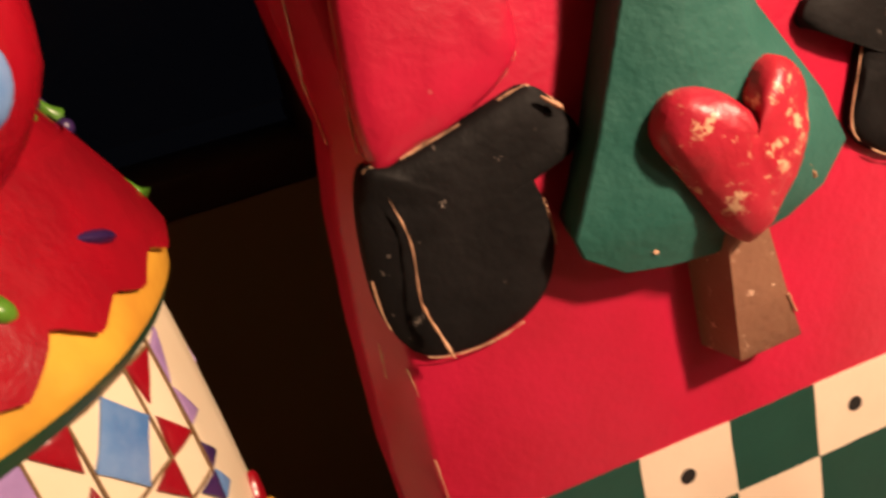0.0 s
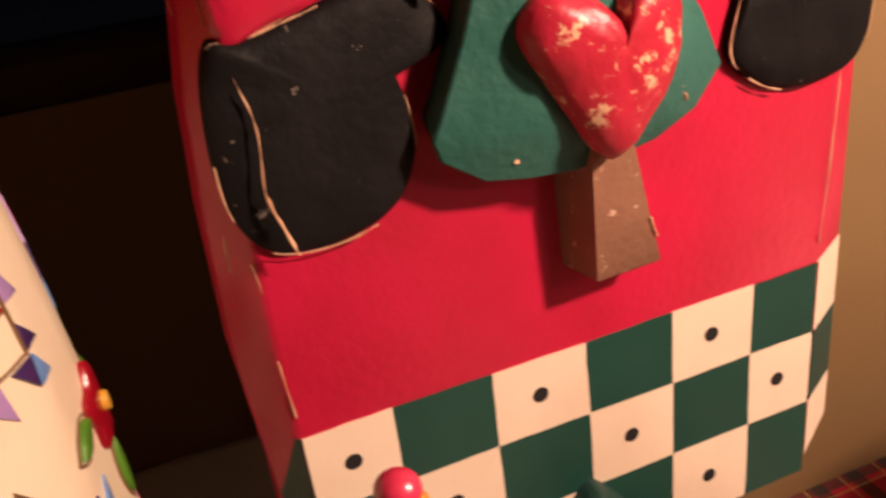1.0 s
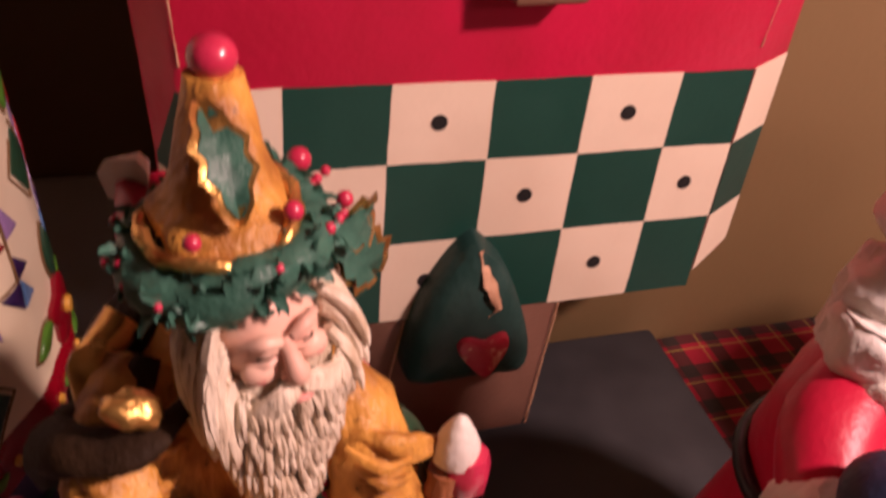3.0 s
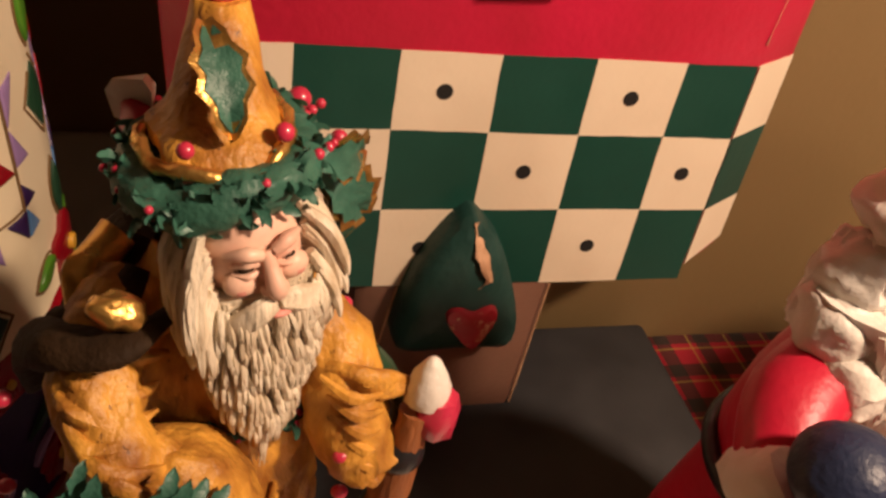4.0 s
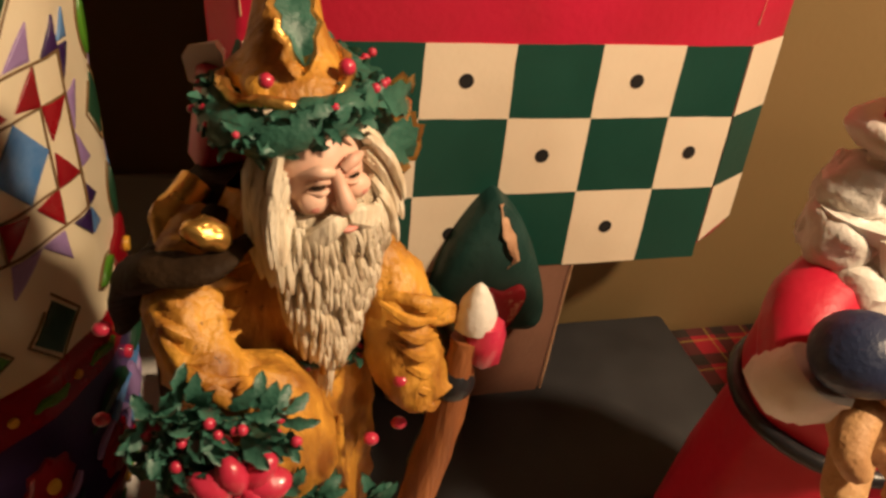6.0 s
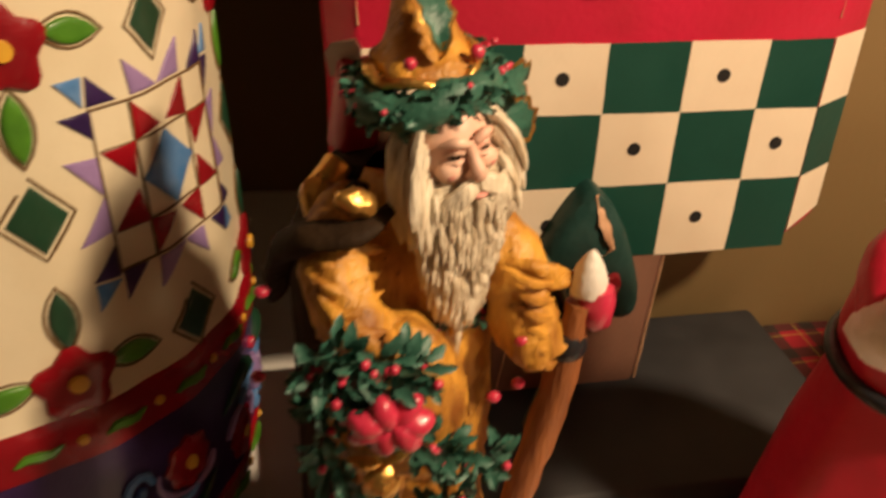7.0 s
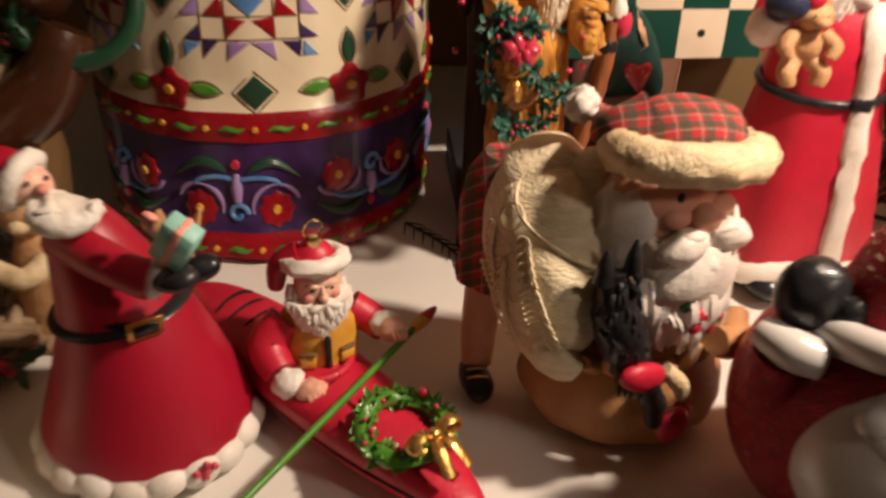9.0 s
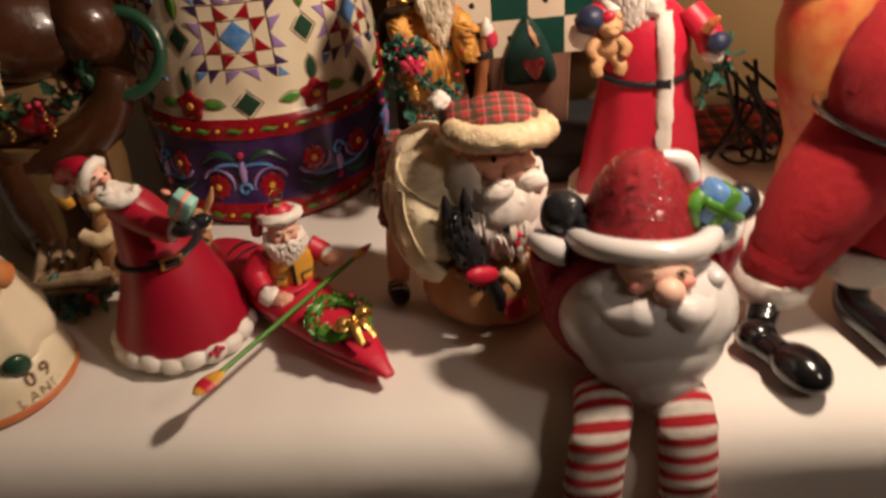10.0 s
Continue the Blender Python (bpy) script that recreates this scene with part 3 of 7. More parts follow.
# checks carried round the chamfers
for side, xa, xb in ((1, 0.1637, 0.1793), (0, 0.0187, 0.0125)):
    for j in range(3):
        white = (j % 2 == 0) == bool(side)
        za, zb = ZS[j], ZS[j + 1] + (0.006 if j == 2 else 0)
        q = []
        for o in (-0.0004, 0.0004):
            q.append([face(xa, zb, o), face(xb, zb + (0.004 if j == 2 else 0), o - 0.0088), face(xb, za, o - 0.0088), face(xa, za, o)])
        s = Shape()
        s.rings(q, "board_cream" if white else "board_green")
        s.make("check", board, flat=True)

MIT = [(0.0185, 0.2370), (0.0240, 0.2372), (0.0370, 0.2400), (0.0480, 0.2430), (0.0550, 0.2440), (0.0600, 0.2390), (0.0640, 0.2325), (0.0622, 0.2292), (0.0570, 0.2280), (0.0522, 0.2268), (0.0538, 0.2190), (0.0540, 0.2080), (0.0480, 0.1980), (0.0370, 0.1940), (0.0250, 0.1945), (0.0185, 0.1990), (0.0150, 0.2090), (0.0155, 0.2260)]
MIT2 = [(0.131, 0.213), (0.138, 0.205), (0.148, 0.201), (0.160, 0.201), (0.169, 0.205), (0.172, 0.216), (0.172, 0.230), (0.168, 0.243), (0.145, 0.250), (0.123, 0.245), (0.121, 0.238), (0.135, 0.236), (0.134, 0.227)]
SLEEVE = [(0.020, 0.2395), (0.032, 0.2395), (0.043, 0.243), (0.051, 0.248), (0.054, 0.254), (0.053, 0.268), (0.05, 0.29), (0.04, 0.315), (0.028, 0.315), (0.022, 0.28)]
HEART = [(0.0728, 0.2305), (0.0755, 0.2370), (0.0808, 0.2384), (0.0868, 0.2362), (0.0912, 0.2325), (0.0932, 0.2290), (0.0936, 0.2340), (0.0965, 0.2388), (0.1010, 0.2394), (0.1058, 0.2352), (0.1070, 0.2270), (0.1048, 0.2170), (0.0982, 0.2078), (0.0920, 0.2030), (0.0880, 0.2046), (0.0822, 0.2128), (0.0768, 0.2220)]


def worn_edge(outline, y, parent, step=5, r=0.00019, every=0.45):
    """Bare wood showing along a carved edge, broken here and there."""
    pts = smooth(outline, step)
    run = []
    for i in range(len(pts) + 1):
        x, z = pts[i % len(pts)]
        keep = noise.noise((x * 120, z * 120, 3.3)) < 0.28 * every
        if keep:
            run.append(Vector((x, y + 0.03 * (z - 0.127), z)))
        if (not keep or i == len(pts)) and len(run) > 2:
            sh = Shape()
            sh.tube(run, [r * (0.4 + abs(noise.noise(p * 700)) * 2.6) for p in run], "worn", seg=6)
            sh.make("worn_edge", parent)
        if not keep:
            run = []


for nm, outline, colour, h, lab in (("mitten", MIT, "board_black", 0.0042, "scuffed black mitten"), ("mitten", MIT2, "board_black", 0.0042, "scuffed black mitten"), ("sleeve", SLEEVE, "board_red", 0.0040, "red carved sleeve")):
    s = Shape()
    yl = FY + 0.03 * (0.22 - 0.127)
    s.pillow(outline, yl, h, colour, amp=0.0006)
    ob = tagged(s.make(nm, board), lab)
    worn_edge(outline, FY - h * 0.62, ob)
for line in ([(0.0215, 0.232), (0.0235, 0.222), (0.0225, 0.210), (0.0245, 0.202), (0.0262, 0.196)],):
    s = Shape()
    pts = [Vector((x, FY - 0.0026 - 0.0008 * min(i, 3), z)) for i, (x, z) in enumerate(line)]
    s.curve(pts, [0.0001, 0.0002, 0.0003, 0.0007, 0.0003], "worn", seg=7, flat=0.5, amp=0.0005, freq=900)
    s.make("worn_edge", board)
s = Shape()
s.ell((0.0575, FY - 0.0030, 0.2405), (0.0026, 0.0007, 0.0006), "worn", (0, 40, 0), seg=14, rows=8, amp=0.0006, freq=500)
s.make("chip", board)
# sharp creases down the side of the coat
for line in ([(0.0142, 0.271), (0.0135, 0.256), (0.0150, 0.242)], [(0.0215, 0.268), (0.0195, 0.252), (0.0190, 0.2405)], [(0.0145, 0.204), (0.0135, 0.190), (0.0130, 0.172), (0.0125, 0.155)], [(0.0160, 0.196), (0.0165, 0.186), (0.0160, 0.172), (0.0165, 0.158)], [(0.0190, 0.155), (0.0180, 0.17), (0.0185, 0.185), (0.0175, 0.193)], [(0.1632, 0.155), (0.1645, 0.17), (0.1655, 0.19), (0.1660, 0.203)]):
    s = Shape()
    for k in range(len(line) - 1):
        a, b = line[k], line[k + 1]
        pts = [face(a[0] + (b[0] - a[0]) * t / 6, a[1] + (b[1] - a[1]) * t / 6, 0.0003 if a[0] > 0.0188 else -0.0002 - (0.0188 - a[0]) * 1.25) for t in range(7)]
        s.tube(pts, [0.00008 + 0.0005 * abs(noise.noise(p * 400)) for p in pts], "worn", seg=6)
    s.make("worn_edge", board)

tree = Shape()
TREE = [(0.0548, 0.2130), (0.0560, 0.2085), (0.0650, 0.2020), (0.0750, 0.2000), (0.0860, 0.1990), (0.0965, 0.1995), (0.1060, 0.2012), (0.1160, 0.2060), (0.1225, 0.2145), (0.1170, 0.2270), (0.1020, 0.2490), (0.0950, 0.2750), (0.0890, 0.3080), (0.0850, 0.3120), (0.0795, 0.2900), (0.0720, 0.2570), (0.0630, 0.2310), (0.0575, 0.2180)]
# hewn facets: a steep side, a broad front on either side of a blunt ridge
RIDGE = [(0.0760, 0.2130), (0.0765, 0.2130), (0.0780, 0.2128), (0.0800, 0.2125), (0.0860, 0.2120), (0.0920, 0.2125), (0.0990, 0.2140), (0.1030, 0.2160), (0.1040, 0.2200), (0.1020, 0.2280), (0.0950, 0.2450), (0.0915, 0.2700), (0.0880, 0.3000), (0.0855, 0.3020), (0.0845, 0.2850), (0.0835, 0.2560), (0.0820, 0.2380), (0.0785, 0.2180)]
tree.rings([[(x + (x - 0.088) * k, y, z + (z - 0.24) * k) for x, z in TREE] for k, y in ((-0.08, FY + 0.004), (-0.04, 0.1850), (0.0, 0.1812))] + [[(x * w + u * (1 - w), y + 0.0006 * noise.noise((x * 90, z * 90, 1)), z * w + v * (1 - w)) for (x, z), (u, v) in zip(TREE, RIDGE)] for w, y in ((0.5, 0.1785), (0.08, 0.1765))], "tree_green")
tree_ob = tagged(tree.make("tree", board, flat=True), "faded green carved tree")
bv = tree_ob.modifiers.new("soft_edges", "BEVEL")
bv.width, bv.segments, bv.limit_method = 0.0007, 2, "ANGLE"
for line in ([(0.0718, 0.2055), (0.0725, 0.212), (0.0735, 0.219)], [(0.1115, 0.2095), (0.110, 0.213), (0.108, 0.217)]):
    s = Shape()
    pts = [Vector((x, FY - 0.0098 - 0.0008 * i, z)) for i, (x, z) in enumerate(line)]
    s.curve(pts, [0.0009, 0.0005, 0.0002], "worn", seg=8, flat=0.5, amp=0.0006, freq=700)
    s.make("worn_edge", tree_ob)
s = Shape()
s.pillow(HEART, 0.1785, 0.0090, "heart_red", shrink=(1.0, 1.0, 0.84, 0.52, 0.16), rise=(0.1, 0.45, 0.78, 0.96, 1.04), step=3, amp=0.0016)
tagged(s.make("heart", board), "chipped red heart")
s = Shape()
s.rings([[(x0, yf, z), (x1, yf + 0.0008, z), (x1 + 0.002, FY + 0.004, z), (x0 - 0.003, FY + 0.004, z)] for z, x0, x1, yf in ((0.1712, 0.0902, 0.1058, 0.1802), (0.1722, 0.0892, 0.1064, 0.1792), (0.186, 0.0888, 0.1028, 0.1788), (0.206, 0.0885, 0.0985, 0.1788))], "brown")
ob = tagged(s.make("trunk", board, flat=True), "brown carved trunk with worn edges")
worn_edge([(0.0902, 0.1732), (0.105, 0.1738), (0.1032, 0.184), (0.0990, 0.2), (0.0895, 0.2)], 0.1778, ob, r=0.0004)

# the leg under the board with a little tree on it
s = Shape()
s.rings([[(x0, 0.1905, z), (x0 + 0.003, 0.1880, z), (x1 - 0.002, 0.1880, z), (x1, 0.1900, z), (x1, 0.2120, z), (x0, 0.2120, z)] for z, x0, x1 in ((BZ, 0.0640, 0.1190), (BZ + 0.001, 0.0635, 0.1195), (0.05, 0.063, 0.1205), (0.078, 0.062, 0.1215))], "leg")
leg_ob = tagged(s.make("leg", board, flat=True), "pinkish brown leg block")
for xa, xb in ((0.0665, 0.0735), (0.1185, 0.1205)):
    s = Shape()
    pts = [Vector((xa + (xb - xa) * t / 8, 0.1876, BZ + 0.001 + 0.052 * t / 8)) for t in range(9)]
    s.tube(pts, [0.0003 + 0.0004 * abs(noise.noise(p * 500)) for p in pts], "worn", seg=6)
    s.make("worn_edge", leg_ob)
PEG = [(0.0725, 0.0640), (0.0745, 0.0585), (0.0830, 0.0570), (0.0930, 0.0585), (0.1060, 0.0570), (0.1105, 0.0640), (0.1055, 0.0830), (0.0990, 0.0970), (0.0930, 0.1040), (0.0892, 0.1060), (0.0830, 0.0990), (0.0770, 0.0870), (0.0735, 0.0740)]
s = Shape()
s.pillow(PEG, 0.1885, 0.0125, "peg_green", shrink=(1.0, 0.97, 0.78, 0.45, 0.15), rise=(0.3, 0.7, 0.9, 1.0, 1.03), step=3, amp=0.001)
pegt = tagged(s.make("small_tree", board), "small dark green carved tree with a worn ridge")
s = Shape()
s.curve([(0.0900, 0.1795, 0.1050), (0.0925, 0.1772, 0.097), (0.0960, 0.1762, 0.089), (0.0935, 0.1756, 0.085)], [0.0008, 0.0026, 0.0022, 0.0005], "worn", seg=8, flat=0.4, amp=0.0014, freq=420)
s.make("worn_edge", pegt)
s = Shape()
s.pillow([(0.0950, 0.0622), (0.0885, 0.0690), (0.0855, 0.0755), (0.0885, 0.0785), (0.0935, 0.0768), (0.0985, 0.0785), (0.1010, 0.0750), (0.0990, 0.0680)], 0.1785, 0.0045, "heart_red", step=4)
s.make("small_heart", board)


# ---- ivory figure with the quilted robe ----
EC = (-0.103, 0.205)
EPROF = [(0.0, 0.080, 0.088), (0.003, 0.084, 0.091), (0.010, 0.0855, 0.089), (0.025, 0.0865, 0.0835), (0.045, 0.0868, 0.079), (0.060, 0.0868, 0.0770), (0.085, 0.0865, 0.0752), (0.11, 0.0855, 0.0735), (0.14, 0.0835, 0.0715), (0.17, 0.0825, 0.070), (0.20, 0.0805, 0.068), (0.235, 0.0765, 0.064), (0.26, 0.06, 0.05)]


def erad(z):
    for a, b in zip(EPROF, EPROF[1:]):
        if z <= b[0]:
            t = (z - a[0]) / (b[0] - a[0])
            return a[1] + (b[1] - a[1]) * t, a[2] + (b[2] - a[2]) * t
    return EPROF[-1][1:]


def egg(u, z, out=0.0):
    """A point on the robe: u metres round it from the front (towards +x), at height z."""
    rx, ry = erad(z)
    a = -math.pi / 2 + u / 0.082
    facet = 1 + 0.006 * math.cos(20 * a)
    return Vector((EC[0] + (rx * facet + out) * math.cos(a), EC[1] + (ry * facet + out) * math.sin(a), z))


def patch(sh, poly, name, out=0.0006, dip=-0.0010):
    """A painted piece of the robe, following its roundness, a little proud of it."""
    pts = []
    n = len(poly)
    for i in range(n):
        a, b = poly[i], poly[(i + 1) % n]
        k = max(1, int(math.hypot(b[0] - a[0], b[1] - a[1]) / 0.004))
        pts += [(a[0] + (b[0] - a[0]) * t / k, a[1] + (b[1] - a[1]) * t / k) for t in range(k)]
    cu, cz = sum(p[0] for p in pts) / len(pts), sum(p[1] for p in pts) / len(pts)
    rings = [[egg(cu + (u - cu) * q, cz + (z - cz) * q, o) for u, z in pts] for q, o in ((1.0, dip), (1.0, out * 0.7), (0.9, out), (0.5, out * 1.02), (0.1, out * 1.02))]
    sh.rings(rings, name)


def oval(u, z, ru, rz, turn=0.0, n=14, petal=0, dent=0.0):
    pts = []
    for i in range(n):
        a = 2 * math.pi * i / n
        k = 1 + (dent * math.cos(petal * a) if petal else 0)
        x, y = ru * k * math.cos(a), rz * k * math.sin(a)
        pts.append((u + x * math.cos(turn) - y * math.sin(turn), z + x * math.sin(turn) + y * math.cos(turn)))
    return pts


def lens(u, z, length, width, turn):
    pts = []
    for i in range(12):
        t = i / 6 if i < 6 else 2 - i / 6
        x, y = (t - 0.5) * length, (1 if i < 6 else -1) * width * 0.5 * math.sin(math.pi * t) ** 0.8
        pts.append((u + x * math.cos(turn) - y * math.sin(turn), z + x * math.sin(turn) + y * math.cos(turn)))
    return pts


def star(sh, u, z, c, turned=False):
    """A quilt star of red, blue and violet triangles in a square grid with cells of c metres."""
    q = lambda x, y: (u + x * c, z + y * c)  # noqa: E731
    tri = lambda a, b, d, name: patch(sh, [q(*a), q(*b), q(*d)], name)  # noqa: E731
    patch(sh, [q(0, 1.0), q(1.0, 0), q(0, -1.0), q(-1.0, 0)], "blue")
    for k in range(4):
        f = [lambda x, y: (x, y), lambda x, y: (-y, x), lambda x, y: (-x, -y), lambda x, y: (y, -x)][k]
        tri(f(1.05, 1.05), f(0.15, 1.2), f(1.0, 2.0), "fig_red")
        tri(f(1.05, 1.05), f(1.2, 0.15), f(2.0, 1.0), "fig_red")
        tri(f(-0.0, 2.15), f(0.95, 2.15), f(0.5 + 0.55, 3.0), "lilac")
        tri(f(-0.05, 2.15), f(-0.95, 2.15), f(-0.5 - 0.55, 3.0), "lilac")
        tri(f(1.35, 2.1), f(2.05, 2.1), f(2.05, 2.9), "violet")
        tri(f(2.15, 2.15), f(2.15, 1.35), f(2.85, 2.05), "violet")
        patch(sh, [q(*f(2.15, 2.25)), q(*f(2.85, 2.15)), q(*f(2.85, 2.85))], "blue")
    for a, b in (((-2, 1.03), (2, 1.03)), ((-2, -1.03), (2, -1.03)), ((1.03, -2), (1.03, 2)), ((-1.03, -2), (-1.03, 2)), ((-2.1, 2.05), (2.1, 2.05)), ((-2.1, -2.05), (2.1, -2.05)), ((2.1, -2.1), (2.1, 2.1)), ((-2.1, -2.1), (-2.1, 2.1))):
        line = [egg(q(a[0] + (b[0] - a[0]) * t / 8, 0)[0], q(0, a[1] + (b[1] - a[1]) * t / 8)[1], 0.0001) for t in range(9)]
        sh.tube(line, 0.0004, "seam", seg=5)


def robe_mat(i):
    return ["fig_red", "fig_red", "fig_red", "violet", "violet", "fig_red", "ivory", "ivory", "ivory", "ivory", "ivory", "ivory"][min(i, 11)]


sh = Shape()
rings = []
zs = [0.0, 0.003, 0.0075, 0.0135, 0.0145, 0.030, 0.045, 0.0575, 0.0585, 0.064, 0.0715, 0.0725, 0.09, 0.11, 0.13, 0.15, 0.17, 0.19, 0.21, 0.235, 0.26]
for z in zs:
    bulge = 0.0012 if z < 0.0140 or 0.0580 < z < 0.072 else 0.0
    ring = []
    for j in range(80):
        ring.append(egg(2 * math.pi * 0.082 * j / 80, z, bulge))
    rings.append(ring)
sh.rings(rings, lambda i: "fig_red" if zs[i] < 0.0136 else "violet" if zs[i] < 0.0577 else "fig_red" if zs[i] < 0.0716 else "ivory")
for col in range(6):
    # a star in every column, a diamond under and above it, roses between the columns
    u0 = 0.0028 + 0.0812 * (col - 2)
    star(sh, u0, 0.1272, 0.0101)
    star(sh, u0, 0.2110, 0.0092)
    patch(sh, [(u0, 0.0905), (u0 + 0.0080, 0.0822), (u0, 0.0742), (u0 - 0.0080, 0.0822)], "dkgreen")
    patch(sh, [(u0, 0.1722), (u0 + 0.0065, 0.1645), (u0, 0.1568), (u0 - 0.0065, 0.1645)], "dkgreen")
    ur = u0 + 0.0430
    for zr, up in ((0.0822, 1), (0.1655, -1)):
        patch(sh, oval(ur, zr, 0.0092, 0.0092, 0.3, 30, 5, 0.16), "fig_red", 0.0016)
        patch(sh, oval(ur, zr, 0.0024, 0.0024), "fig_yellow", 0.0028)
        patch(sh, lens(ur - 0.0160, zr + 0.001, 0.0140, 0.0058, 0.15), "leaf", 0.0011)
        patch(sh, lens(ur + 0.0160, zr + 0.001, 0.0140, 0.0058, -0.15), "leaf", 0.0011)
        patch(sh, lens(ur, zr + 0.0175 * up, 0.0160, 0.0058, 1.57), "leaf" if up < 0 else "dkgreen", 0.0011)
        for du, dz, ll, tt in ((-0.016, 0.001, 0.0165, 0.15), (0.016, 0.001, 0.0165, -0.15), (0, 0.0175 * up, 0.0185, 1.57)):
            edge = lens(ur + du, zr + dz, ll, 0.0078, tt)
            sh.tube([egg(u, z, 0.0001) for u, z in edge + edge[:1]], 0.0004, "seam", seg=5)
    patch(sh, [(ur, 0.135), (ur + 0.0068, 0.1265), (ur, 0.118), (ur - 0.0068, 0.1265)], "dkgreen")
    for cu2, cz2, hu, hz in ((u0, 0.0823, 0.0098, 0.0102), (u0, 0.1645, 0.0082, 0.0098), (ur, 0.1265, 0.0086, 0.0104)):
        dm = [(cu2, cz2 + hz), (cu2 + hu, cz2), (cu2, cz2 - hz), (cu2 - hu, cz2), (cu2, cz2 + hz)]
        sh.tube([egg(a[0] + (b[0] - a[0]) * q / 3, a[1] + (b[1] - a[1]) * q / 3, 0.0001) for a, b in zip(dm, dm[1:]) for q in range(3)], 0.0004, "seam", seg=5)
for col in range(8):
    # violet band: pairs of roses by a blue curl with lilac scrolls, every second pair set high and upside down
    u0 = -0.0087 + 0.0644 * (col - 3)
    fl = 1 if col % 2 else -1
    zz = lambda q: 0.0258 + q if fl > 0 else 0.0385 - q * 0.8  # noqa: E731
    for sd in (-1, 1):
        uc = u0 + 0.0176 * sd
        patch(sh, oval(uc, zz(0), 0.0076, 0.0080, 0, 32, 8, 0.10), "fig_red", 0.0012)
        patch(sh, oval(uc, zz(0), 0.0019, 0.0022), "fig_yellow", 0.0022)
        arc = [egg(uc + 0.0108 * math.cos(a), zz(0.0108 * math.sin(a) + 0.001), 0.0008) for a in [0.35 + 0.28 * k if sd > 0 else 2.79 - 0.28 * k for k in range(12)]]
        sh.tube(arc, [0.0009 + 0.0004 * math.sin(k) for k in range(12)], "lilac", seg=6)
        arc = [egg(u0 + sd * (0.005 + 0.0034 * k), zz(0.018 + 0.005 * math.sin(k * 0.55)), 0.0006) for k in range(8)]
        sh.tube(arc, [0.0008, 0.0020, 0.0026, 0.0026, 0.0022, 0.0016, 0.0010, 0.0004], "dkgreen", seg=6)
        arc = [egg(u0 + sd * (0.009 + 0.0105 * math.cos(a)), zz(0.0108 + 0.0045 * math.sin(a)), 0.0006) for a in [0.2 + 0.33 * k for k in range(8)]]
        sh.tube(arc, 0.0012, "blue", seg=6)
    arc = [egg(u0 + (0.0050 - 0.0004 * k) * math.cos(0.7 * k), zz(-0.002) + (0.0050 - 0.0004 * k) * math.sin(0.7 * k), 0.0008) for k in range(10)]
    sh.tube(arc, 0.0013, "blue", seg=6)
    sh.tube([egg(u0, zz(0.0035), 0.0006), egg(u0, zz(0.0105), 0.001), egg(u0, zz(0.017), 0.0006)], [0.0020, 0.0030, 0.0014], "lilac", seg=8)
    patch(sh, oval(u0, zz(0.0215), 0.0020, 0.0023), "berry", 0.0016)
    for k in range(3):
        uu = u0 + 0.02147 * k
        for zb in (0.0072, 0.0650):
            wave = [egg(uu - 0.0058 + 0.0029 * q, zb + 0.0010 * math.sin(q * 1.57) + 0.0004 * q - 0.001, 0.0016) for q in range(5)]
            sh.tube(wave, [0.0004, 0.0013, 0.0015, 0.0012, 0.0004], "leaf", seg=6)
            patch(sh, oval(uu + 0.0102, zb, 0.0014, 0.0014), "fig_yellow", 0.0022)
# the cape over it: red with a ragged hem over a yellow border
CAPE = [(0.2000, 0.0805, 0.0700), (0.2022, 0.0822, 0.0720), (0.2060, 0.0822, 0.0720), (0.2110, 0.0810, 0.0705), (0.2180, 0.0780, 0.068), (0.2280, 0.0740, 0.064), (0.2400, 0.0660, 0.058), (0.255, 0.056, 0.051), (0.270, 0.048, 0.045), (0.290, 0.043, 0.040), (0.310, 0.036, 0.036), (0.33, 0.02, 0.02)]


def cape_at(a, k, out=0.0):
    """A point of the cape: a radians round, k rows up it; the hem dips a little towards the front."""
    i = min(int(k), len(CAPE) - 2)
    t = k - i
    z, rx, ry = (CAPE[i][q] + (CAPE[i + 1][q] - CAPE[i][q]) * t for q in range(3))
    dip = 0.008 * (0.5 - 0.5 * math.sin(a)) * max(0.0, 1 - k / 6)
    puff = 0.0012 * math.sin(9 * a + 0.6 * k) * min(1.0, k / 3)
    return Vector((EC[0] + (rx + out + puff) * math.cos(a), EC[1] + (ry + out + puff) * math.sin(a), z + 0.0285 - dip))


sh.rings([[cape_at(2 * math.pi * j / 120, k / 2) for j in range(120)] for k in range(2 * len(CAPE) - 1)], lambda i: "dkgreen" if i < 2 else "fig_yellow" if i < 8 else "fig_red")
band = []
for k in range(5):
    ring = []
    for j in range(240):
        a = 2 * math.pi * j / 240
        saw = 2.1 + 1.15 * abs((j * 29 / 240) % 1 - 0.5) * 2 * (0.6 + 0.5 * noise.noise((math.cos(a) * 3, math.sin(a) * 3, 2))) + 0.5 * noise.noise((math.cos(a) * 2, math.sin(a) * 2, 7))
        ring.append(cape_at(a, saw + (5.2 - saw) * max(0, k - 1) / 3, (-0.001, 0.0018, 0.0016, 0.0012, 0.0006)[k]))
    band.append(ring)
sh.rings(band, "fig_red", caps=False)
rnd = random.Random(4)
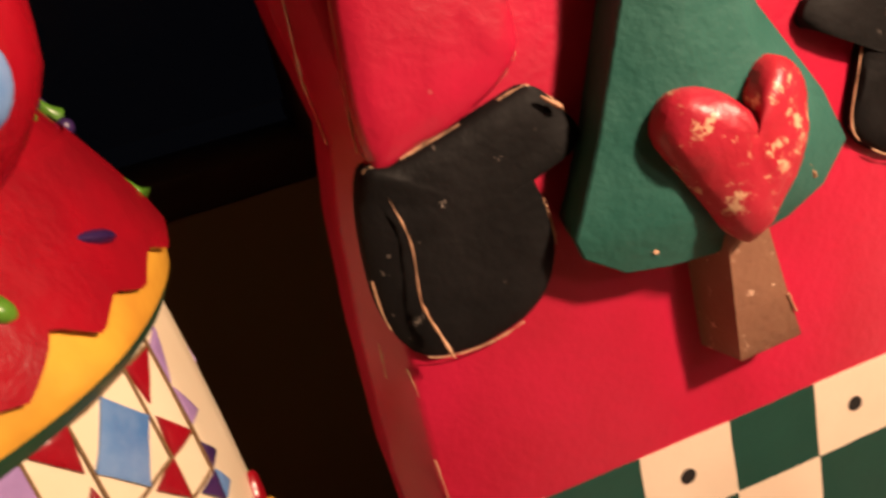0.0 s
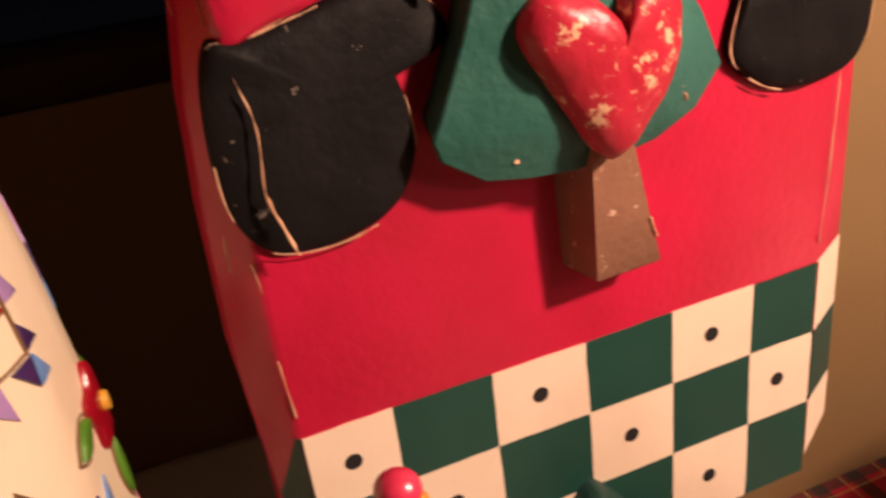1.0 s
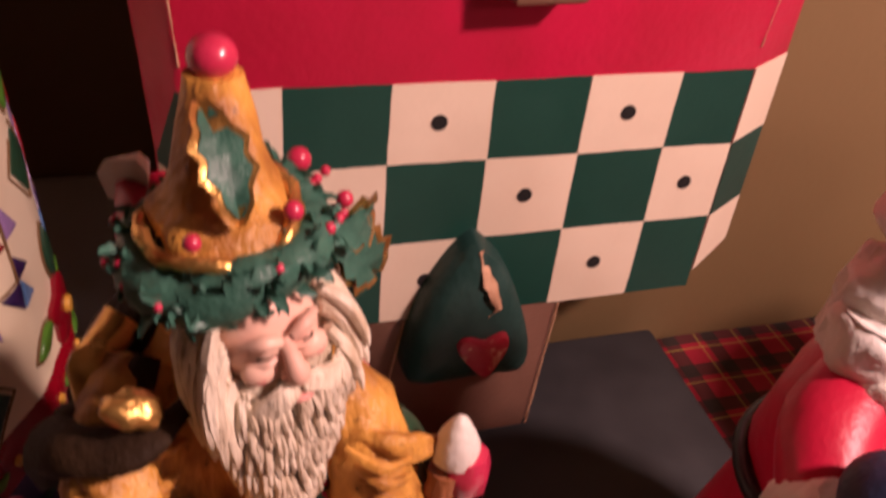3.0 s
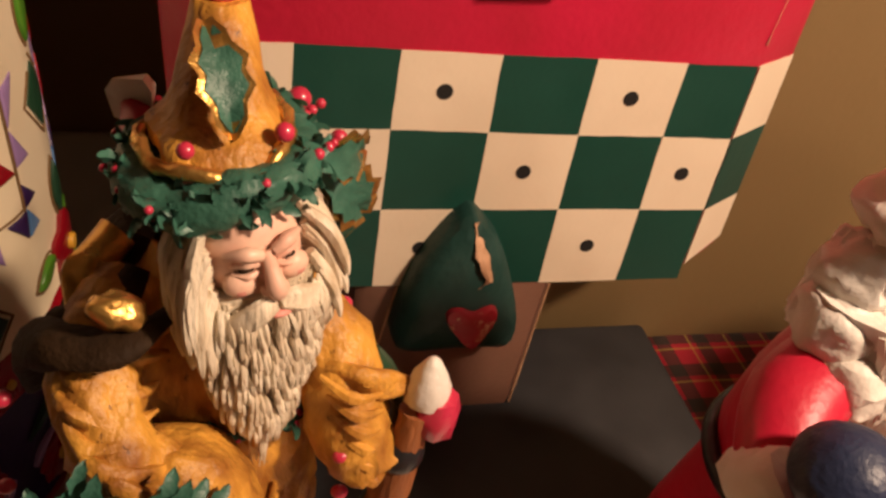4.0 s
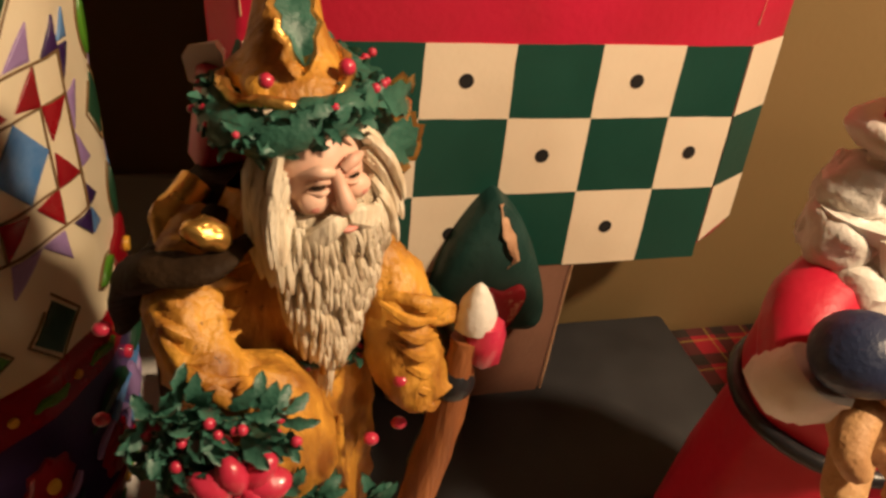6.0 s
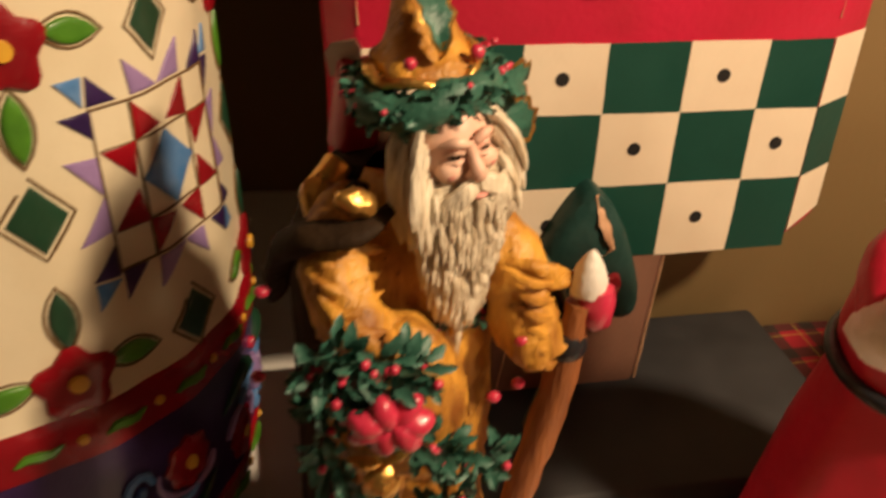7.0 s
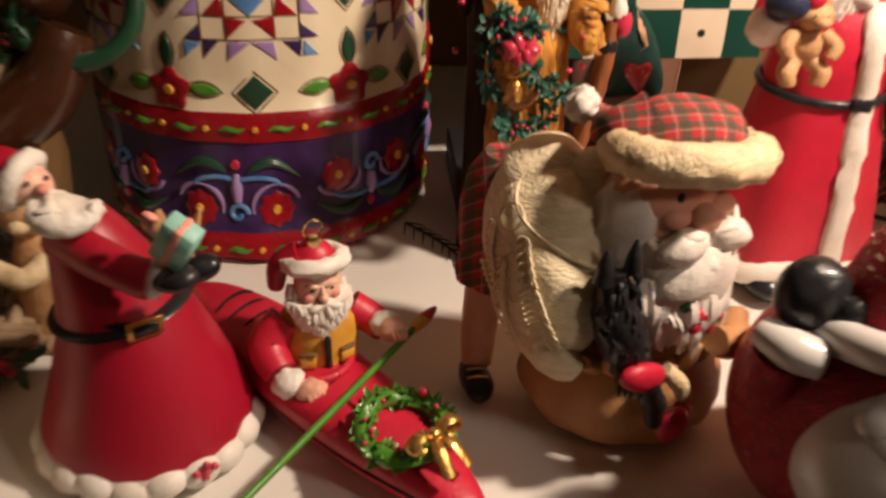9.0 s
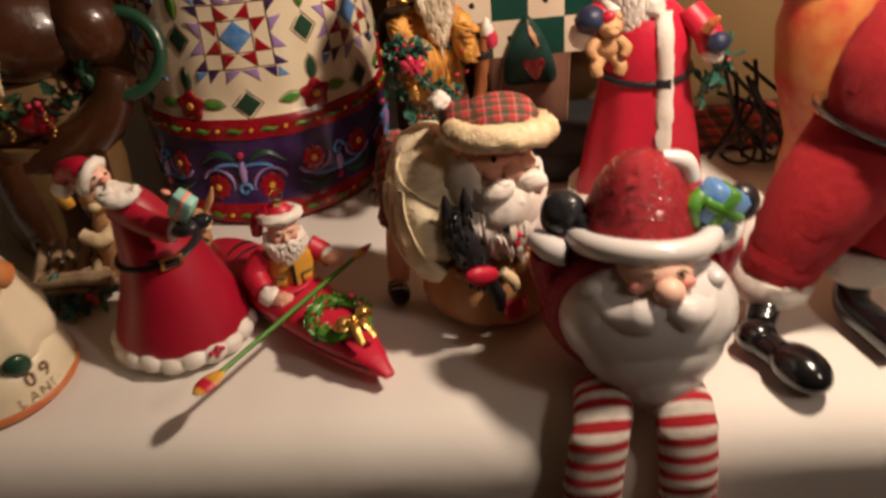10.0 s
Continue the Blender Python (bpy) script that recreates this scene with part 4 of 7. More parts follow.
for j in range(110):
    a, k = 2 * math.pi * (j * 0.618 % 1), 3.7 + 2.6 * ((j * 0.379) % 1)
    nm, kind = (("leaf", 0), ("leaf", 1), ("violet", 2), ("blue", 3), ("leaf", 4), ("violet", 3))[j % 6]
    tw = rnd.uniform(0.7, 1.2)
    if kind == 0:
        # a comma with a round head
        pts = [cape_at(a + 0.022 * tw * q - 0.002 * q * q, k + 0.5 - 0.22 * q + 0.012 * q * q, 0.0005) for q in range(7)]
        sh.tube(pts, [0.0006, 0.0011, 0.0014, 0.0017, 0.0022, 0.0034, 0.0022], nm, seg=10, flat=0.7)
    elif kind == 1:
        pts = [cape_at(a + 0.022 * tw * (q - 2), k + 0.10 * abs(q - 2), 0.0005) for q in range(5)]
        sh.tube(pts, [0.0016, 0.0026, 0.0022, 0.0028, 0.0018], nm, seg=10, flat=0.7)
    elif kind == 2:
        pts = [cape_at(a + 0.030 * tw * (q - 2), k + 0.12 * (2 - q), 0.0002) for q in range(5)]
        sh.tube(pts, [0.0008, 0.0022, 0.0030, 0.0030, 0.0014], nm, seg=10, flat=0.5)
    elif kind == 3:
        for q in range(2):
            p = cape_at(a + 0.05 * q, k - 0.5 * q, 0.0004)
            sh.ell(p, (0.0018, 0.0018, 0.0018), nm, seg=10, rows=8)
    else:
        pts = [cape_at(a + 0.014 * (q - 2), k - 0.15 * (q - 2), 0.0004) for q in range(5)]
        sh.tube(pts, [0.0008, 0.0024, 0.0031, 0.0025, 0.0008], nm, seg=10, flat=0.7)
# sleeve at the side, red with blue and yellow pieces
sh.curve([(-0.062, 0.190, 0.318), (-0.0445, 0.166, 0.294), (-0.0425, 0.159, 0.276), (-0.0470, 0.158, 0.264), (-0.0520, 0.160, 0.256)], [0.018, 0.0195, 0.0185, 0.0120, 0.0010], "fig_red", seg=20)
sh.ell((-0.0310, 0.1440, 0.2745), (0.0050, 0.0030, 0.0062), "blue", (0, 20, 35), seg=16, rows=10)
sh.ell((-0.0390, 0.1415, 0.2650), (0.0056, 0.0030, 0.0072), "fig_yellow", (0, 25, 10), seg=16, rows=10)
sh.ell((-0.0270, 0.1480, 0.2850), (0.0018, 0.0022, 0.0050), "leaf", (0, 10, 0), seg=12, rows=8)
tagged(sh.make("quilted_robe_figurine", base=(EC[0], EC[1], 0)), "large ivory figurine with quilt stars, violet rose band and red cape", "figurine")


def face_parts(sh, c, s, turn, skin="pale", nose=0.17, eyes=True):
    """A small carved face: head, cheeks, nose, brows and eyes, s the head's half width, turned by turn degrees about z."""
    f = lambda x, y, z: Vector(c) + rot((x * s, y * s, z * s), (0, 0, turn))  # noqa: E731
    sh.ell(f(0, 0, 0), (s * 0.92, s * 0.9, s * 1.1), skin, (0, 0, turn), amp=s * 0.02)
    sh.ell(f(0, -0.95, -0.12), (s * nose, s * nose * 1.3, s * nose * 1.1), skin, (0, 0, turn), seg=12, rows=8)
    sh.curve([f(0, -0.82, 0.32), f(0, -0.94, 0.1), f(0, -1.0, -0.1)], [s * 0.08, s * 0.11, s * 0.15], skin, seg=8)
    for sd in (-1, 1):
        sh.ell(f(0.48 * sd, -0.68, -0.16), (s * 0.27, s * 0.2, s * 0.22), "rosy" if skin == "pale" else skin, (0, 0, turn), seg=12, rows=8)
        sh.curve([f(0.15 * sd, -0.86, 0.34), f(0.4 * sd, -0.82, 0.42), f(0.65 * sd, -0.62, 0.3)], [s * 0.07, s * 0.1, s * 0.05], skin, seg=7)
        if eyes:
            sh.ell(f(0.34 * sd, -0.78, 0.16), (s * 0.15, s * 0.06, s * 0.055), "black", (0, 0, turn), seg=10, rows=6)


# ---- ochre robed figurine with a staff ----
def ochre_figurine():
    sh = Shape()
    cx, cy = 0.0225, 0.1155
    T = 27.0
    prof = [(0.0, 0.0225, 0.0190), (0.004, 0.0235, 0.0200), (0.02, 0.0205, 0.0180), (0.05, 0.0190, 0.0170), (0.08, 0.0185, 0.0165), (0.100, 0.0182, 0.0160), (0.116, 0.0175, 0.0155), (0.120, 0.0168, 0.0150), (0.126, 0.0185, 0.0158), (0.136, 0.0190, 0.0150), (0.143, 0.0150, 0.0125), (0.150, 0.0090, 0.0085)]
    fine = []
    for a, b in zip(prof, prof[1:]):
        k = max(1, int((b[0] - a[0]) / 0.0035))
        fine += [tuple(a[q] + (b[q] - a[q]) * s / k for q in range(3)) for s in range(k)]
    sh.turned((cx, cy, 0), fine + [prof[-1]], "gold_robe", seg=88, folds=13, depth=0.07, amp=0.0022, freq=190)
    rg = random.Random(61)
    for k in range(26):
        # carved drapery ridges down the front
        a = -math.pi * rg.uniform(0.12, 0.88)
        z = rg.uniform(0.012, 0.092)
        p = lambda da, z2, o: (cx + (0.0188 + o) * math.cos(a + da), cy + (0.0166 + o) * math.sin(a + da), z2)  # noqa: E731
        sh.curve([p(0, z + 0.016, 0.0002), p(rg.uniform(-0.1, 0.1), z + 0.006, 0.0012), p(rg.uniform(-0.2, 0.2), z - 0.008, 0.0002)], [0.0004, 0.0017, 0.0004], "gold_robe", seg=6)
    # dark cloak behind and over the shoulders
    sh.turned((cx - 0.003, cy + 0.008, 0), [(0.0, 0.024, 0.017), (0.05, 0.0225, 0.017), (0.10, 0.0225, 0.017), (0.128, 0.0235, 0.016), (0.142, 0.0190, 0.0130), (0.150, 0.012, 0.01)], "cloak", seg=48, folds=9, depth=0.05, amp=0.001)
    # sleeves with carved wrinkles
    sl = [(0.0085, 0.1120, 0.1450), (0.0045, 0.1020, 0.1400), (0.0055, 0.0930, 0.1330), (0.0110, 0.0880, 0.1270)]
    sh.curve(sl, [0.0056, 0.0064, 0.0066, 0.0054], "gold_robe", seg=28, amp=0.0020, freq=260)
    for k in range(7):
        # deep folds across the sleeve
        t = k / 6
        c0 = Vector(sl[0]).lerp(Vector(sl[3]), 0.12 + 0.80 * t) + Vector((-0.0045 * math.sin(math.pi * t), -0.002 * math.sin(math.pi * t), 0.001))
        w = 0.0010 * math.sin(k * 1.9)
        sh.curve([c0 + Vector((-0.0062, -0.0030, 0.0030 + w)), c0 + Vector((-0.0030, -0.0070, 0.0014 - w)), c0 + Vector((0.0030, -0.0066, -0.0010 + w)), c0 + Vector((0.0075, -0.0030, -0.0024))], [0.0004, 0.0016, 0.0015, 0.0004], "gold_robe", seg=7, amp=0.0004, freq=600)
    sh.curve([(0.0355, 0.1130, 0.1390), (0.0420, 0.1075, 0.1300), (0.0440, 0.1015, 0.1190), (0.0480, 0.0990, 0.1120)], [0.0058, 0.0072, 0.0074, 0.0056], "gold_robe", seg=20, amp=0.0018, freq=300)
    for k in range(6):
        z = 0.1345 - 0.0040 * k
        sh.curve([(0.0375 + 0.0012 * k, 0.0995 - 0.0006 * k, z), (0.0425 + 0.0010 * k, 0.0960 - 0.0003 * k, z - 0.0020), (0.0480 + 0.0006 * k, 0.0985, z - 0.0040)], [0.0004, 0.0012, 0.0004], "gold_robe", seg=6)
    for k in range(5):
        sh.curve([(0.0390, 0.1035, 0.1330 - 0.001 * k), (0.0450 + 0.0008 * k, 0.1000, 0.1335 - 0.0010 * k), (0.0520 + 0.0010 * k, 0.1015 + 0.0005 * k, 0.1305 - 0.0008 * k)], [0.0012, 0.0017, 0.0010], "gold_robe", seg=8, amp=0.0006)
    sh.curve([(0.0480, 0.1080, 0.1310), (0.0540, 0.1070, 0.1180), (0.0530, 0.1060, 0.0980), (0.0480, 0.1060, 0.0850)], [0.0025, 0.0045, 0.0040, 0.0015], "dkgreen", seg=10, flat=0.4, amp=0.0008)
    sh.ell((0.0535, 0.1000, 0.1140), (0.0042, 0.0042, 0.0048), "black", amp=0.0006)
    # head
    hc = (0.0257, 0.1008, 0.1612)
    T, K = 21.0, 0.88
    g = lambda x, y, z: Vector(hc) + rot((x * K, y * K, z * K), (0, -9, T))  # noqa: E731
    sh.ell(hc, (0.0074, 0.0072, 0.0092), "pale", (0, -9, T), seg=36, rows=24, amp=0.0003)
    # brow ridge, long nose with a flat tip, sunken eyes, cheeks
    sh.curve([g(0, -0.0076, 0.0040), g(0, -0.0088, 0.0012), g(0, -0.0104, -0.0020), g(0, -0.0094, -0.0034)], [0.0011, 0.0011, 0.0016, 0.0010], "pale", seg=12)
    for sd in (-1, 1):
        sh.ell(g(0.0042 * sd, -0.0064, -0.0018), (0.0026, 0.0019, 0.0022), "pale", (0, 0, T), seg=16, rows=10)
        sh.ell(g(0.0046 * sd, -0.0073, -0.0022), (0.0015, 0.0011, 0.0012), "rosy", (0, 0, T), seg=12, rows=8)
        sh.ell(g(0.0013 * sd, -0.0094, -0.0026), (0.0009, 0.0010, 0.0008), "pale", (0, 0, T), seg=10, rows=6)
        sh.curve([g(0.0010 * sd, -0.0086, 0.0040), g(0.0034 * sd, -0.0084, 0.0050), g(0.0062 * sd, -0.0060, 0.0040)], [0.0008, 0.0011, 0.0005], "pale", seg=8)
        sh.curve([g(0.0016 * sd, -0.0080, 0.0020), g(0.0034 * sd, -0.0081, 0.0029), g(0.0054 * sd, -0.0064, 0.0019)], [0.0004, 0.0007, 0.0003], "pale", seg=7)
        sh.ell(g(0.0034 * sd, -0.0075, 0.0014), (0.0012, 0.0006, 0.00045), "cloak", (0, 0, T), seg=12, rows=8)
        sh.curve([g(0.0016 * sd, -0.0078, 0.0006), g(0.0034 * sd, -0.0081, 0.0003), g(0.0054 * sd, -0.0065, 0.0007)], [0.0003, 0.0006, 0.0003], "pale", seg=7)
    rb = random.Random(21)
    bf = lambda x, y, z: g(x - 0.0004, y + 0.0012, z - 0.0050)  # noqa: E731
    sh.mane(bf, 0.0122, 0.0375, 0.0098, 760, 0.00040, 0.0130, "beard", rb, taper=0.55, lean=-0.0040)
    for k in range(260):
        # fine swept strands over the beard, parting from the chin
        u, v = rb.uniform(-1, 1), rb.random() ** 1.2
        w = (1 - 0.93 * v) ** 0.55
        p0 = (u * 0.0124 * w - 0.0040 * v, -0.0086 * math.sqrt(max(0.05, 1 - u * u)) * (1 - 0.35 * v) - 0.0004, -0.0055 - 0.0300 * v)
        kx = u * 0.0022 + rb.uniform(-0.0012, 0.0012)
        sh.curve([g(*p0), g(p0[0] + kx * 0.5, p0[1] - 0.0012, p0[2] - 0.0030), g(p0[0] + kx * 0.7, p0[1] - 0.0013, p0[2] - 0.0062), g(p0[0] + kx * 0.5, p0[1] + 0.0002, p0[2] - 0.0098)], [0.0003, 0.0005, 0.0004, 0.0001], "beard", steps=3, seg=5)
    for k in range(110):
        # a sheaf of hair from the temple down past the cheek
        sd = -1 if k % 5 else 1
        y0, z0 = rb.uniform(-0.0050, 0.0050), rb.uniform(-0.004, 0.0080)
        x0, fl = 0.0083 * sd, rb.uniform(0.6, 1.2)
        sh.curve([g(x0, y0, z0), g(x0 + 0.0034 * sd * fl, y0 - 0.0008, z0 - 0.0052), g(x0 + 0.0048 * sd * fl, y0 - 0.0022, z0 - 0.0110), g(x0 + 0.0052 * sd * fl, y0 - 0.0026, z0 - 0.0150)], [0.0008, 0.0012, 0.0009, 0.0002], "beard", steps=3, seg=6)
    for sd in (-1, 1):
        for k in range(9):
            sh.curve([g(0.0004 * sd, -0.0096 - 0.0001 * k, -0.0042 - 0.0002 * k), g(0.0034 * sd, -0.0100, -0.0046 - 0.0004 * k), g(0.0076 * sd, -0.0076, -0.0078 - 0.0005 * k), g(0.0096 * sd, -0.0060, -0.0084 - 0.0004 * k)], [0.0005, 0.0009, 0.0007, 0.0002], "beard", seg=6)
    sh.ell(g(0, -0.0101, -0.0074), (0.0018, 0.0010, 0.0006), "rosy", (0, 0, T), seg=12, rows=8)
    # thick wreath round the brow
    wc = Vector((0.0222, 0.1082, 0.1702))
    wr = lambda x, y, z: wc + rot((x, y, z), (0, -10, T))  # noqa: E731
    ring = [wr(0.0112 * math.cos(a), 0.0108 * math.sin(a), 0.0008 * math.sin(a * 3)) for a in [2 * math.pi * k / 36 for k in range(37)]]
    sh.tube(ring, 0.0036, "holly", seg=12, amp=0.0014, freq=420)
    sh.garland(ring, 0.0036, 260, "holly", 0.0037, 30, 0.00078, out=lambda p: (p - wc).normalized() * 0.8 + Vector((0, 0, 0.3)), rnd=random.Random(8))
    # tall hat leaning back, a scalloped gold brim that dips in front, a gold edged leaf
    hat = [(0.0000, 0.0096), (0.0020, 0.0096), (0.0034, 0.0080), (0.0055, 0.0067), (0.0080, 0.0057), (0.0110, 0.0049), (0.0138, 0.0042), (0.0160, 0.0035)]
    sh.turned(wc + Vector((0, 0, 0.0028)), [(z, r, r * 0.95, 0.0002, 0.0110 * z / 0.0160) for z, r in hat], "gold_robe", seg=40, folds=5, depth=0.05, amp=0.0008, freq=300)
    sh.ell((wc.x + 0.0002, wc.y + 0.0112, wc.z + 0.0208), (0.0034, 0.0034, 0.0030), "berry", amp=0.0004)
    rim = [wr(0.0099 * math.cos(a), 0.0095 * math.sin(a), 0.0046 - 0.0022 * max(0.0, math.cos(a + 1.35)) ** 3 + 0.0006 * math.sin(5 * a)) for a in [2 * math.pi * k / 48 for k in range(49)]]
    sh.tube(rim, [0.0008 + 0.0004 * abs(math.sin(q * 0.9)) for q in range(49)], "gold", seg=8, amp=0.0004, freq=700)
    for ln, w, nm, o2 in ((0.0160, 0.0082, "gold", 0.0), (0.0140, 0.0060, "holly", 0.0010)):
        sh.leaf(wr(0.0022, 0.0030 - o2, 0.0192 - o2 * 0.6), (0.22, -0.66, -0.72), (0.25, -1, 0.3), ln, w, nm, 4)
    # gold edged leaves falling beside the head
    for p0, d, ln, w in (((0.0335, 0.1060, 0.1720), (0.50, 0.60, -0.30), 0.0190, 0.0090), ((0.0370, 0.1160, 0.1640), (0.55, 0.25, -0.75), 0.0165, 0.0120), ((0.0400, 0.1180, 0.1560), (0.15, 0.30, -0.95), 0.0125, 0.0090)):
        sh.leaf(p0, d, (0.45, -0.85, 0.25), ln, w, "gold", 4)
        sh.leaf(Vector(p0) + Vector((0.0004, -0.0013, 0.0002)), d, (0.45, -0.85, 0.25), ln * 0.86, w * 0.74, "holly", 4)
    for p, r in (((0.0176, 0.0985, 0.1772), 0.0012), ((0.0302, 0.1030, 0.1775), 0.0014), ((0.0357, 0.1340, 0.1655), 0.0021), ((0.0446, 0.1263, 0.1585), 0.0020), ((0.0449, 0.1219, 0.1296), 0.0016), ((0.0410, 0.1225, 0.1650), 0.0014)):
        sh.ell(p, (r, r, r), "berry", seg=14, rows=9)
    # small parcel carried on the back
    sh.block((0.0118, 0.1265, 0.1580), (0.0085, 0.0080, 0.0200), "robe_red", (10, 4, 20))
    sh.rings([[Vector(p) for p in r] for r in ([(0.0065, 0.1290, 0.1640), (0.0125, 0.1255, 0.1640), (0.0125, 0.1290, 0.1640)], [(0.0055, 0.1285, 0.1690), (0.0125, 0.1255, 0.1705), (0.0130, 0.1290, 0.1700)], [(0.0068, 0.1282, 0.1712), (0.0112, 0.1262, 0.1722), (0.0118, 0.1285, 0.1720)])], "white")
    sh.curve([(0.0070, 0.1180, 0.1500), (0.0025, 0.1130, 0.1460), (0.0010, 0.1060, 0.1425)], [0.0030, 0.0036, 0.0016], "gold", seg=10, amp=0.0014)
    sh.ell((0.0083, 0.0965, 0.1525), (0.0042, 0.0030, 0.0026), "gold", (0, 30, 20), amp=0.0009, freq=500)
    sh.curve([(0.0100, 0.1090, 0.1500), (0.0060, 0.1040, 0.1450), (-0.0020, 0.1070, 0.1400), (-0.0040, 0.1140, 0.1300)], [0.0020, 0.0034, 0.0034, 0.0020], "cloak", seg=8, flat=0.5, amp=0.001)
    sh.curve([(0.0150, 0.0985, 0.1500), (0.0080, 0.0935, 0.1478), (0.0000, 0.0975, 0.1455), (-0.0050, 0.1060, 0.1380), (-0.0065, 0.1120, 0.1240)], [0.0016, 0.0030, 0.0040, 0.0044, 0.0030], "cloak", seg=12, flat=0.6, amp=0.0010)
    # belt, holly boughs down the front, blossom and gold bow
    belt = [(cx + 0.0180 * math.cos(a), cy + 0.0160 * math.sin(a), 0.1205 + 0.0006 * math.sin(3 * a)) for a in [math.pi * 0.98 + math.pi * 1.05 * k / 20 for k in range(21)]]
    sh.tube(belt, 0.0011, "dkgreen", seg=6)
    sh.garland(belt[8:16], 0.0010, 14, "holly", 0.0036, 5, 0.0008, rnd=rg)
    sh.block((0.0290, 0.0994, 0.1205), (0.0042, 0.0014, 0.0026), "gold", (0, 0, 22))
    for line, n, nb in (([(-0.0025, 0.0800, 0.1290), (0.0030, 0.0775, 0.1325), (0.0110, 0.0765, 0.1315), (0.0190, 0.0800, 0.1260)], 76, 14), ([(0.0000, 0.0790, 0.1270), (0.0080, 0.0765, 0.1200), (0.0190, 0.0800, 0.1090), (0.0270, 0.0835, 0.1010), (0.0360, 0.0860, 0.0960)], 96, 9), ([(-0.0005, 0.0820, 0.1240), (0.0010, 0.0830, 0.1080), (0.0035, 0.0830, 0.0920), (0.0100, 0.0830, 0.0840), (0.0200, 0.0830, 0.0830), (0.0290, 0.0850, 0.0900)], 100, 9)):
        sh.garland(line, 0.0036, n, "holly", 0.0056, nb, 0.0009, out=(0, -1, 0.25), rnd=rg)
    # robe gathered under the garland, so that it rests on the body
    sh.ell((0.0150, 0.0935, 0.1090), (0.0140, 0.0130, 0.0220), "gold_robe", (14, 0, 0), seg=30, rows=18, amp=0.0020, freq=200)
    for k in range(7):
        a = 2 * math.pi * k / 7
        sh.ell((0.0112 + 0.0044 * math.cos(a), 0.0722 + 0.0006 * math.sin(2 * a), 0.1215 + 0.0030 * math.sin(a)), (0.0038, 0.0026, 0.0027), "berry", (0, math.degrees(-a), 0), seg=14, rows=8, amp=0.0008, freq=400)
    for d in ((-0.006, 0, 0.002), (0.005, -0.001, 0.003), (-0.003, -0.001, -0.008), (0.002, 0, -0.010), (0.000, 0, -0.006)):
        sh.curve([(0.0105, 0.0775, 0.1080), (0.0105 + d[0] * 0.6, 0.0750, 0.1080 + d[2] * 0.6 + 0.001), (0.0105 + d[0], 0.0770, 0.1080 + d[2])], [0.0010, 0.0024, 0.0010], "gold", seg=7, flat=0.35)
    for p in ((0.0440, 0.1000, 0.1282), (0.0418, 0.0955, 0.1189), (0.0370, 0.0960, 0.1040), (-0.0095, 0.1000, 0.1325), (-0.0115, 0.1000, 0.1120), (0.0430, 0.0985, 0.1050)):
        sh.ell(p, (0.0016, 0.0014, 0.0013), "berry", seg=12, rows=8)
    # staff with a candle tip
    sh.curve([(0.0330, 0.0950, 0.001), (0.0400, 0.0975, 0.040), (0.0470, 0.0985, 0.075), (0.0520, 0.0992, 0.100), (0.0550, 0.1000, 0.1240)], [0.0034, 0.0034, 0.0036, 0.0038, 0.0028], "staff", seg=16, amp=0.0009, freq=420)
    sh.turned((0.0588, 0.1000, 0.1180), [(0.0, 0.0026, 0.0026), (0.0015, 0.0040, 0.0038), (0.006, 0.0043, 0.0040), (0.0095, 0.0034, 0.0032)], "berry", seg=7)
    sh.turned((0.0565, 0.1005, 0.1262), [(0.0, 0.0038, 0.0034), (0.003, 0.0041, 0.0037), (0.0065, 0.0030, 0.0027), (0.0092, 0.0014, 0.0013), (0.0102, 0.0004, 0.0004)], "white", seg=12, amp=0.0006, freq=400)
    tagged(sh.make("robed_figurine", base=(cx, cy, 0)), "carved bearded figurine in ochre robe with holly garlands and staff", "figurine")


ochre_figurine()


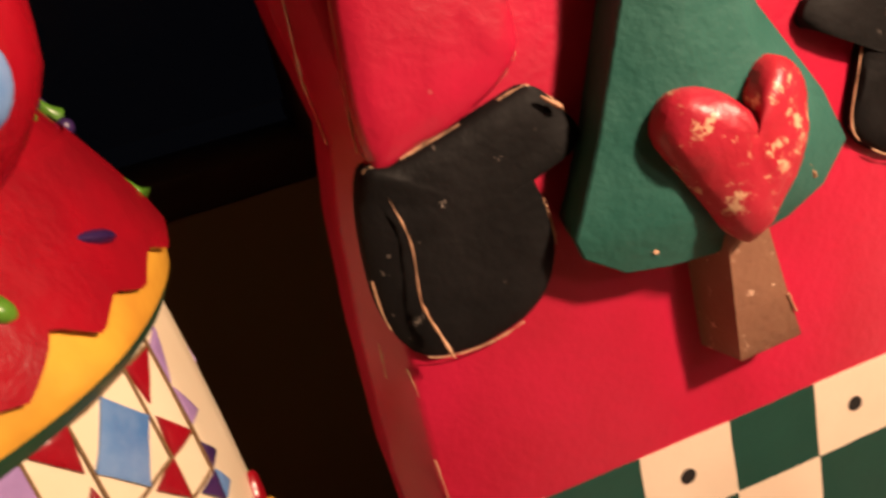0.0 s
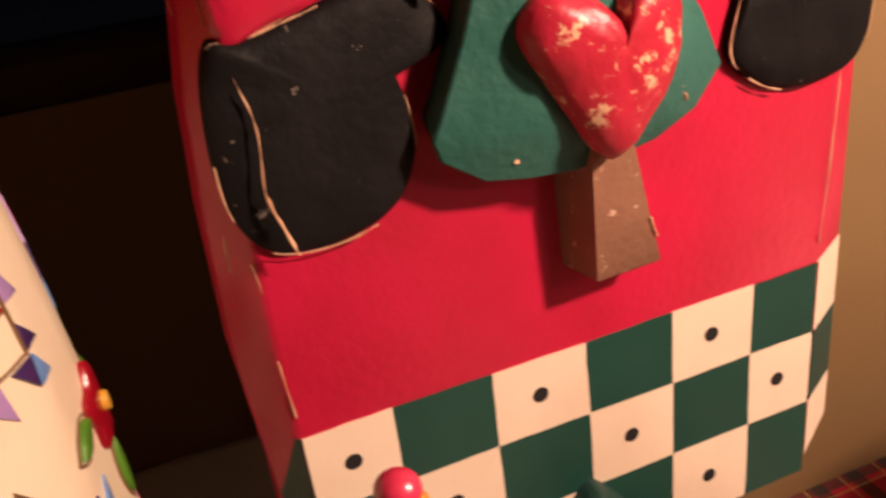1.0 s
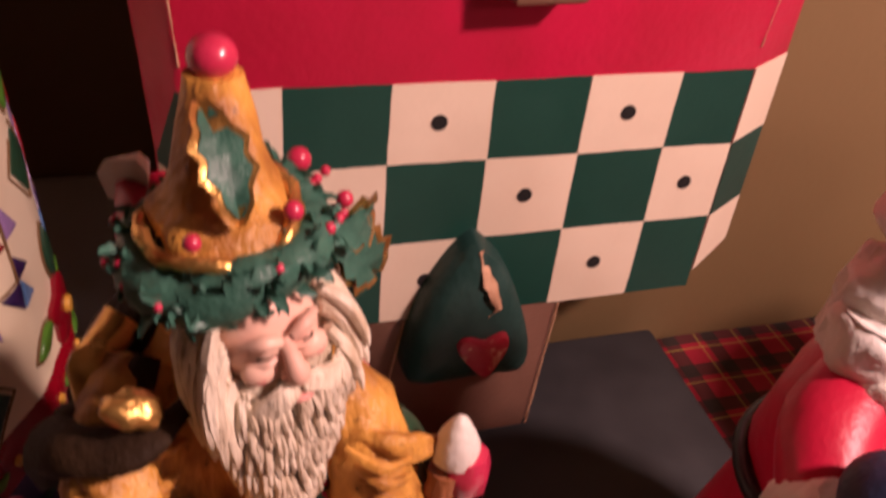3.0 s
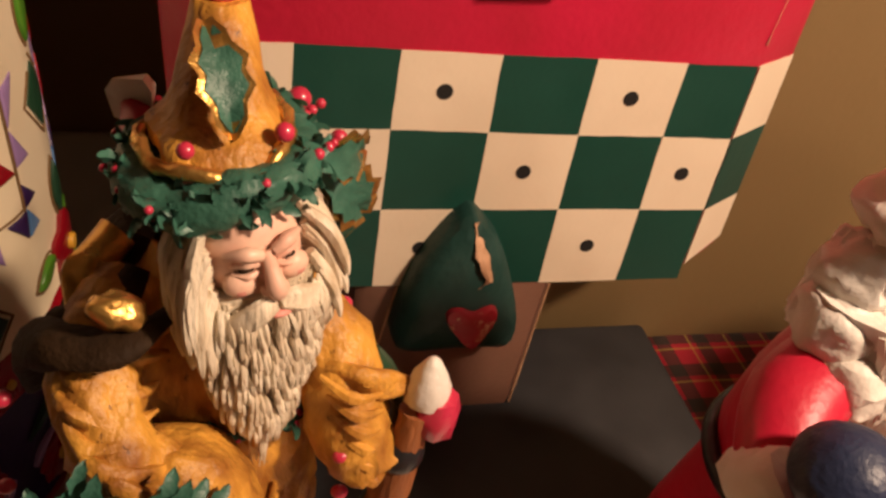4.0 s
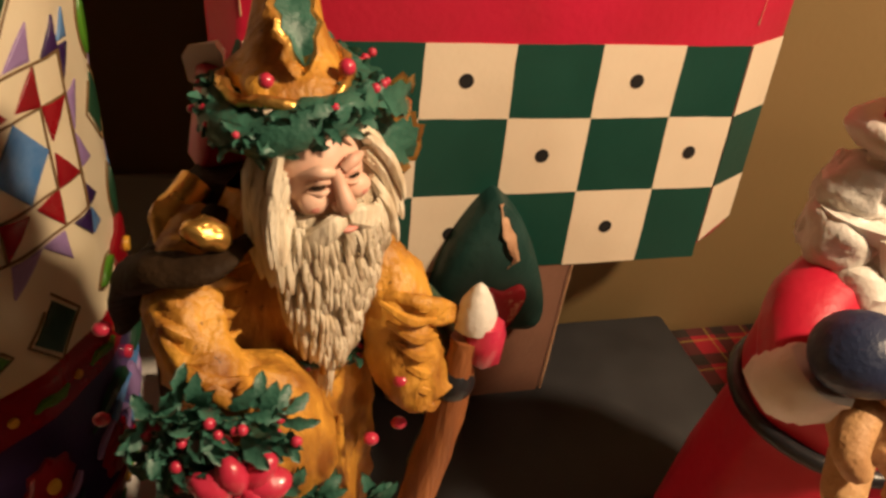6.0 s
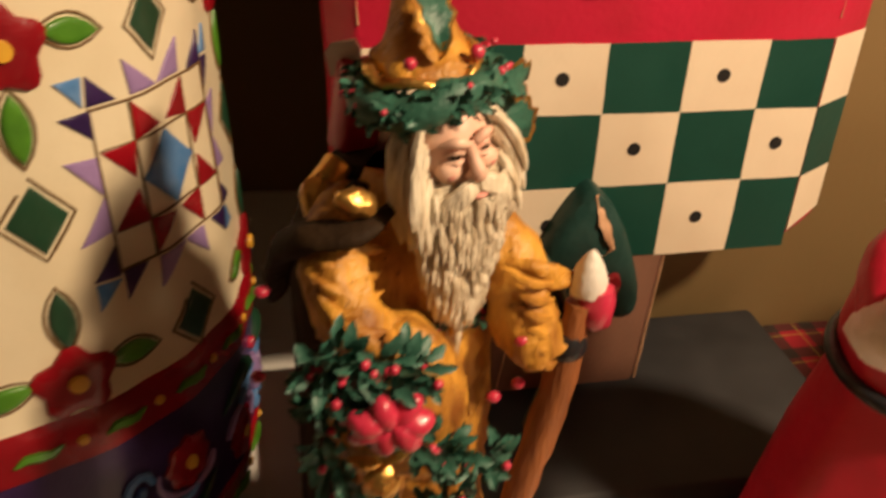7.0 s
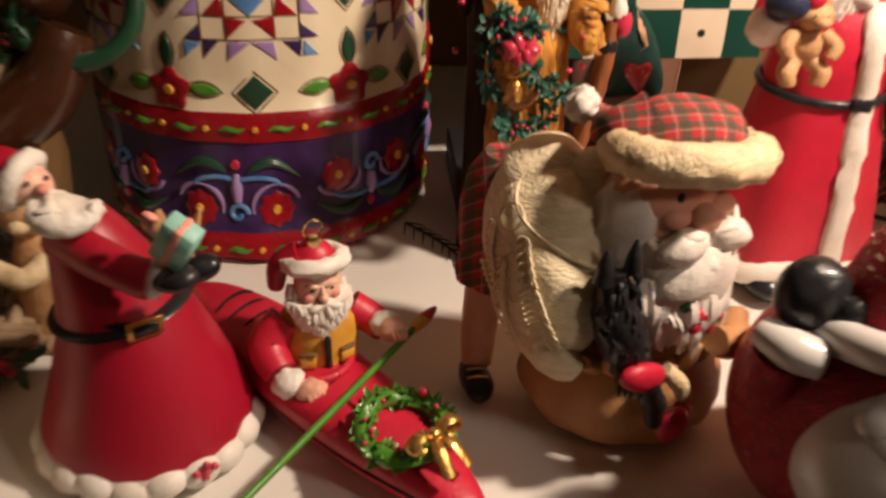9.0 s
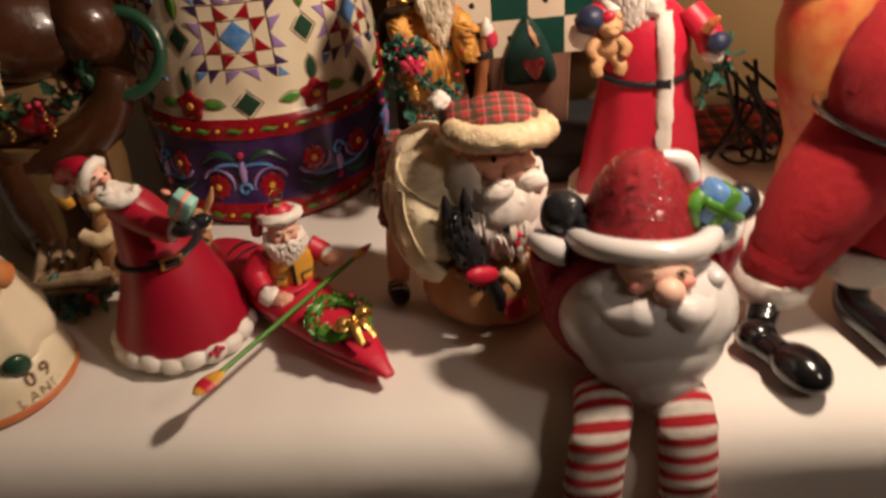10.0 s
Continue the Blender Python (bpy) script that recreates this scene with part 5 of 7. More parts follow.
# ---- red cone figurine with a gift ----
def cone_figurine():
    sh = Shape()
    c = (-0.1345, 0.0075, 0)
    prof = [(0.006, 0.0385, 0.0385), (0.012, 0.0380, 0.0380), (0.02, 0.0352, 0.035), (0.035, 0.0300, 0.030), (0.05, 0.0246, 0.0246, -0.001), (0.062, 0.0208, 0.0210, -0.003), (0.075, 0.0170, 0.0170, -0.006), (0.086, 0.0132, 0.0135, -0.009), (0.093, 0.0098, 0.0098, -0.011), (0.0965, 0.005, 0.005, -0.012)]
    sh.turned(c, [(p[0], p[1], p[2], p[3] if len(p) > 3 else 0.0, 0.0) for p in prof], "robe_red", seg=48)
    for k in range(20):
        a = 2 * math.pi * k / 20
        sh.ell((c[0] + 0.0358 * math.cos(a), c[1] + 0.0358 * math.sin(a), 0.0060 + 0.0008 * math.sin(k * 2.4)), (0.0066, 0.0088, 0.0060), "white", (0, 0, math.degrees(a)), seg=12, rows=8, amp=0.0006)
    sh.turned(c, [(0.0, 0.036, 0.036), (0.004, 0.039, 0.039), (0.009, 0.0392, 0.0392), (0.0125, 0.0365, 0.0365)], "white", seg=40, folds=20, depth=0.02)
    for dx, dz in ((0, 0), (0.0028, 0.001), (-0.0028, 0.0004), (0.0006, 0.0028), (-0.0004, -0.0022)):
        sh.ell((-0.1095 + dx, -0.0265 + dx * 0.6, 0.0095 + dz), (0.0016, 0.0012, 0.0016), "berry", seg=10, rows=6)
    belt = [(c[0] - 0.0025 + 0.0216 * math.cos(a), c[1] + 0.0218 * math.sin(a), 0.0600 + 0.0030 * math.cos(a)) for a in [2 * math.pi * k / 40 for k in range(41)]]
    sh.tube(belt, 0.0032, "black", seg=8, flat=0.35)
    # buckle at the front
    a0 = -1.05
    bx, by = c[0] - 0.0025 + 0.0226 * math.cos(a0), c[1] + 0.0228 * math.sin(a0)
    sh.block((bx + 0.001, by - 0.0006, 0.0612), (0.0120, 0.0014, 0.0078), "gold", (10, 0, math.degrees(a0) + 90), 0.0004)
    sh.block((bx + 0.0014, by - 0.0012, 0.0612), (0.0085, 0.0014, 0.0048), "black", (10, 0, math.degrees(a0) + 90), 0.0003)
    sh.block((bx - 0.0075, by + 0.0026 - 0.0026, 0.0600), (0.0085, 0.0018, 0.0072), "black", (10, 0, math.degrees(a0) + 60), 0.0004)
    # arm with a black mitten and the mint gift
    sh.curve([(-0.150, 0.000, 0.089), (-0.136, -0.010, 0.087), (-0.124, -0.0165, 0.0845), (-0.119, -0.018, 0.0835)], [0.0068, 0.0068, 0.0062, 0.0066], "robe_red", seg=14)
    sh.ell((-0.1175, -0.0185, 0.0840), (0.0035, 0.0052, 0.0068), "white", (0, 20, 30), amp=0.0006)
    sh.ell((-0.1105, -0.0205, 0.0855), (0.0078, 0.0060, 0.0042), "black", (0, -10, -15), amp=0.0005)
    sh.ell((-0.1030, -0.0165, 0.0865), (0.0062, 0.0048, 0.0040), "black", (0, -20, 0), amp=0.0005)
    sh.block((-0.1085, -0.0210, 0.0985), (0.0110, 0.0075, 0.0160), "mint", (8, 32, -18), 0.0006)
    sh.block((-0.1085, -0.0212, 0.0985), (0.0022, 0.0080, 0.0164), "rosy", (8, 32, -18), 0.0002)
    sh.ell((-0.1150, -0.0200, 0.1068), (0.0026, 0.0018, 0.0012), "rosy", (0, 30, 0), seg=10, rows=6)
    # head leaning forward: face, beard with an upturned tip, cap with a bobble
    hc = Vector((-0.1545, -0.0015, 0.1085))
    ax = Vector((-0.86, 0.22, 0.46)).normalized()
    _, e1, e2 = frame_of(ax)
    sh.ell(hc, (0.0072, 0.0066, 0.0066), "pale", (0, 25, 0), amp=0.0003)
    sh.ell(hc + Vector((0.0058, -0.0056, 0.0012)), (0.0022, 0.0022, 0.0017), "rosy", seg=10, rows=8)
    for d in ((0.0022, -0.0062, 0.0034), (0.0068, -0.0024, 0.0034)):
        sh.ell(hc + Vector(d), (0.0007, 0.0006, 0.0009), "black", seg=8, rows=6)
    for k in range(7):
        o = (k - 3) * 0.0016
        sh.curve([hc + Vector((0.001 + abs(o) * 0.3, -0.0035 + o, -0.0050)), hc + Vector((0.008, -0.0052 + o * 1.2, -0.0058 - abs(o) * 0.4)), hc + Vector((0.0145, -0.0055 + o * 0.9, -0.0085)), hc + Vector((0.0195, -0.0055 + o * 0.4, -0.0070)), hc + Vector((0.0205, -0.0055 + o * 0.2, -0.0035))], [0.0036, 0.0046, 0.0040, 0.0028, 0.0008], "white", seg=10, amp=0.0009, freq=380)
    for sd in (-1, 1):
        sh.curve([hc + Vector((0.0070, -0.0058, -0.0016)), hc + Vector((0.0072 - 0.001 * sd, -0.0058 + 0.0045 * sd, -0.0030)), hc + Vector((0.0050, -0.0050 + 0.0075 * sd, -0.0030))], [0.0014, 0.0022, 0.0006], "white", seg=8)
    rim = [hc + ax * 0.0028 + e1 * 0.0080 * math.cos(a) + e2 * 0.0080 * math.sin(a) for a in [2 * math.pi * k / 24 for k in range(25)]]
    sh.tube(rim, 0.0032, "white", seg=10, amp=0.0010, freq=420)
    sh.curve([hc + ax * 0.003, hc + ax * 0.010, hc + ax * 0.015 + Vector((-0.003, 0, -0.003)), hc + ax * 0.016 + Vector((-0.006, 0, -0.010))], [0.0080, 0.0072, 0.0050, 0.0032], "robe_red", seg=16)
    sh.ell(hc + ax * 0.016 + Vector((-0.0065, 0, -0.0135)), (0.0058, 0.0054, 0.0054), "white", amp=0.0009, freq=350)
    sh.block((-0.1475, -0.0075, 0.0965), (0.006, 0.0020, 0.0055), "white", (0, 30, -20))
    sh.v = [p + Vector((0.002, -0.008, 0)) for p in sh.v]
    tagged(sh.make("cone_figurine", base=(c[0] + 0.002, c[1] - 0.008, 0)), "cone-shaped red figurine with a white hem holding a mint gift", "figurine")


cone_figurine()


# ---- kayak ornament ----
def kayak_ornament():
    A, B = Vector((-0.1305, 0.0820, 0.0)), Vector((-0.0125, -0.0650, 0.0))
    way = (B - A).normalized()
    side = Vector((way.y, -way.x, 0))
    length = (B - A).length
    ob = base_of("kayak_ornament", (A + B) / 2, "red toy kayak ornament with paddler, wreath and gold hanging cap", "ornament")
    hull = Shape()
    rings = []
    for i in range(31):
        t = i / 30
        w = 0.0205 * math.sin(math.pi * min(0.985, max(0.015, t))) ** 0.62
        keel = 0.0015 + 0.006 * (2 * t - 1) ** 4
        deck = 0.0175 + 0.006 * (1 - (2 * t - 1) ** 2) - 0.0075 * (2 * t - 1) ** 6
        c = A + way * length * t
        ring = []
        for k in range(16):
            a = 2 * math.pi * k / 16
            x, y = math.cos(a), math.sin(a)
            z = (keel + deck) / 2 + (deck - keel) / 2 * (y if y < 0 else y ** 0.8)
            ring.append(c + side * w * (abs(x) ** 0.7) * (1 if x > 0 else -1) + Vector((0, 0, z)))
        rings.append(ring)
    hull.rings(rings, "coat_red")
    hull_ob = hull.make("hull", ob)
    P = lambda t, s, z: A + way * length * t + side * s + Vector((0, 0, z))  # noqa: E731
    tr = Shape()
    for t in (0.20, 0.25, 0.30, 0.58):
        pts = [P(t + 0.012 * math.cos(k), 0.014 * math.sin(math.pi * t) ** 0.6 * math.cos(k) * 1.18, 0.0145 + 0.0085 * math.sin(k)) for k in [math.pi * q / 12 for q in range(13)]]
        tr.tube(pts, 0.0006, "black", seg=6)
    tr.tube([P(t / 20, 0.0206 * math.sin(math.pi * min(0.985, max(0.015, t / 20))) ** 0.62, 0.0120 - 0.002 * (2 * t / 20 - 1) ** 6) for t in range(1, 20)], 0.0006, "black", seg=6)
    tr.make("deck_line", hull_ob)
    st = Shape()
    st.tube([P(0.49 + 0.095 * math.cos(k) * 0.9, 0.0145 * math.sin(k), 0.0240) for k in [2 * math.pi * q / 24 for q in range(25)]], 0.0018, "coat_red", seg=8)
    st.make("cockpit_rim", hull_ob)
    fg = Shape()
    b = P(0.485, 0.0, 0.0175) + Vector((0.0035, 0.0050, 0.0))
    S = 1.22
    front = Vector((0.30, -0.95, 0)).normalized()
    T = math.degrees(math.atan2(front.y, front.x)) + 90
    f = lambda x, y, z: b + rot((x * S, y * S, z * S), (0, 0, T))  # noqa: E731
    fg.turned(b, [(0.0, 0.0145, 0.0125), (0.012, 0.0152, 0.0128), (0.022, 0.0140, 0.0115), (0.029, 0.0085, 0.008)], "fig_yellow", seg=24, amp=0.0008)
    fg.curve([f(-0.0105, 0, 0.018), f(-0.0165, -0.002, 0.011), f(-0.0150, -0.010, 0.006)], [0.0068, 0.0076, 0.0064], "coat_red", seg=14)
    fg.curve([f(0.0105, 0, 0.018), f(0.0160, -0.003, 0.014), f(0.0185, -0.008, 0.013)], [0.0064, 0.0062, 0.0056], "coat_red", seg=14)
    fg.ell(f(-0.0130, -0.0135, 0.0040), (0.0066, 0.0058, 0.0058), "white", amp=0.0010, freq=400)
    fg.ell(f(-0.0075, -0.0178, 0.0030), (0.0064, 0.0056, 0.0050), "skin", amp=0.0007, freq=400)
    fg.ell(f(0.0190, -0.0092, 0.0150), (0.0062, 0.0056, 0.0050), "white", amp=0.0009, freq=400)
    fg.ell(f(0.0200, -0.0125, 0.0150), (0.0056, 0.0052, 0.0050), "skin", amp=0.0006, freq=400)
    for k in range(4):
        fg.curve([f(-0.0095 + 0.0015 * k, -0.0215, 0.0045), f(-0.0085 + 0.0015 * k, -0.0222, 0.0020), f(-0.0080 + 0.0015 * k, -0.0205, 0.0002)], 0.0009, "skin", seg=6)
        fg.curve([f(0.0185 + 0.0013 * k, -0.0162, 0.0170), f(0.0190 + 0.0013 * k, -0.0170, 0.0150), f(0.0190 + 0.0013 * k, -0.0160, 0.0130)], 0.0008, "skin", seg=6)
    fg.block(f(0, -0.0112, 0.0095), (0.0022, 0.0016, 0.0170), "black", (0, 0, T))
    for sd in (-1, 1):
        fg.block(f(0.0062 * sd, -0.0100, 0.0075), (0.0060, 0.0018, 0.0055), "fig_yellow", (0, 0, T + 18 * sd))
        fg.block(f(0.0062 * sd, -0.0104, 0.0105), (0.0064, 0.0018, 0.0012), "seam", (0, 0, T + 18 * sd))
    hc = f(0, -0.0015, 0.0300)
    face_parts(fg, hc, 0.0094, T, nose=0.19)
    g = lambda x, y, z: hc + rot((x * S, y * S, z * S), (0, 0, T))  # noqa: E731
    fg.ell(g(0, -0.002, -0.0075), (0.0106, 0.0078, 0.0092), "white", (0, 0, T), amp=0.0012, freq=350)
    rb = random.Random(31)
    fg.mane(lambda x, y, z: g(x, y - 0.0008, z - 0.0030), 0.0104, 0.0165, 0.0088, 120, 0.0013, 0.0060, "white", rb, taper=0.45)
    for dy, cnt in ((-0.003, 9),):
        fg.locks([g(-0.0075, dy + 0.004, 0.000), g(-0.005, dy + 0.0005, -0.004), g(0, dy, -0.0052), g(0.005, dy + 0.0005, -0.004), g(0.0075, dy + 0.004, 0.000)], [g(-0.0095, dy + 0.002, -0.0085), g(-0.0055, dy - 0.002, -0.0145), g(0, dy - 0.003, -0.0165), g(0.0055, dy - 0.002, -0.0145), g(0.0095, dy + 0.002, -0.0085)], 0.0019, "white", cnt, rb, sag=(0, -0.001, 0), wave=0.0013)
    for sd in (-1, 1):
        fg.curve([g(0.0004 * sd, -0.0076, -0.0030), g(0.0035 * sd, -0.0080, -0.0040), g(0.0065 * sd, -0.0055, -0.0062)], [0.0010, 0.0016, 0.0005], "white", seg=8)
    ring = [g(0.0082 * math.cos(a), 0.0010 + 0.0074 * math.sin(a), 0.0078 - 0.0010 * math.sin(a)) for a in [2 * math.pi * k / 24 for k in range(25)]]
    fg.tube(ring, 0.0033, "white", seg=10, amp=0.0011, freq=500)
    fg.turned(g(0, 0.0018, 0), [(0.006, 0.0088, 0.0080), (0.011, 0.0084, 0.0076), (0.0142, 0.0062, 0.0056), (0.0165, 0.0032, 0.0032)], "coat_red", seg=24, amp=0.0006)
    fg.curve([g(-0.004, 0.002, 0.010), g(-0.010, 0.004, 0.006), g(-0.0115, 0.005, -0.002)], [0.0050, 0.0044, 0.0030], "robe_red", seg=12)
    fg.make("paddler", ob)
    cap = Shape()
    cap.turned(g(0, 0.001, 0.0125), [(0.0, 0.0030, 0.0030), (0.0032, 0.0030, 0.0030), (0.0038, 0.0020, 0.0020)], "chrome", seg=16)
    cap.tube([g(0.0030 * math.cos(a), 0.001, 0.0180 + 0.0030 * math.sin(a)) for a in [2 * math.pi * k / 16 for k in range(17)]], 0.00045, "chrome", seg=6)
    tagged(cap.make("hanging_cap", ob), "gold metal hanging cap and ring")
    pd = Shape()
    p0, p1 = Vector((-0.1057, -0.0865, 0.0260)), Vector((-0.0235, 0.0335, 0.0275))
    pd.tube([p0.lerp(p1, 0.12), p0.lerp(p1, 0.5), p0.lerp(p1, 0.88)], 0.0014, "leaf", seg=10)
    pd_ob = pd.make("paddle", ob)
    for (qa, qb, sgn) in ((0.0, 0.13, -1), (0.87, 1.0, 1)):
        bl = Shape()
        a, b2 = p0.lerp(p1, qa), p0.lerp(p1, qb)
        cols = ["fig_yellow", "coat_red", "coat_red", "fig_yellow", "fig_yellow", "fig_yellow"] if sgn < 0 else ["fig_yellow", "fig_yellow", "fig_yellow", "coat_red", "coat_red", "fig_red"]
        line = [a.lerp(b2, k / 6) for k in range(7)]
        rr = [0.0020, 0.0044, 0.0052, 0.0052, 0.0048, 0.0036, 0.0022] if sgn < 0 else [0.0018, 0.0026, 0.0032, 0.0032, 0.0027, 0.0020, 0.0008]
        d, u1, _ = frame_of(p1 - p0)
        u1 = d.cross(Vector((0, 0, 1))).normalized()
        u2 = d.cross(u1)
        bl.rings([[q + r * math.cos(w) * u1 + 0.45 * r * math.sin(w) * u2 for w in [2 * math.pi * k / 12 for k in range(12)]] for q, r in zip(line, rr)], lambda i, cols=cols: cols[min(i, 5)])
        bl.make("blade", pd_ob)
    wr = Shape()
    wc = P(0.775, 0.0, 0.0262)
    ring = [wc + way * 0.0150 * math.cos(a) + side * 0.0145 * math.sin(a) + Vector((0, 0, -0.0035 * abs(math.sin(a)))) for a in [2 * math.pi * k / 28 for k in range(29)]]
    wr.tube(ring, 0.0034, "leaf", seg=8, amp=0.001, freq=500)
    wr.garland(ring, 0.0036, 190, "leaf", 0.0045, 12, 0.0010, out=(0, -0.2, 1), rnd=random.Random(2))
    wr.ell(wc - way * 0.005 + side * -0.013 + Vector((0, 0, 0.003)), (0.0018, 0.0018, 0.0018), "berry", seg=12, rows=8)
    wb = wc + way * 0.0145 + Vector((0, 0, 0.0035))
    for sd in (-1, 1):
        wr.curve([wb, wb + side * 0.006 * sd + Vector((0, 0, 0.004)), wb + side * 0.0105 * sd + Vector((0, 0, 0.001)), wb + side * 0.006 * sd + Vector((0, 0, -0.002)), wb], [0.0012, 0.0026, 0.0030, 0.0024, 0.0012], "gold", seg=8, flat=0.45)
        wr.curve([wb, wb + way * 0.006 + side * 0.003 * sd, wb + way * 0.013 + side * 0.0045 * sd + Vector((0, 0, -0.006))], [0.0014, 0.0024, 0.0022], "gold", seg=8, flat=0.3)
    wr.ell(wb + Vector((0, 0, 0.001)), (0.0026, 0.0026, 0.0024), "gold", seg=12, rows=8, amp=0.0005)
    tagged(wr.make("wreath", ob), "green wreath with a gold bow")


kayak_ornament()


# ---- sack-shaped figurine with a tartan cap ----
def sack_figurine():
    sh = Shape()
    c = (0.0400, 0.0080, 0)
    T = 14.0
    f = lambda x, y, z: Vector(c) + rot((x, y, z), (0, 0, T))  # noqa: E731
    # tied burlap sack at the front
    sh.turned(f(0.006, -0.004, 0), [(0.0, 0.030, 0.026), (0.004, 0.036, 0.031), (0.014, 0.0395, 0.034), (0.026, 0.0375, 0.032), (0.036, 0.031, 0.027), (0.042, 0.026, 0.022)], "burlap", seg=44, folds=9, depth=0.03, amp=0.0022, freq=110)
    for k in range(11):
        a = -math.pi * (0.05 + 0.9 * k / 10)
        sh.curve([f(0.006 + 0.024 * math.cos(a), -0.004 + 0.020 * math.sin(a), 0.034), f(0.006 + 0.033 * math.cos(a), -0.004 + 0.028 * math.sin(a), 0.038), f(0.006 + 0.0375 * math.cos(a), -0.004 + 0.031 * math.sin(a), 0.044 + 0.004 * math.sin(k * 2.1))], [0.0050, 0.0058, 0.0030], "burlap", seg=9, amp=0.0012, flat=0.6)
    # body under the beard
    sh.turned(f(0.006, 0.002, 0.036), [(0.0, 0.029, 0.024), (0.02, 0.033, 0.027), (0.045, 0.031, 0.026), (0.062, 0.024, 0.022)], "fur", seg=36, amp=0.0015)
    # cream sack over the shoulder
    sh.ell((0.0150, 0.0215, 0.0790), (0.0225, 0.0260, 0.0280), "sack", (16, 0, 0), seg=48, rows=30, amp=0.0022, freq=70)
    sh.ell((0.0140, -0.0060, 0.0650), (0.0200, 0.0265, 0.0265), "sack", (24, 0, 0), seg=44, rows=28, amp=0.0022, freq=80)
    sh.ell((0.0150, 0.0080, 0.0730), (0.0235, 0.0300, 0.0300), "sack", (20, 0, 0), seg=48, rows=30, amp=0.0018, freq=75)
    sh.ell((0.0330, 0.0100, 0.0930), (0.0170, 0.0170, 0.0130), "sack", (0, 20, 0), seg=32, rows=20, amp=0.0020, freq=80)
    sh.curve([(0.0075, -0.0120, 0.0600), (0.0110, -0.0230, 0.0500), (0.0200, -0.0290, 0.0430)], [0.0100, 0.0095, 0.0040], "sack", seg=18, amp=0.0016)

    def on(a, b, o):
        """A point of the cream sack by height and bearing, o metres proud of it."""
        d = Vector((math.cos(a) * math.cos(b), math.cos(a) * math.sin(b), math.sin(a)))
        best = None
        for q, r, tilt in (((0.0150, 0.0080, 0.0730), (0.0235, 0.0300, 0.0300), 20), ((0.0150, 0.0215, 0.0790), (0.0225, 0.0260, 0.0280), 16), ((0.0140, -0.0060, 0.0650), (0.0200, 0.0265, 0.0265), 24)):
            m = Vector((0.0150, 0.0060, 0.0720))
            e, w = rot(m - Vector(q), (-tilt, 0, 0)), rot(d, (-tilt, 0, 0))
            e, w = Vector([e[k] / r[k] for k in range(3)]), Vector([w[k] / r[k] for k in range(3)])
            A2, B2, C2 = w.dot(w), 2 * e.dot(w), e.dot(e) - 1
            disc = B2 * B2 - 4 * A2 * C2
            if disc > 0:
                t = (-B2 + math.sqrt(disc)) / (2 * A2)
                best = t if best is None else max(best, t)
        return m + d * (best + o + 0.0009)
    # raised fern sprays, rope lines and an oval frame carved on the sack
    for a0, b0, a1, b1, n in ((0.55, -2.95, -0.25, -2.55, 11), (0.25, -2.45, -0.75, -2.10, 12), (0.60, -2.20, -0.30, -1.75, 11), (-0.15, -3.05, -0.80, -2.70, 9), (0.10, -1.95, -0.70, -1.60, 10)):
        for q in range(n):
            t = q / (n - 1)
            a, b = a0 + (a1 - a0) * t, b0 + (b1 - b0) * t
            for sd in (-1, 1):
                sh.curve([on(a, b, 0.0002), on(a - 0.03, b + 0.07 * sd, 0.0010), on(a - 0.10, b + 0.12 * sd, 0.0008), on(a - 0.12, b + 0.08 * sd, 0.0002)], [0.0002, 0.0005, 0.0006, 0.0002], "sack", steps=2, seg=6)
        sh.tube([on(a0 + (a1 - a0) * t / 10, b0 + (b1 - b0) * t / 10, 0.0004) for t in range(11)], 0.0005, "sack", seg=6)
    for ca, cb, ra, rb2 in ((0.05, -2.15, 0.17, 0.10), (0.75, -2.6, 0.16, 0.28)):
        sh.tube([on(ca + ra * math.sin(q), cb + rb2 * math.cos(q), 0.0003) for q in [2 * math.pi * k / 28 for k in range(29)]], 0.0005, "sack", seg=6)
    for k in range(90):
        # stitched ribs over the top
        a, b = 0.30 + 0.85 * ((k * 0.618) % 1), -3.1 + 1.9 * ((k * 0.382) % 1)
        sh.tube([on(a, b, 0.0001), on(a - 0.03, b + 0.015, 0.0005), on(a - 0.06, b, 0.0001)], [0.0002, 0.0005, 0.0002], "sack", seg=5)
    # kilt, leg and buckled shoe beside it
    kc = (-0.0005, 0.0330, 0.043)
    sh.turned(kc, [(0.0, 0.0150, 0.0145), (0.005, 0.0160, 0.0155), (0.013, 0.0135, 0.0140), (0.018, 0.0150, 0.0145), (0.032, 0.0150, 0.0140), (0.046, 0.0120, 0.0120), (0.054, 0.006, 0.008)], "plaid_hat", seg=30, folds=6, depth=0.05)
    sh.curve([(-0.0040, 0.0300, 0.050), (-0.0065, 0.0240, 0.026), (-0.0080, 0.0190, 0.010)], [0.0080, 0.0074, 0.0060], "skin", seg=16, amp=0.0004)
    sh.ell((-0.0085, 0.0130, 0.0062), (0.0066, 0.0125, 0.0062), "black", (0, 0, 8), seg=24, rows=16, amp=0.0005)
    for k in range(4):
        y, z = 0.0075 + 0.0035 * k, 0.0118 + 0.0012 * k
        sh.tube([(-0.0125, y + 0.001, z - 0.0012), (-0.0085, y, z + 0.0004), (-0.0045, y + 0.001, z - 0.0012)], 0.0005, "fur", seg=6)
    # head: flesh, beard, moustache
    hc = Vector((0.0485, -0.0025, 0.0960))
    T = 24.0
    g = lambda x, y, z: hc + rot((x, y, z), (0, 0, T))  # noqa: E731
    sh.ell(hc, (0.0225, 0.0170, 0.0190), "skin", (0, 0, T), amp=0.0006)
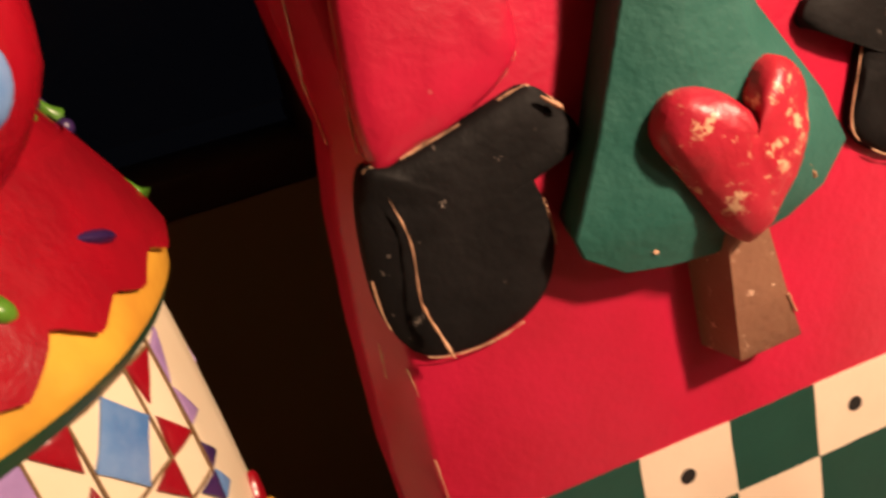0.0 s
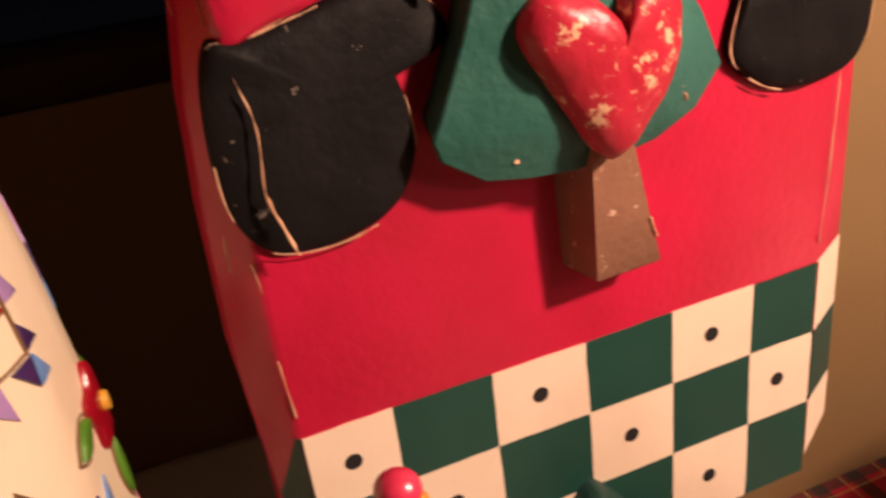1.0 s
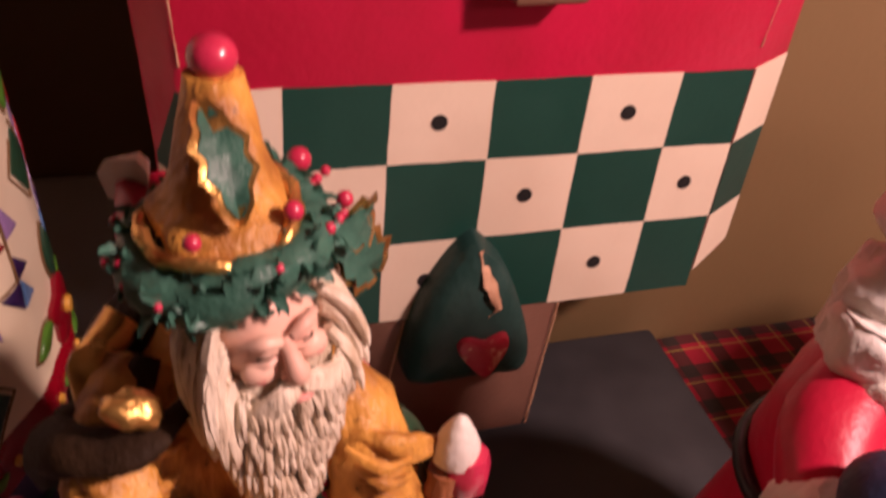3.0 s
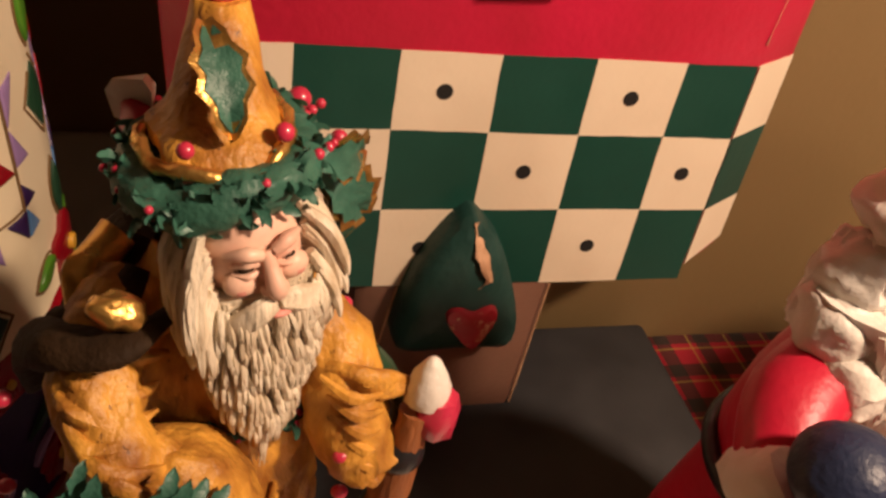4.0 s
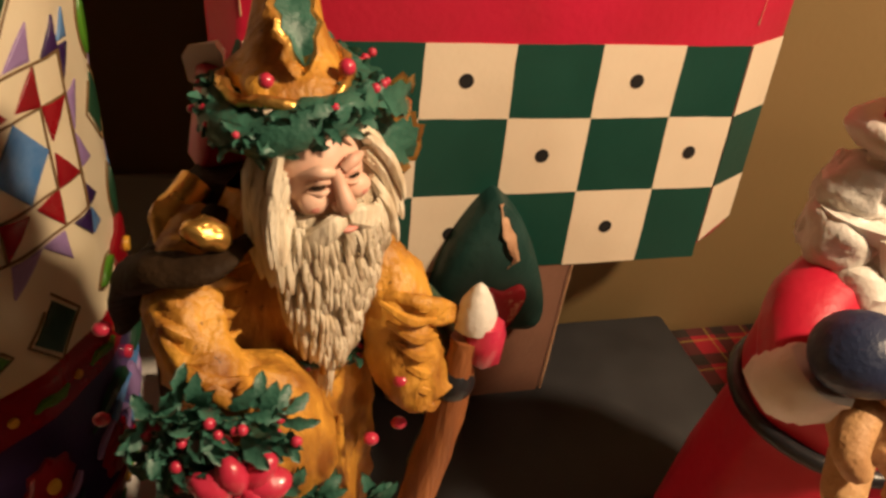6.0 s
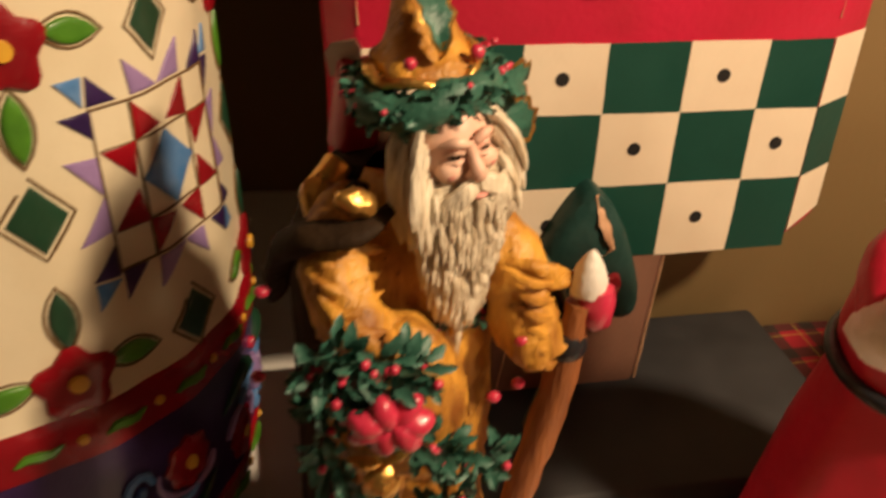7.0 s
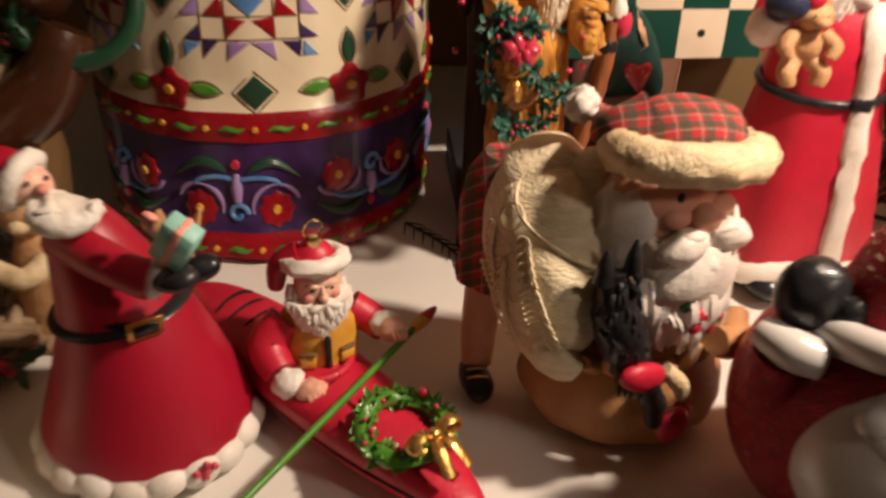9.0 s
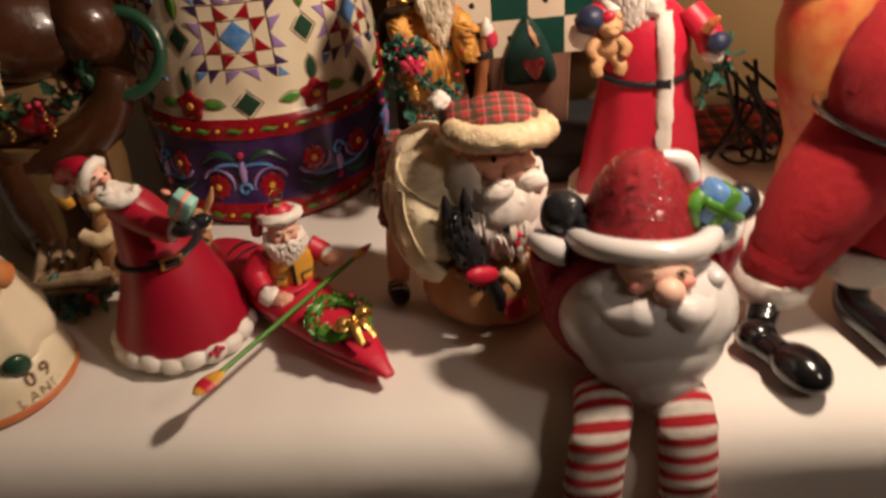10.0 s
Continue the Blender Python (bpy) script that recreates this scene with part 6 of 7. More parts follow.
    sh.ell(g(0.003, -0.0180, 0.0005), (0.0058, 0.0058, 0.0048), "skin", (0, 0, T), seg=16, rows=10)
    for sd in (-1, 1):
        sh.ell(g(0.003 + 0.0095 * sd, -0.0145, 0.0010), (0.0060, 0.0046, 0.0040), "skin", (0, 0, T), seg=14, rows=10)
        sh.ell(g(0.003 + 0.0085 * sd, -0.0148, 0.0080), (0.0014, 0.0010, 0.0019), "black", (0, 0, T), seg=10, rows=8)
        sh.curve([g(0.003 + 0.005 * sd, -0.0160, 0.0118), g(0.003 + 0.009 * sd, -0.0160, 0.0134), g(0.003 + 0.013 * sd, -0.0130, 0.0120)], [0.0006, 0.0014, 0.0006], "white", seg=7)
    rb = random.Random(41)
    sh.mane(lambda x, y, z: g(x + 0.003, y - 0.002, z - 0.006), 0.0255, 0.050, 0.0185, 150, 0.0021, 0.016, "white", rb, taper=0.35)
    for sd in (-1, 1):
        for k in range(9):
            o = 0.0011 * k
            sh.curve([g(0.003 + 0.0018 * sd, -0.0215, -0.0040 - o * 0.4), g(0.003 + 0.0085 * sd, -0.0225 + o * 0.2, -0.0030 - o), g(0.003 + 0.0165 * sd, -0.0170, -0.0080 - o), g(0.003 + 0.0205 * sd, -0.0120, -0.0030 - o * 0.7)], [0.0013, 0.0026, 0.0022, 0.0006], "white", seg=8)
    sh.ell(g(0.003, -0.0205, -0.0165), (0.0075, 0.0056, 0.0072), "white", (0, 0, T), amp=0.0012, freq=240)
    sh.locks([g(-0.020, -0.012, -0.018), g(-0.008, -0.021, -0.022), g(0.004, -0.023, -0.024), g(0.016, -0.020, -0.022), g(0.026, -0.010, -0.018)], [g(-0.018, -0.016, -0.044), g(-0.006, -0.024, -0.050), g(0.004, -0.025, -0.052), g(0.014, -0.023, -0.050), g(0.024, -0.012, -0.046)], 0.0028, "white", 20, rb, sag=(0, -0.002, 0), wave=0.002)
    sh.ell(g(-0.0165, -0.0010, -0.0050), (0.0095, 0.0135, 0.0170), "white", (0, 12, T), amp=0.0026, freq=230)
    sh.ell(g(0.0030, -0.0165, -0.0230), (0.0190, 0.0110, 0.0180), "white", (0, 0, T), amp=0.0024, freq=210)
    for sd in (-1, 1):
        sh.ell(g(0.003 + 0.0095 * sd, -0.0205, -0.0070), (0.0095, 0.0056, 0.0058), "white", (0, 14 * sd, T), amp=0.0010, freq=260)
    # fur brim, tartan cap hanging to one side with a bobble
    brim = [g(0.004 + 0.0240 * math.cos(a), 0.0205 * math.sin(a) - 0.004, 0.0180 - 0.0035 * math.sin(a) - 0.0035 * math.cos(a)) for a in [2 * math.pi * k / 48 for k in range(49)]]
    sh.tube(brim, 0.0068, "fur", seg=16, amp=0.0022, freq=420)
    sh.turned(g(0.004, 0.002, 0.017), [(0.0, 0.0220, 0.018), (0.007, 0.0218, 0.0170, 0.002), (0.0130, 0.0165, 0.014, 0.003), (0.0160, 0.008, 0.007, 0.002)], "plaid_hat", seg=30, amp=0.0012)
    sh.curve([g(-0.004, 0.006, 0.026), g(-0.014, 0.011, 0.022), Vector((0.0330, 0.0185, 0.1150)), Vector((0.0285, 0.0205, 0.1175))], [0.0100, 0.0078, 0.0052, 0.0034], "plaid_hat", seg=16, amp=0.001)
    sh.ell((0.0245, 0.0205, 0.1200), (0.0060, 0.0060, 0.0060), "white", amp=0.0018, freq=380)
    # red scarf ends and the small black terrier in his arm
    sh.ell(g(0.004, -0.0245, -0.0340), (0.0062, 0.0036, 0.0052), "coat_red", (0, 0, T), amp=0.0009)
    for k in range(5):
        a = 2 * math.pi * k / 5
        sh.ell(g(0.004 + 0.0050 * math.cos(a), -0.0262, -0.0350 + 0.0040 * math.sin(a)), (0.0032, 0.0022, 0.0030), "coat_red", (0, 0, T), seg=10, rows=8)
    sh.ell(g(-0.004, -0.0240, -0.0280), (0.0036, 0.003, 0.0034), "dkgreen", amp=0.0005)
    gd = lambda x, y, z: g(x - 0.0100, y + 0.0030, z - 0.004)  # noqa: E731
    dog = [gd(-0.0205, -0.0190, -0.0080), gd(-0.0200, -0.0225, -0.0220), gd(-0.0150, -0.0235, -0.0360), gd(-0.0105, -0.0235, -0.0480)]
    sh.curve(dog, [0.0045, 0.0082, 0.0084, 0.0062], "black", seg=16, amp=0.0022, freq=330)
    for p, r in ((gd(-0.0250, -0.0200, -0.0020), 0.0022), (gd(-0.0150, -0.0215, 0.0000), 0.0020)):
        sh.curve([p + Vector((0, 0, -0.008)), p + Vector((0, 0, -0.002)), p + Vector((0, 0, 0.004))], [r * 1.8, r * 1.3, 0.0003], "black", seg=8)
    rd = random.Random(6)
    for k in range(90):
        t = rd.random()
        p = dog[min(int(t * 3), 2)].lerp(dog[min(int(t * 3) + 1, 3)], t * 3 % 1)
        d = rot((rd.uniform(-1, 1), -rd.uniform(0.2, 1), rd.uniform(-0.6, 0.4)), (0, 0, T)).normalized()
        sh.curve([p + d * 0.0070, p + d * 0.0086 + Vector((0, 0, -0.002)), p + d * 0.0084 + Vector((0, 0, -0.0052))], [0.0009, 0.0009, 0.0002], "black", steps=2, seg=5)
    sh.ell(gd(-0.0135, -0.0325, -0.0435), (0.0100, 0.0040, 0.0052), "coat_red", (0, 15, T), amp=0.0007)
    sh.curve([gd(-0.008, -0.0300, -0.0500), gd(-0.004, -0.0310, -0.0600), gd(-0.002, -0.0300, -0.0700)], [0.0046, 0.0040, 0.0032], "black", seg=10, amp=0.0012)
    sh.curve([gd(0.000, -0.0290, -0.0480), gd(0.005, -0.0320, -0.0540), gd(0.006, -0.0330, -0.0600)], [0.0028, 0.0034, 0.0020], "fur", seg=9, amp=0.0008)
    sh.ell(gd(0.0045, -0.0330, -0.0720), (0.0068, 0.0040, 0.0068), "coat_red", (0, 0, T), amp=0.0010)
    sh.ell(gd(0.0100, -0.0315, -0.0730), (0.0040, 0.0030, 0.0062), "coat_red", (0, 20, T), amp=0.0008)
    sh.curve([g(0.010, -0.028, -0.046), g(0.020, -0.026, -0.050), g(0.028, -0.018, -0.047)], [0.0052, 0.0064, 0.0058], "burlap", seg=10, amp=0.001)
    tagged(sh.make("sack_figurine", base=c), "bearded figurine in tartan cap with cream sack and black terrier", "figurine")


sack_figurine()


# ---- tall red-robed figurine with a teddy ----
def robed_figurine():
    sh = Shape()
    c = (0.1525, 0.0990, 0)
    T = -6.0
    f = lambda x, y, z: Vector(c) + rot((x, y, z), (0, 0, T))  # noqa: E731
    for sd in (-1, 1):
        sh.ell(f(0.014 * sd, -0.020, 0.008), (0.012, 0.020, 0.008), "black", (0, 0, T))
    sh.turned(c, [(0.008, 0.0410, 0.031), (0.02, 0.0415, 0.031), (0.045, 0.0370, 0.030), (0.07, 0.0320, 0.028), (0.09, 0.0280, 0.0245), (0.098, 0.0265, 0.023), (0.105, 0.0275, 0.0235), (0.125, 0.0265, 0.022), (0.14, 0.0215, 0.018), (0.152, 0.012, 0.012)], "coat_red", seg=52, folds=8, depth=0.035, amp=0.0008)
    hem = [f(0.0412 * math.cos(a), 0.0310 * math.sin(a), 0.013 + 0.002 * math.sin(3 * a)) for a in [2 * math.pi * k / 48 for k in range(49)]]
    sh.tube(hem, 0.0062, "white", seg=12, amp=0.0014, freq=350)
    sh.curve([f(0.010, -0.0320, 0.016), f(0.010, -0.0300, 0.05), f(0.0095, -0.0275, 0.075), f(0.009, -0.0232, 0.098), f(0.0085, -0.0225, 0.125), f(0.007, -0.0150, 0.146)], 0.0050, "white", seg=14, amp=0.0018, freq=420, flat=0.6)
    belt = [f(0.0275 * math.cos(a), 0.0240 * math.sin(a), 0.0975 + 0.002 * math.sin(a)) for a in [2 * math.pi * k / 44 for k in range(45)]]
    sh.tube(belt, 0.0021, "black", seg=8)
    sh.block(f(0.008, -0.0262, 0.0965), (0.0085, 0.002, 0.0060), "black", (0, 0, T))
    # arms, mittens, teddy
    sh.curve([f(-0.015, -0.004, 0.150), f(-0.031, -0.014, 0.144), f(-0.036, -0.024, 0.136)], [0.0075, 0.0088, 0.0085], "coat_red", seg=14)
    sh.curve([f(-0.039, -0.024, 0.132), f(-0.041, -0.031, 0.138), f(-0.039, -0.033, 0.144)], [0.0072, 0.0076, 0.0068], "white", seg=12, amp=0.0014, freq=350)
    sh.ell(f(-0.036, -0.036, 0.1520), (0.0090, 0.0082, 0.0088), "navy", (0, -30, T), amp=0.0010)
    sh.ell(f(-0.027, -0.039, 0.1540), (0.0036, 0.0034, 0.0052), "coat_red", (0, 30, T))
    sh.curve([f(0.023, -0.003, 0.142), f(0.033, -0.012, 0.128), f(0.035, -0.020, 0.116)], [0.0095, 0.0090, 0.0075], "coat_red", seg=14)
    sh.ell(f(0.036, -0.022, 0.115), (0.0062, 0.0060, 0.0066), "white", amp=0.0012)
    sh.ell(f(0.037, -0.026, 0.126), (0.0066, 0.0064, 0.0080), "navy", (0, 20, T), amp=0.0008)
    tb = f(-0.027, -0.036, 0.132)
    sh.ell(tb, (0.0085, 0.0070, 0.0105), "bear", amp=0.0012, freq=400)
    sh.ell(tb + Vector((0.001, -0.001, 0.0145)), (0.0078, 0.0070, 0.0070), "bear", amp=0.0010, freq=400)
    sh.ell(tb + Vector((0.002, -0.0075, 0.0130)), (0.0032, 0.0030, 0.0026), "bear")
    for sd in (-1, 1):
        sh.ell(tb + Vector((0.0062 * sd, 0.001, 0.0205)), (0.0026, 0.0018, 0.0026), "bear", seg=10, rows=8)
        sh.ell(tb + Vector((0.0026 * sd + 0.001, -0.0072, 0.0160)), (0.0007, 0.0006, 0.0007), "black", seg=8, rows=6)
        sh.curve([tb + Vector((0.006 * sd, -0.002, 0.006)), tb + Vector((0.010 * sd, -0.006, 0.001)), tb + Vector((0.008 * sd, -0.008, -0.004))], [0.0034, 0.0034, 0.0026], "bear", seg=9)
        sh.curve([tb + Vector((0.004 * sd, -0.002, -0.007)), tb + Vector((0.007 * sd, -0.006, -0.012)), tb + Vector((0.006 * sd, -0.007, -0.018))], [0.0042, 0.0040, 0.0032], "bear", seg=9)
    # head, flowing beard, hat
    hc = f(-0.011, -0.005, 0.171)
    face_parts(sh, hc, 0.0105, T, skin="skin")
    g = lambda x, y, z: hc + rot((x, y, z), (0, 0, T))  # noqa: E731
    rb = random.Random(51)
    sh.ell(g(0, -0.003, -0.018), (0.0165, 0.0115, 0.019), "white", (4, 0, T), amp=0.0014)
    sh.mane(lambda x, y, z: g(x, y - 0.001, z - 0.005), 0.0205, 0.044, 0.0150, 200, 0.0016, 0.018, "white", rb, taper=0.5, lean=0.003)
    for dy, cnt in ((-0.004, 10),):
        sh.locks([g(-0.0120, dy + 0.009, 0.004), g(-0.008, dy, -0.0055), g(0, dy - 0.001, -0.0075), g(0.008, dy, -0.0055), g(0.0120, dy + 0.009, 0.004)], [g(-0.0200, dy + 0.003, -0.020), g(-0.0110, dy - 0.004, -0.036), g(0.002, dy - 0.006, -0.042), g(0.0120, dy - 0.004, -0.036), g(0.0200, dy + 0.003, -0.020)], 0.0024, "white", cnt, rb, sag=(0, -0.003, 0), wave=0.0018)
    for sd in (-1, 1):
        sh.curve([g(0.0008 * sd, -0.0118, -0.0040), g(0.0055 * sd, -0.0125, -0.0055), g(0.0110 * sd, -0.0095, -0.0100)], [0.0012, 0.0022, 0.0006], "white", seg=8)
        for q, r in (((0.0135, 0.001, -0.002), 0.0080), ((0.0150, -0.002, -0.012), 0.0085), ((0.0115, -0.006, -0.022), 0.0090)):
            sh.ell(g(q[0] * sd, q[1], q[2]), (r * 0.8, r, r * 1.1), "white", (0, 0, T), amp=0.0026, freq=230)
        sh.locks([g(0.0110 * sd, 0.000, 0.008), g(0.0125 * sd, 0.006, 0.004)], [g(0.0180 * sd, -0.002, -0.020), g(0.0200 * sd, 0.006, -0.018)], 0.0026, "white", 7, rb, sag=(0.001 * sd, -0.001, 0))
    ring = [g(0.0120 * math.cos(a), 0.0020 + 0.0112 * math.sin(a), 0.0120 - 0.001 * math.sin(a)) for a in [2 * math.pi * k / 30 for k in range(31)]]
    sh.tube(ring, 0.0042, "white", seg=12, amp=0.0014, freq=420)
    sh.turned(g(0, 0, 0.010), [(0.0, 0.0118, 0.0112), (0.010, 0.0112, 0.0108), (0.020, 0.0086, 0.0086), (0.028, 0.0045, 0.005, -0.003), (0.031, 0.0020, 0.002, -0.004)], "coat_red", seg=28)
    # holly bough behind and a small red bird
    sh.garland([f(0.034, -0.004, 0.080), f(0.044, -0.002, 0.095), f(0.046, 0.0, 0.108)], 0.005, 26, "holly", 0.0130, 3, 0.0014, out=(0.6, -0.7, 0.2), rnd=random.Random(19))
    sh.curve([f(0.030, -0.024, 0.134), f(0.033, -0.026, 0.141), f(0.036, -0.028, 0.146)], [0.0034, 0.0036, 0.0010], "orange", seg=10)
    sh.v = [Vector((p.x, p.y, p.z if p.z < 0.1 else 0.1 + (p.z - 0.1) * 0.80)) for p in sh.v]
    tagged(sh.make("red_robed_figurine", base=c), "bright red robed figurine with long white beard holding teddy", "figurine")


robed_figurine()


# ---- round sitting figurine with striped legs ----
def round_figurine():
    sh = Shape()
    c = Vector((0.1125, -0.0580, 0.0450))
    sh.ell(c + Vector((0, 0.004, 0)), (0.0468, 0.0440, 0.0465), "glitter", seg=48, rows=30)
    # beard: a smooth heart-shaped bowl over the front, drawn to a blunt tip
    sh.ell(c + Vector((0.003, -0.0205, 0.0030)), (0.0425, 0.0310, 0.0330), "ceramic", seg=48, rows=30)
    sh.ell(c + Vector((0.004, -0.0240, -0.0100)), (0.0355, 0.0285, 0.0270), "ceramic", seg=44, rows=26)
    sh.ell(c + Vector((0.006, -0.0290, -0.0220)), (0.0235, 0.0240, 0.0225), "ceramic", seg=40, rows=24)
    sh.ell(c + Vector((0.007, -0.0320, -0.0315)), (0.0125, 0.0180, 0.0165), "ceramic", seg=32, rows=20)
    cf = c + Vector((-0.003, 0.0095, 0.0105))
    sh.ell(cf + Vector((0.006, -0.0380, 0.0250)), (0.0175, 0.0160, 0.0120), "pale", seg=32, rows=20)
    sh.ell(cf + Vector((0.008, -0.0550, 0.0210)), (0.0072, 0.0066, 0.0068), "pale", seg=24, rows=16)
    for sd in (-1, 1):
        sh.curve([cf + Vector((0.007 + 0.0010 * sd, -0.0520, 0.0150)), cf + Vector((0.007 + 0.0095 * sd, -0.0535, 0.0085)), cf + Vector((0.006 + 0.0200 * sd, -0.0475, 0.0060)), cf + Vector((0.005 + 0.0275 * sd, -0.0400, 0.0125))], [0.0050, 0.0092, 0.0070, 0.0030], "ceramic", seg=20)
        sh.ell(cf + Vector((0.005 + 0.0280 * sd, -0.0400, 0.0155)), (0.0050, 0.0046, 0.0044), "ceramic", seg=18, rows=12)
        sh.ell(cf + Vector((0.006 + 0.0105 * sd, -0.0490, 0.0215)), (0.0050, 0.0035, 0.0036), "rosy", seg=16, rows=10)
        sh.curve([cf + Vector((0.007 + 0.0070 * sd - 0.0024, -0.0520, 0.0285)), cf + Vector((0.007 + 0.0070 * sd, -0.0525, 0.0304)), cf + Vector((0.007 + 0.0070 * sd + 0.0024, -0.0515, 0.0285))], 0.0006, "seam", seg=6)
        sh.ell(cf + Vector((0.007 + 0.0070 * sd, -0.0518, 0.0275)), (0.0010, 0.0007, 0.0012), "black", seg=10, rows=8)
    brim = [c + Vector((0.002 + 0.0310 * math.cos(a), 0.0300 * math.sin(a) - 0.006, 0.0385 + 0.0012 * math.sin(2 * a) - 0.0075 * math.sin(a))) for a in [2 * math.pi * k / 48 for k in range(49)]]
    sh.tube(brim, 0.0058, "ceramic", seg=14)
    hatp = [(0.0, 0.0285, 0.027), (0.010, 0.0268, 0.0255), (0.022, 0.0225, 0.0215), (0.033, 0.0160, 0.0155), (0.040, 0.0085, 0.0085), (0.0425, 0.0030, 0.003)]
    ho = c + Vector((0.001, -0.003, 0.037))
    sh.turned(ho, hatp, "glitter", seg=48, amp=0.0008, freq=300)
    rt = random.Random(77)
    for k in range(190):
        # short strands of tinsel wound round the hat
        z, a = rt.uniform(0.003, 0.040), rt.uniform(0, 2 * math.pi)
        i = next(q for q in range(len(hatp) - 1) if z <= hatp[q + 1][0])
        t = (z - hatp[i][0]) / (hatp[i + 1][0] - hatp[i][0])
        r = hatp[i][1] + (hatp[i + 1][1] - hatp[i][1]) * t + 0.0004
        w = rt.uniform(0.0008, 0.0022) / r
        sh.tube([ho + Vector((r * math.cos(a + w * q), r * 0.955 * math.sin(a + w * q), z + rt.uniform(-0.0003, 0.0003))) for q in (-1, 0, 1)], 0.00022, "tinsel", seg=5)
    sh.curve([c + Vector((0.010, 0.000, 0.074)), c + Vector((0.021, 0.001, 0.070)), c + Vector((0.025, 0.000, 0.061))], [0.0030, 0.0052, 0.0046], "ceramic", seg=12)
    # raised arms: cuff, black mitten; a blue and green parcel on the other side
    for sd in (-1, 1):
        sh.curve([c + Vector((0.037 * sd, 0.002, 0.008)), c + Vector((0.0415 * sd, -0.002, 0.022)), c + Vector((0.0420 * sd, -0.004, 0.031))], [0.0110, 0.0096, 0.0085], "robe_red" if sd > 0 else "glitter", seg=16)
        sh.curve([c + Vector((0.0340 * sd, -0.012, 0.0335)), c + Vector((0.0420 * sd, -0.008, 0.0350)), c + Vector((0.0480 * sd, 0.000, 0.0365))], [0.0060, 0.0064, 0.0050], "ceramic", seg=14)
    sh.ell(c + Vector((-0.0340, 0.002, 0.0470)), (0.0115, 0.0095, 0.0115), "black", seg=20, rows=14, amp=0.0010)
    sh.ell(c + Vector((-0.0250, -0.006, 0.0450)), (0.0060, 0.0055, 0.0060), "black", seg=14, rows=10)
    sh.ell(c + Vector((0.0500, 0.002, 0.0450)), (0.0090, 0.0080, 0.0100), "black", seg=16, rows=12)
    sh.block(c + Vector((0.0350, -0.010, 0.0520)), (0.0230, 0.0130, 0.0200), "blue", (0, 35, 10), 0.002)
    sh.block(c + Vector((0.0350, -0.0105, 0.0520)), (0.0070, 0.0140, 0.0210), "leaf", (0, 35, 10), 0.001)
    sh.block(c + Vector((0.0350, -0.0105, 0.0520)), (0.0240, 0.0140, 0.0055), "leaf", (0, 35, 10), 0.001)
    sh.curve([c + Vector((0.027, -0.012, 0.060)), c + Vector((0.022, -0.014, 0.055)), c + Vector((0.023, -0.016, 0.046))], [0.003, 0.005, 0.003], "leaf", seg=10)
    # striped stuffed legs that hang over the table's edge
    for sd, x0, x1 in ((-1, -0.020, -0.030), (1, 0.014, 0.016)):
        line = [c + Vector((x0, -0.030, -0.034)), c + Vector((x0 + (x1 - x0) * 0.3, -0.050, -0.032)), c + Vector((x0 + (x1 - x0) * 0.6, -0.0580, -0.040)), c + Vector((x1, -0.0640, -0.065)), c + Vector((x1, -0.0650, -0.105)), c + Vector((x1 + 0.003, -0.0660, -0.175))]
        n = 120
        rings = []
        d0 = [(line[k + 1] - line[k]).length for k in range(5)]
        tot = sum(d0)
        for k in range(n + 1):
            dist = tot * k / n
            i = 0
            while i < 4 and dist > d0[i]:
                dist -= d0[i]
                i += 1
            p = line[i].lerp(line[i + 1], min(1, dist / d0[i]))
            d = (line[min(i + 1, 5)] - line[i]).normalized()
            if dist / d0[i] > 0.5 and i < 4:
                d = d.lerp((line[i + 2] - line[i + 1]).normalized(), dist / d0[i] - 0.5).normalized()
            elif i > 0 and dist / d0[i] < 0.5:
                d = d.lerp((line[i] - line[i - 1]).normalized(), 0.5 - dist / d0[i]).normalized()
            a = Vector((1, 0, 0))
            b = d.cross(a).normalized()
            rings.append([p + (0.0130 * math.cos(w) * a + 0.0085 * math.sin(w) * b) * (1 + 0.10 * math.cos(2 * w) + 0.07 * noise.noise((k * 0.25, w, sd))) for w in [2 * math.pi * q / 18 for q in range(18)]])
        sh.rings(rings, lambda i: "felt_red" if i % 6 < 3 else "felt_white")
        foot = line[-1]
        sh.ell(foot + Vector((0, -0.010, -0.008)), (0.014, 0.024, 0.011), "boot")
    tagged(sh.make("round_sitting_figurine", base=(c[0], c[1], 0)), "round grey-bearded figurine, red glitter hat, striped legs over table edge", "figurine")


round_figurine()


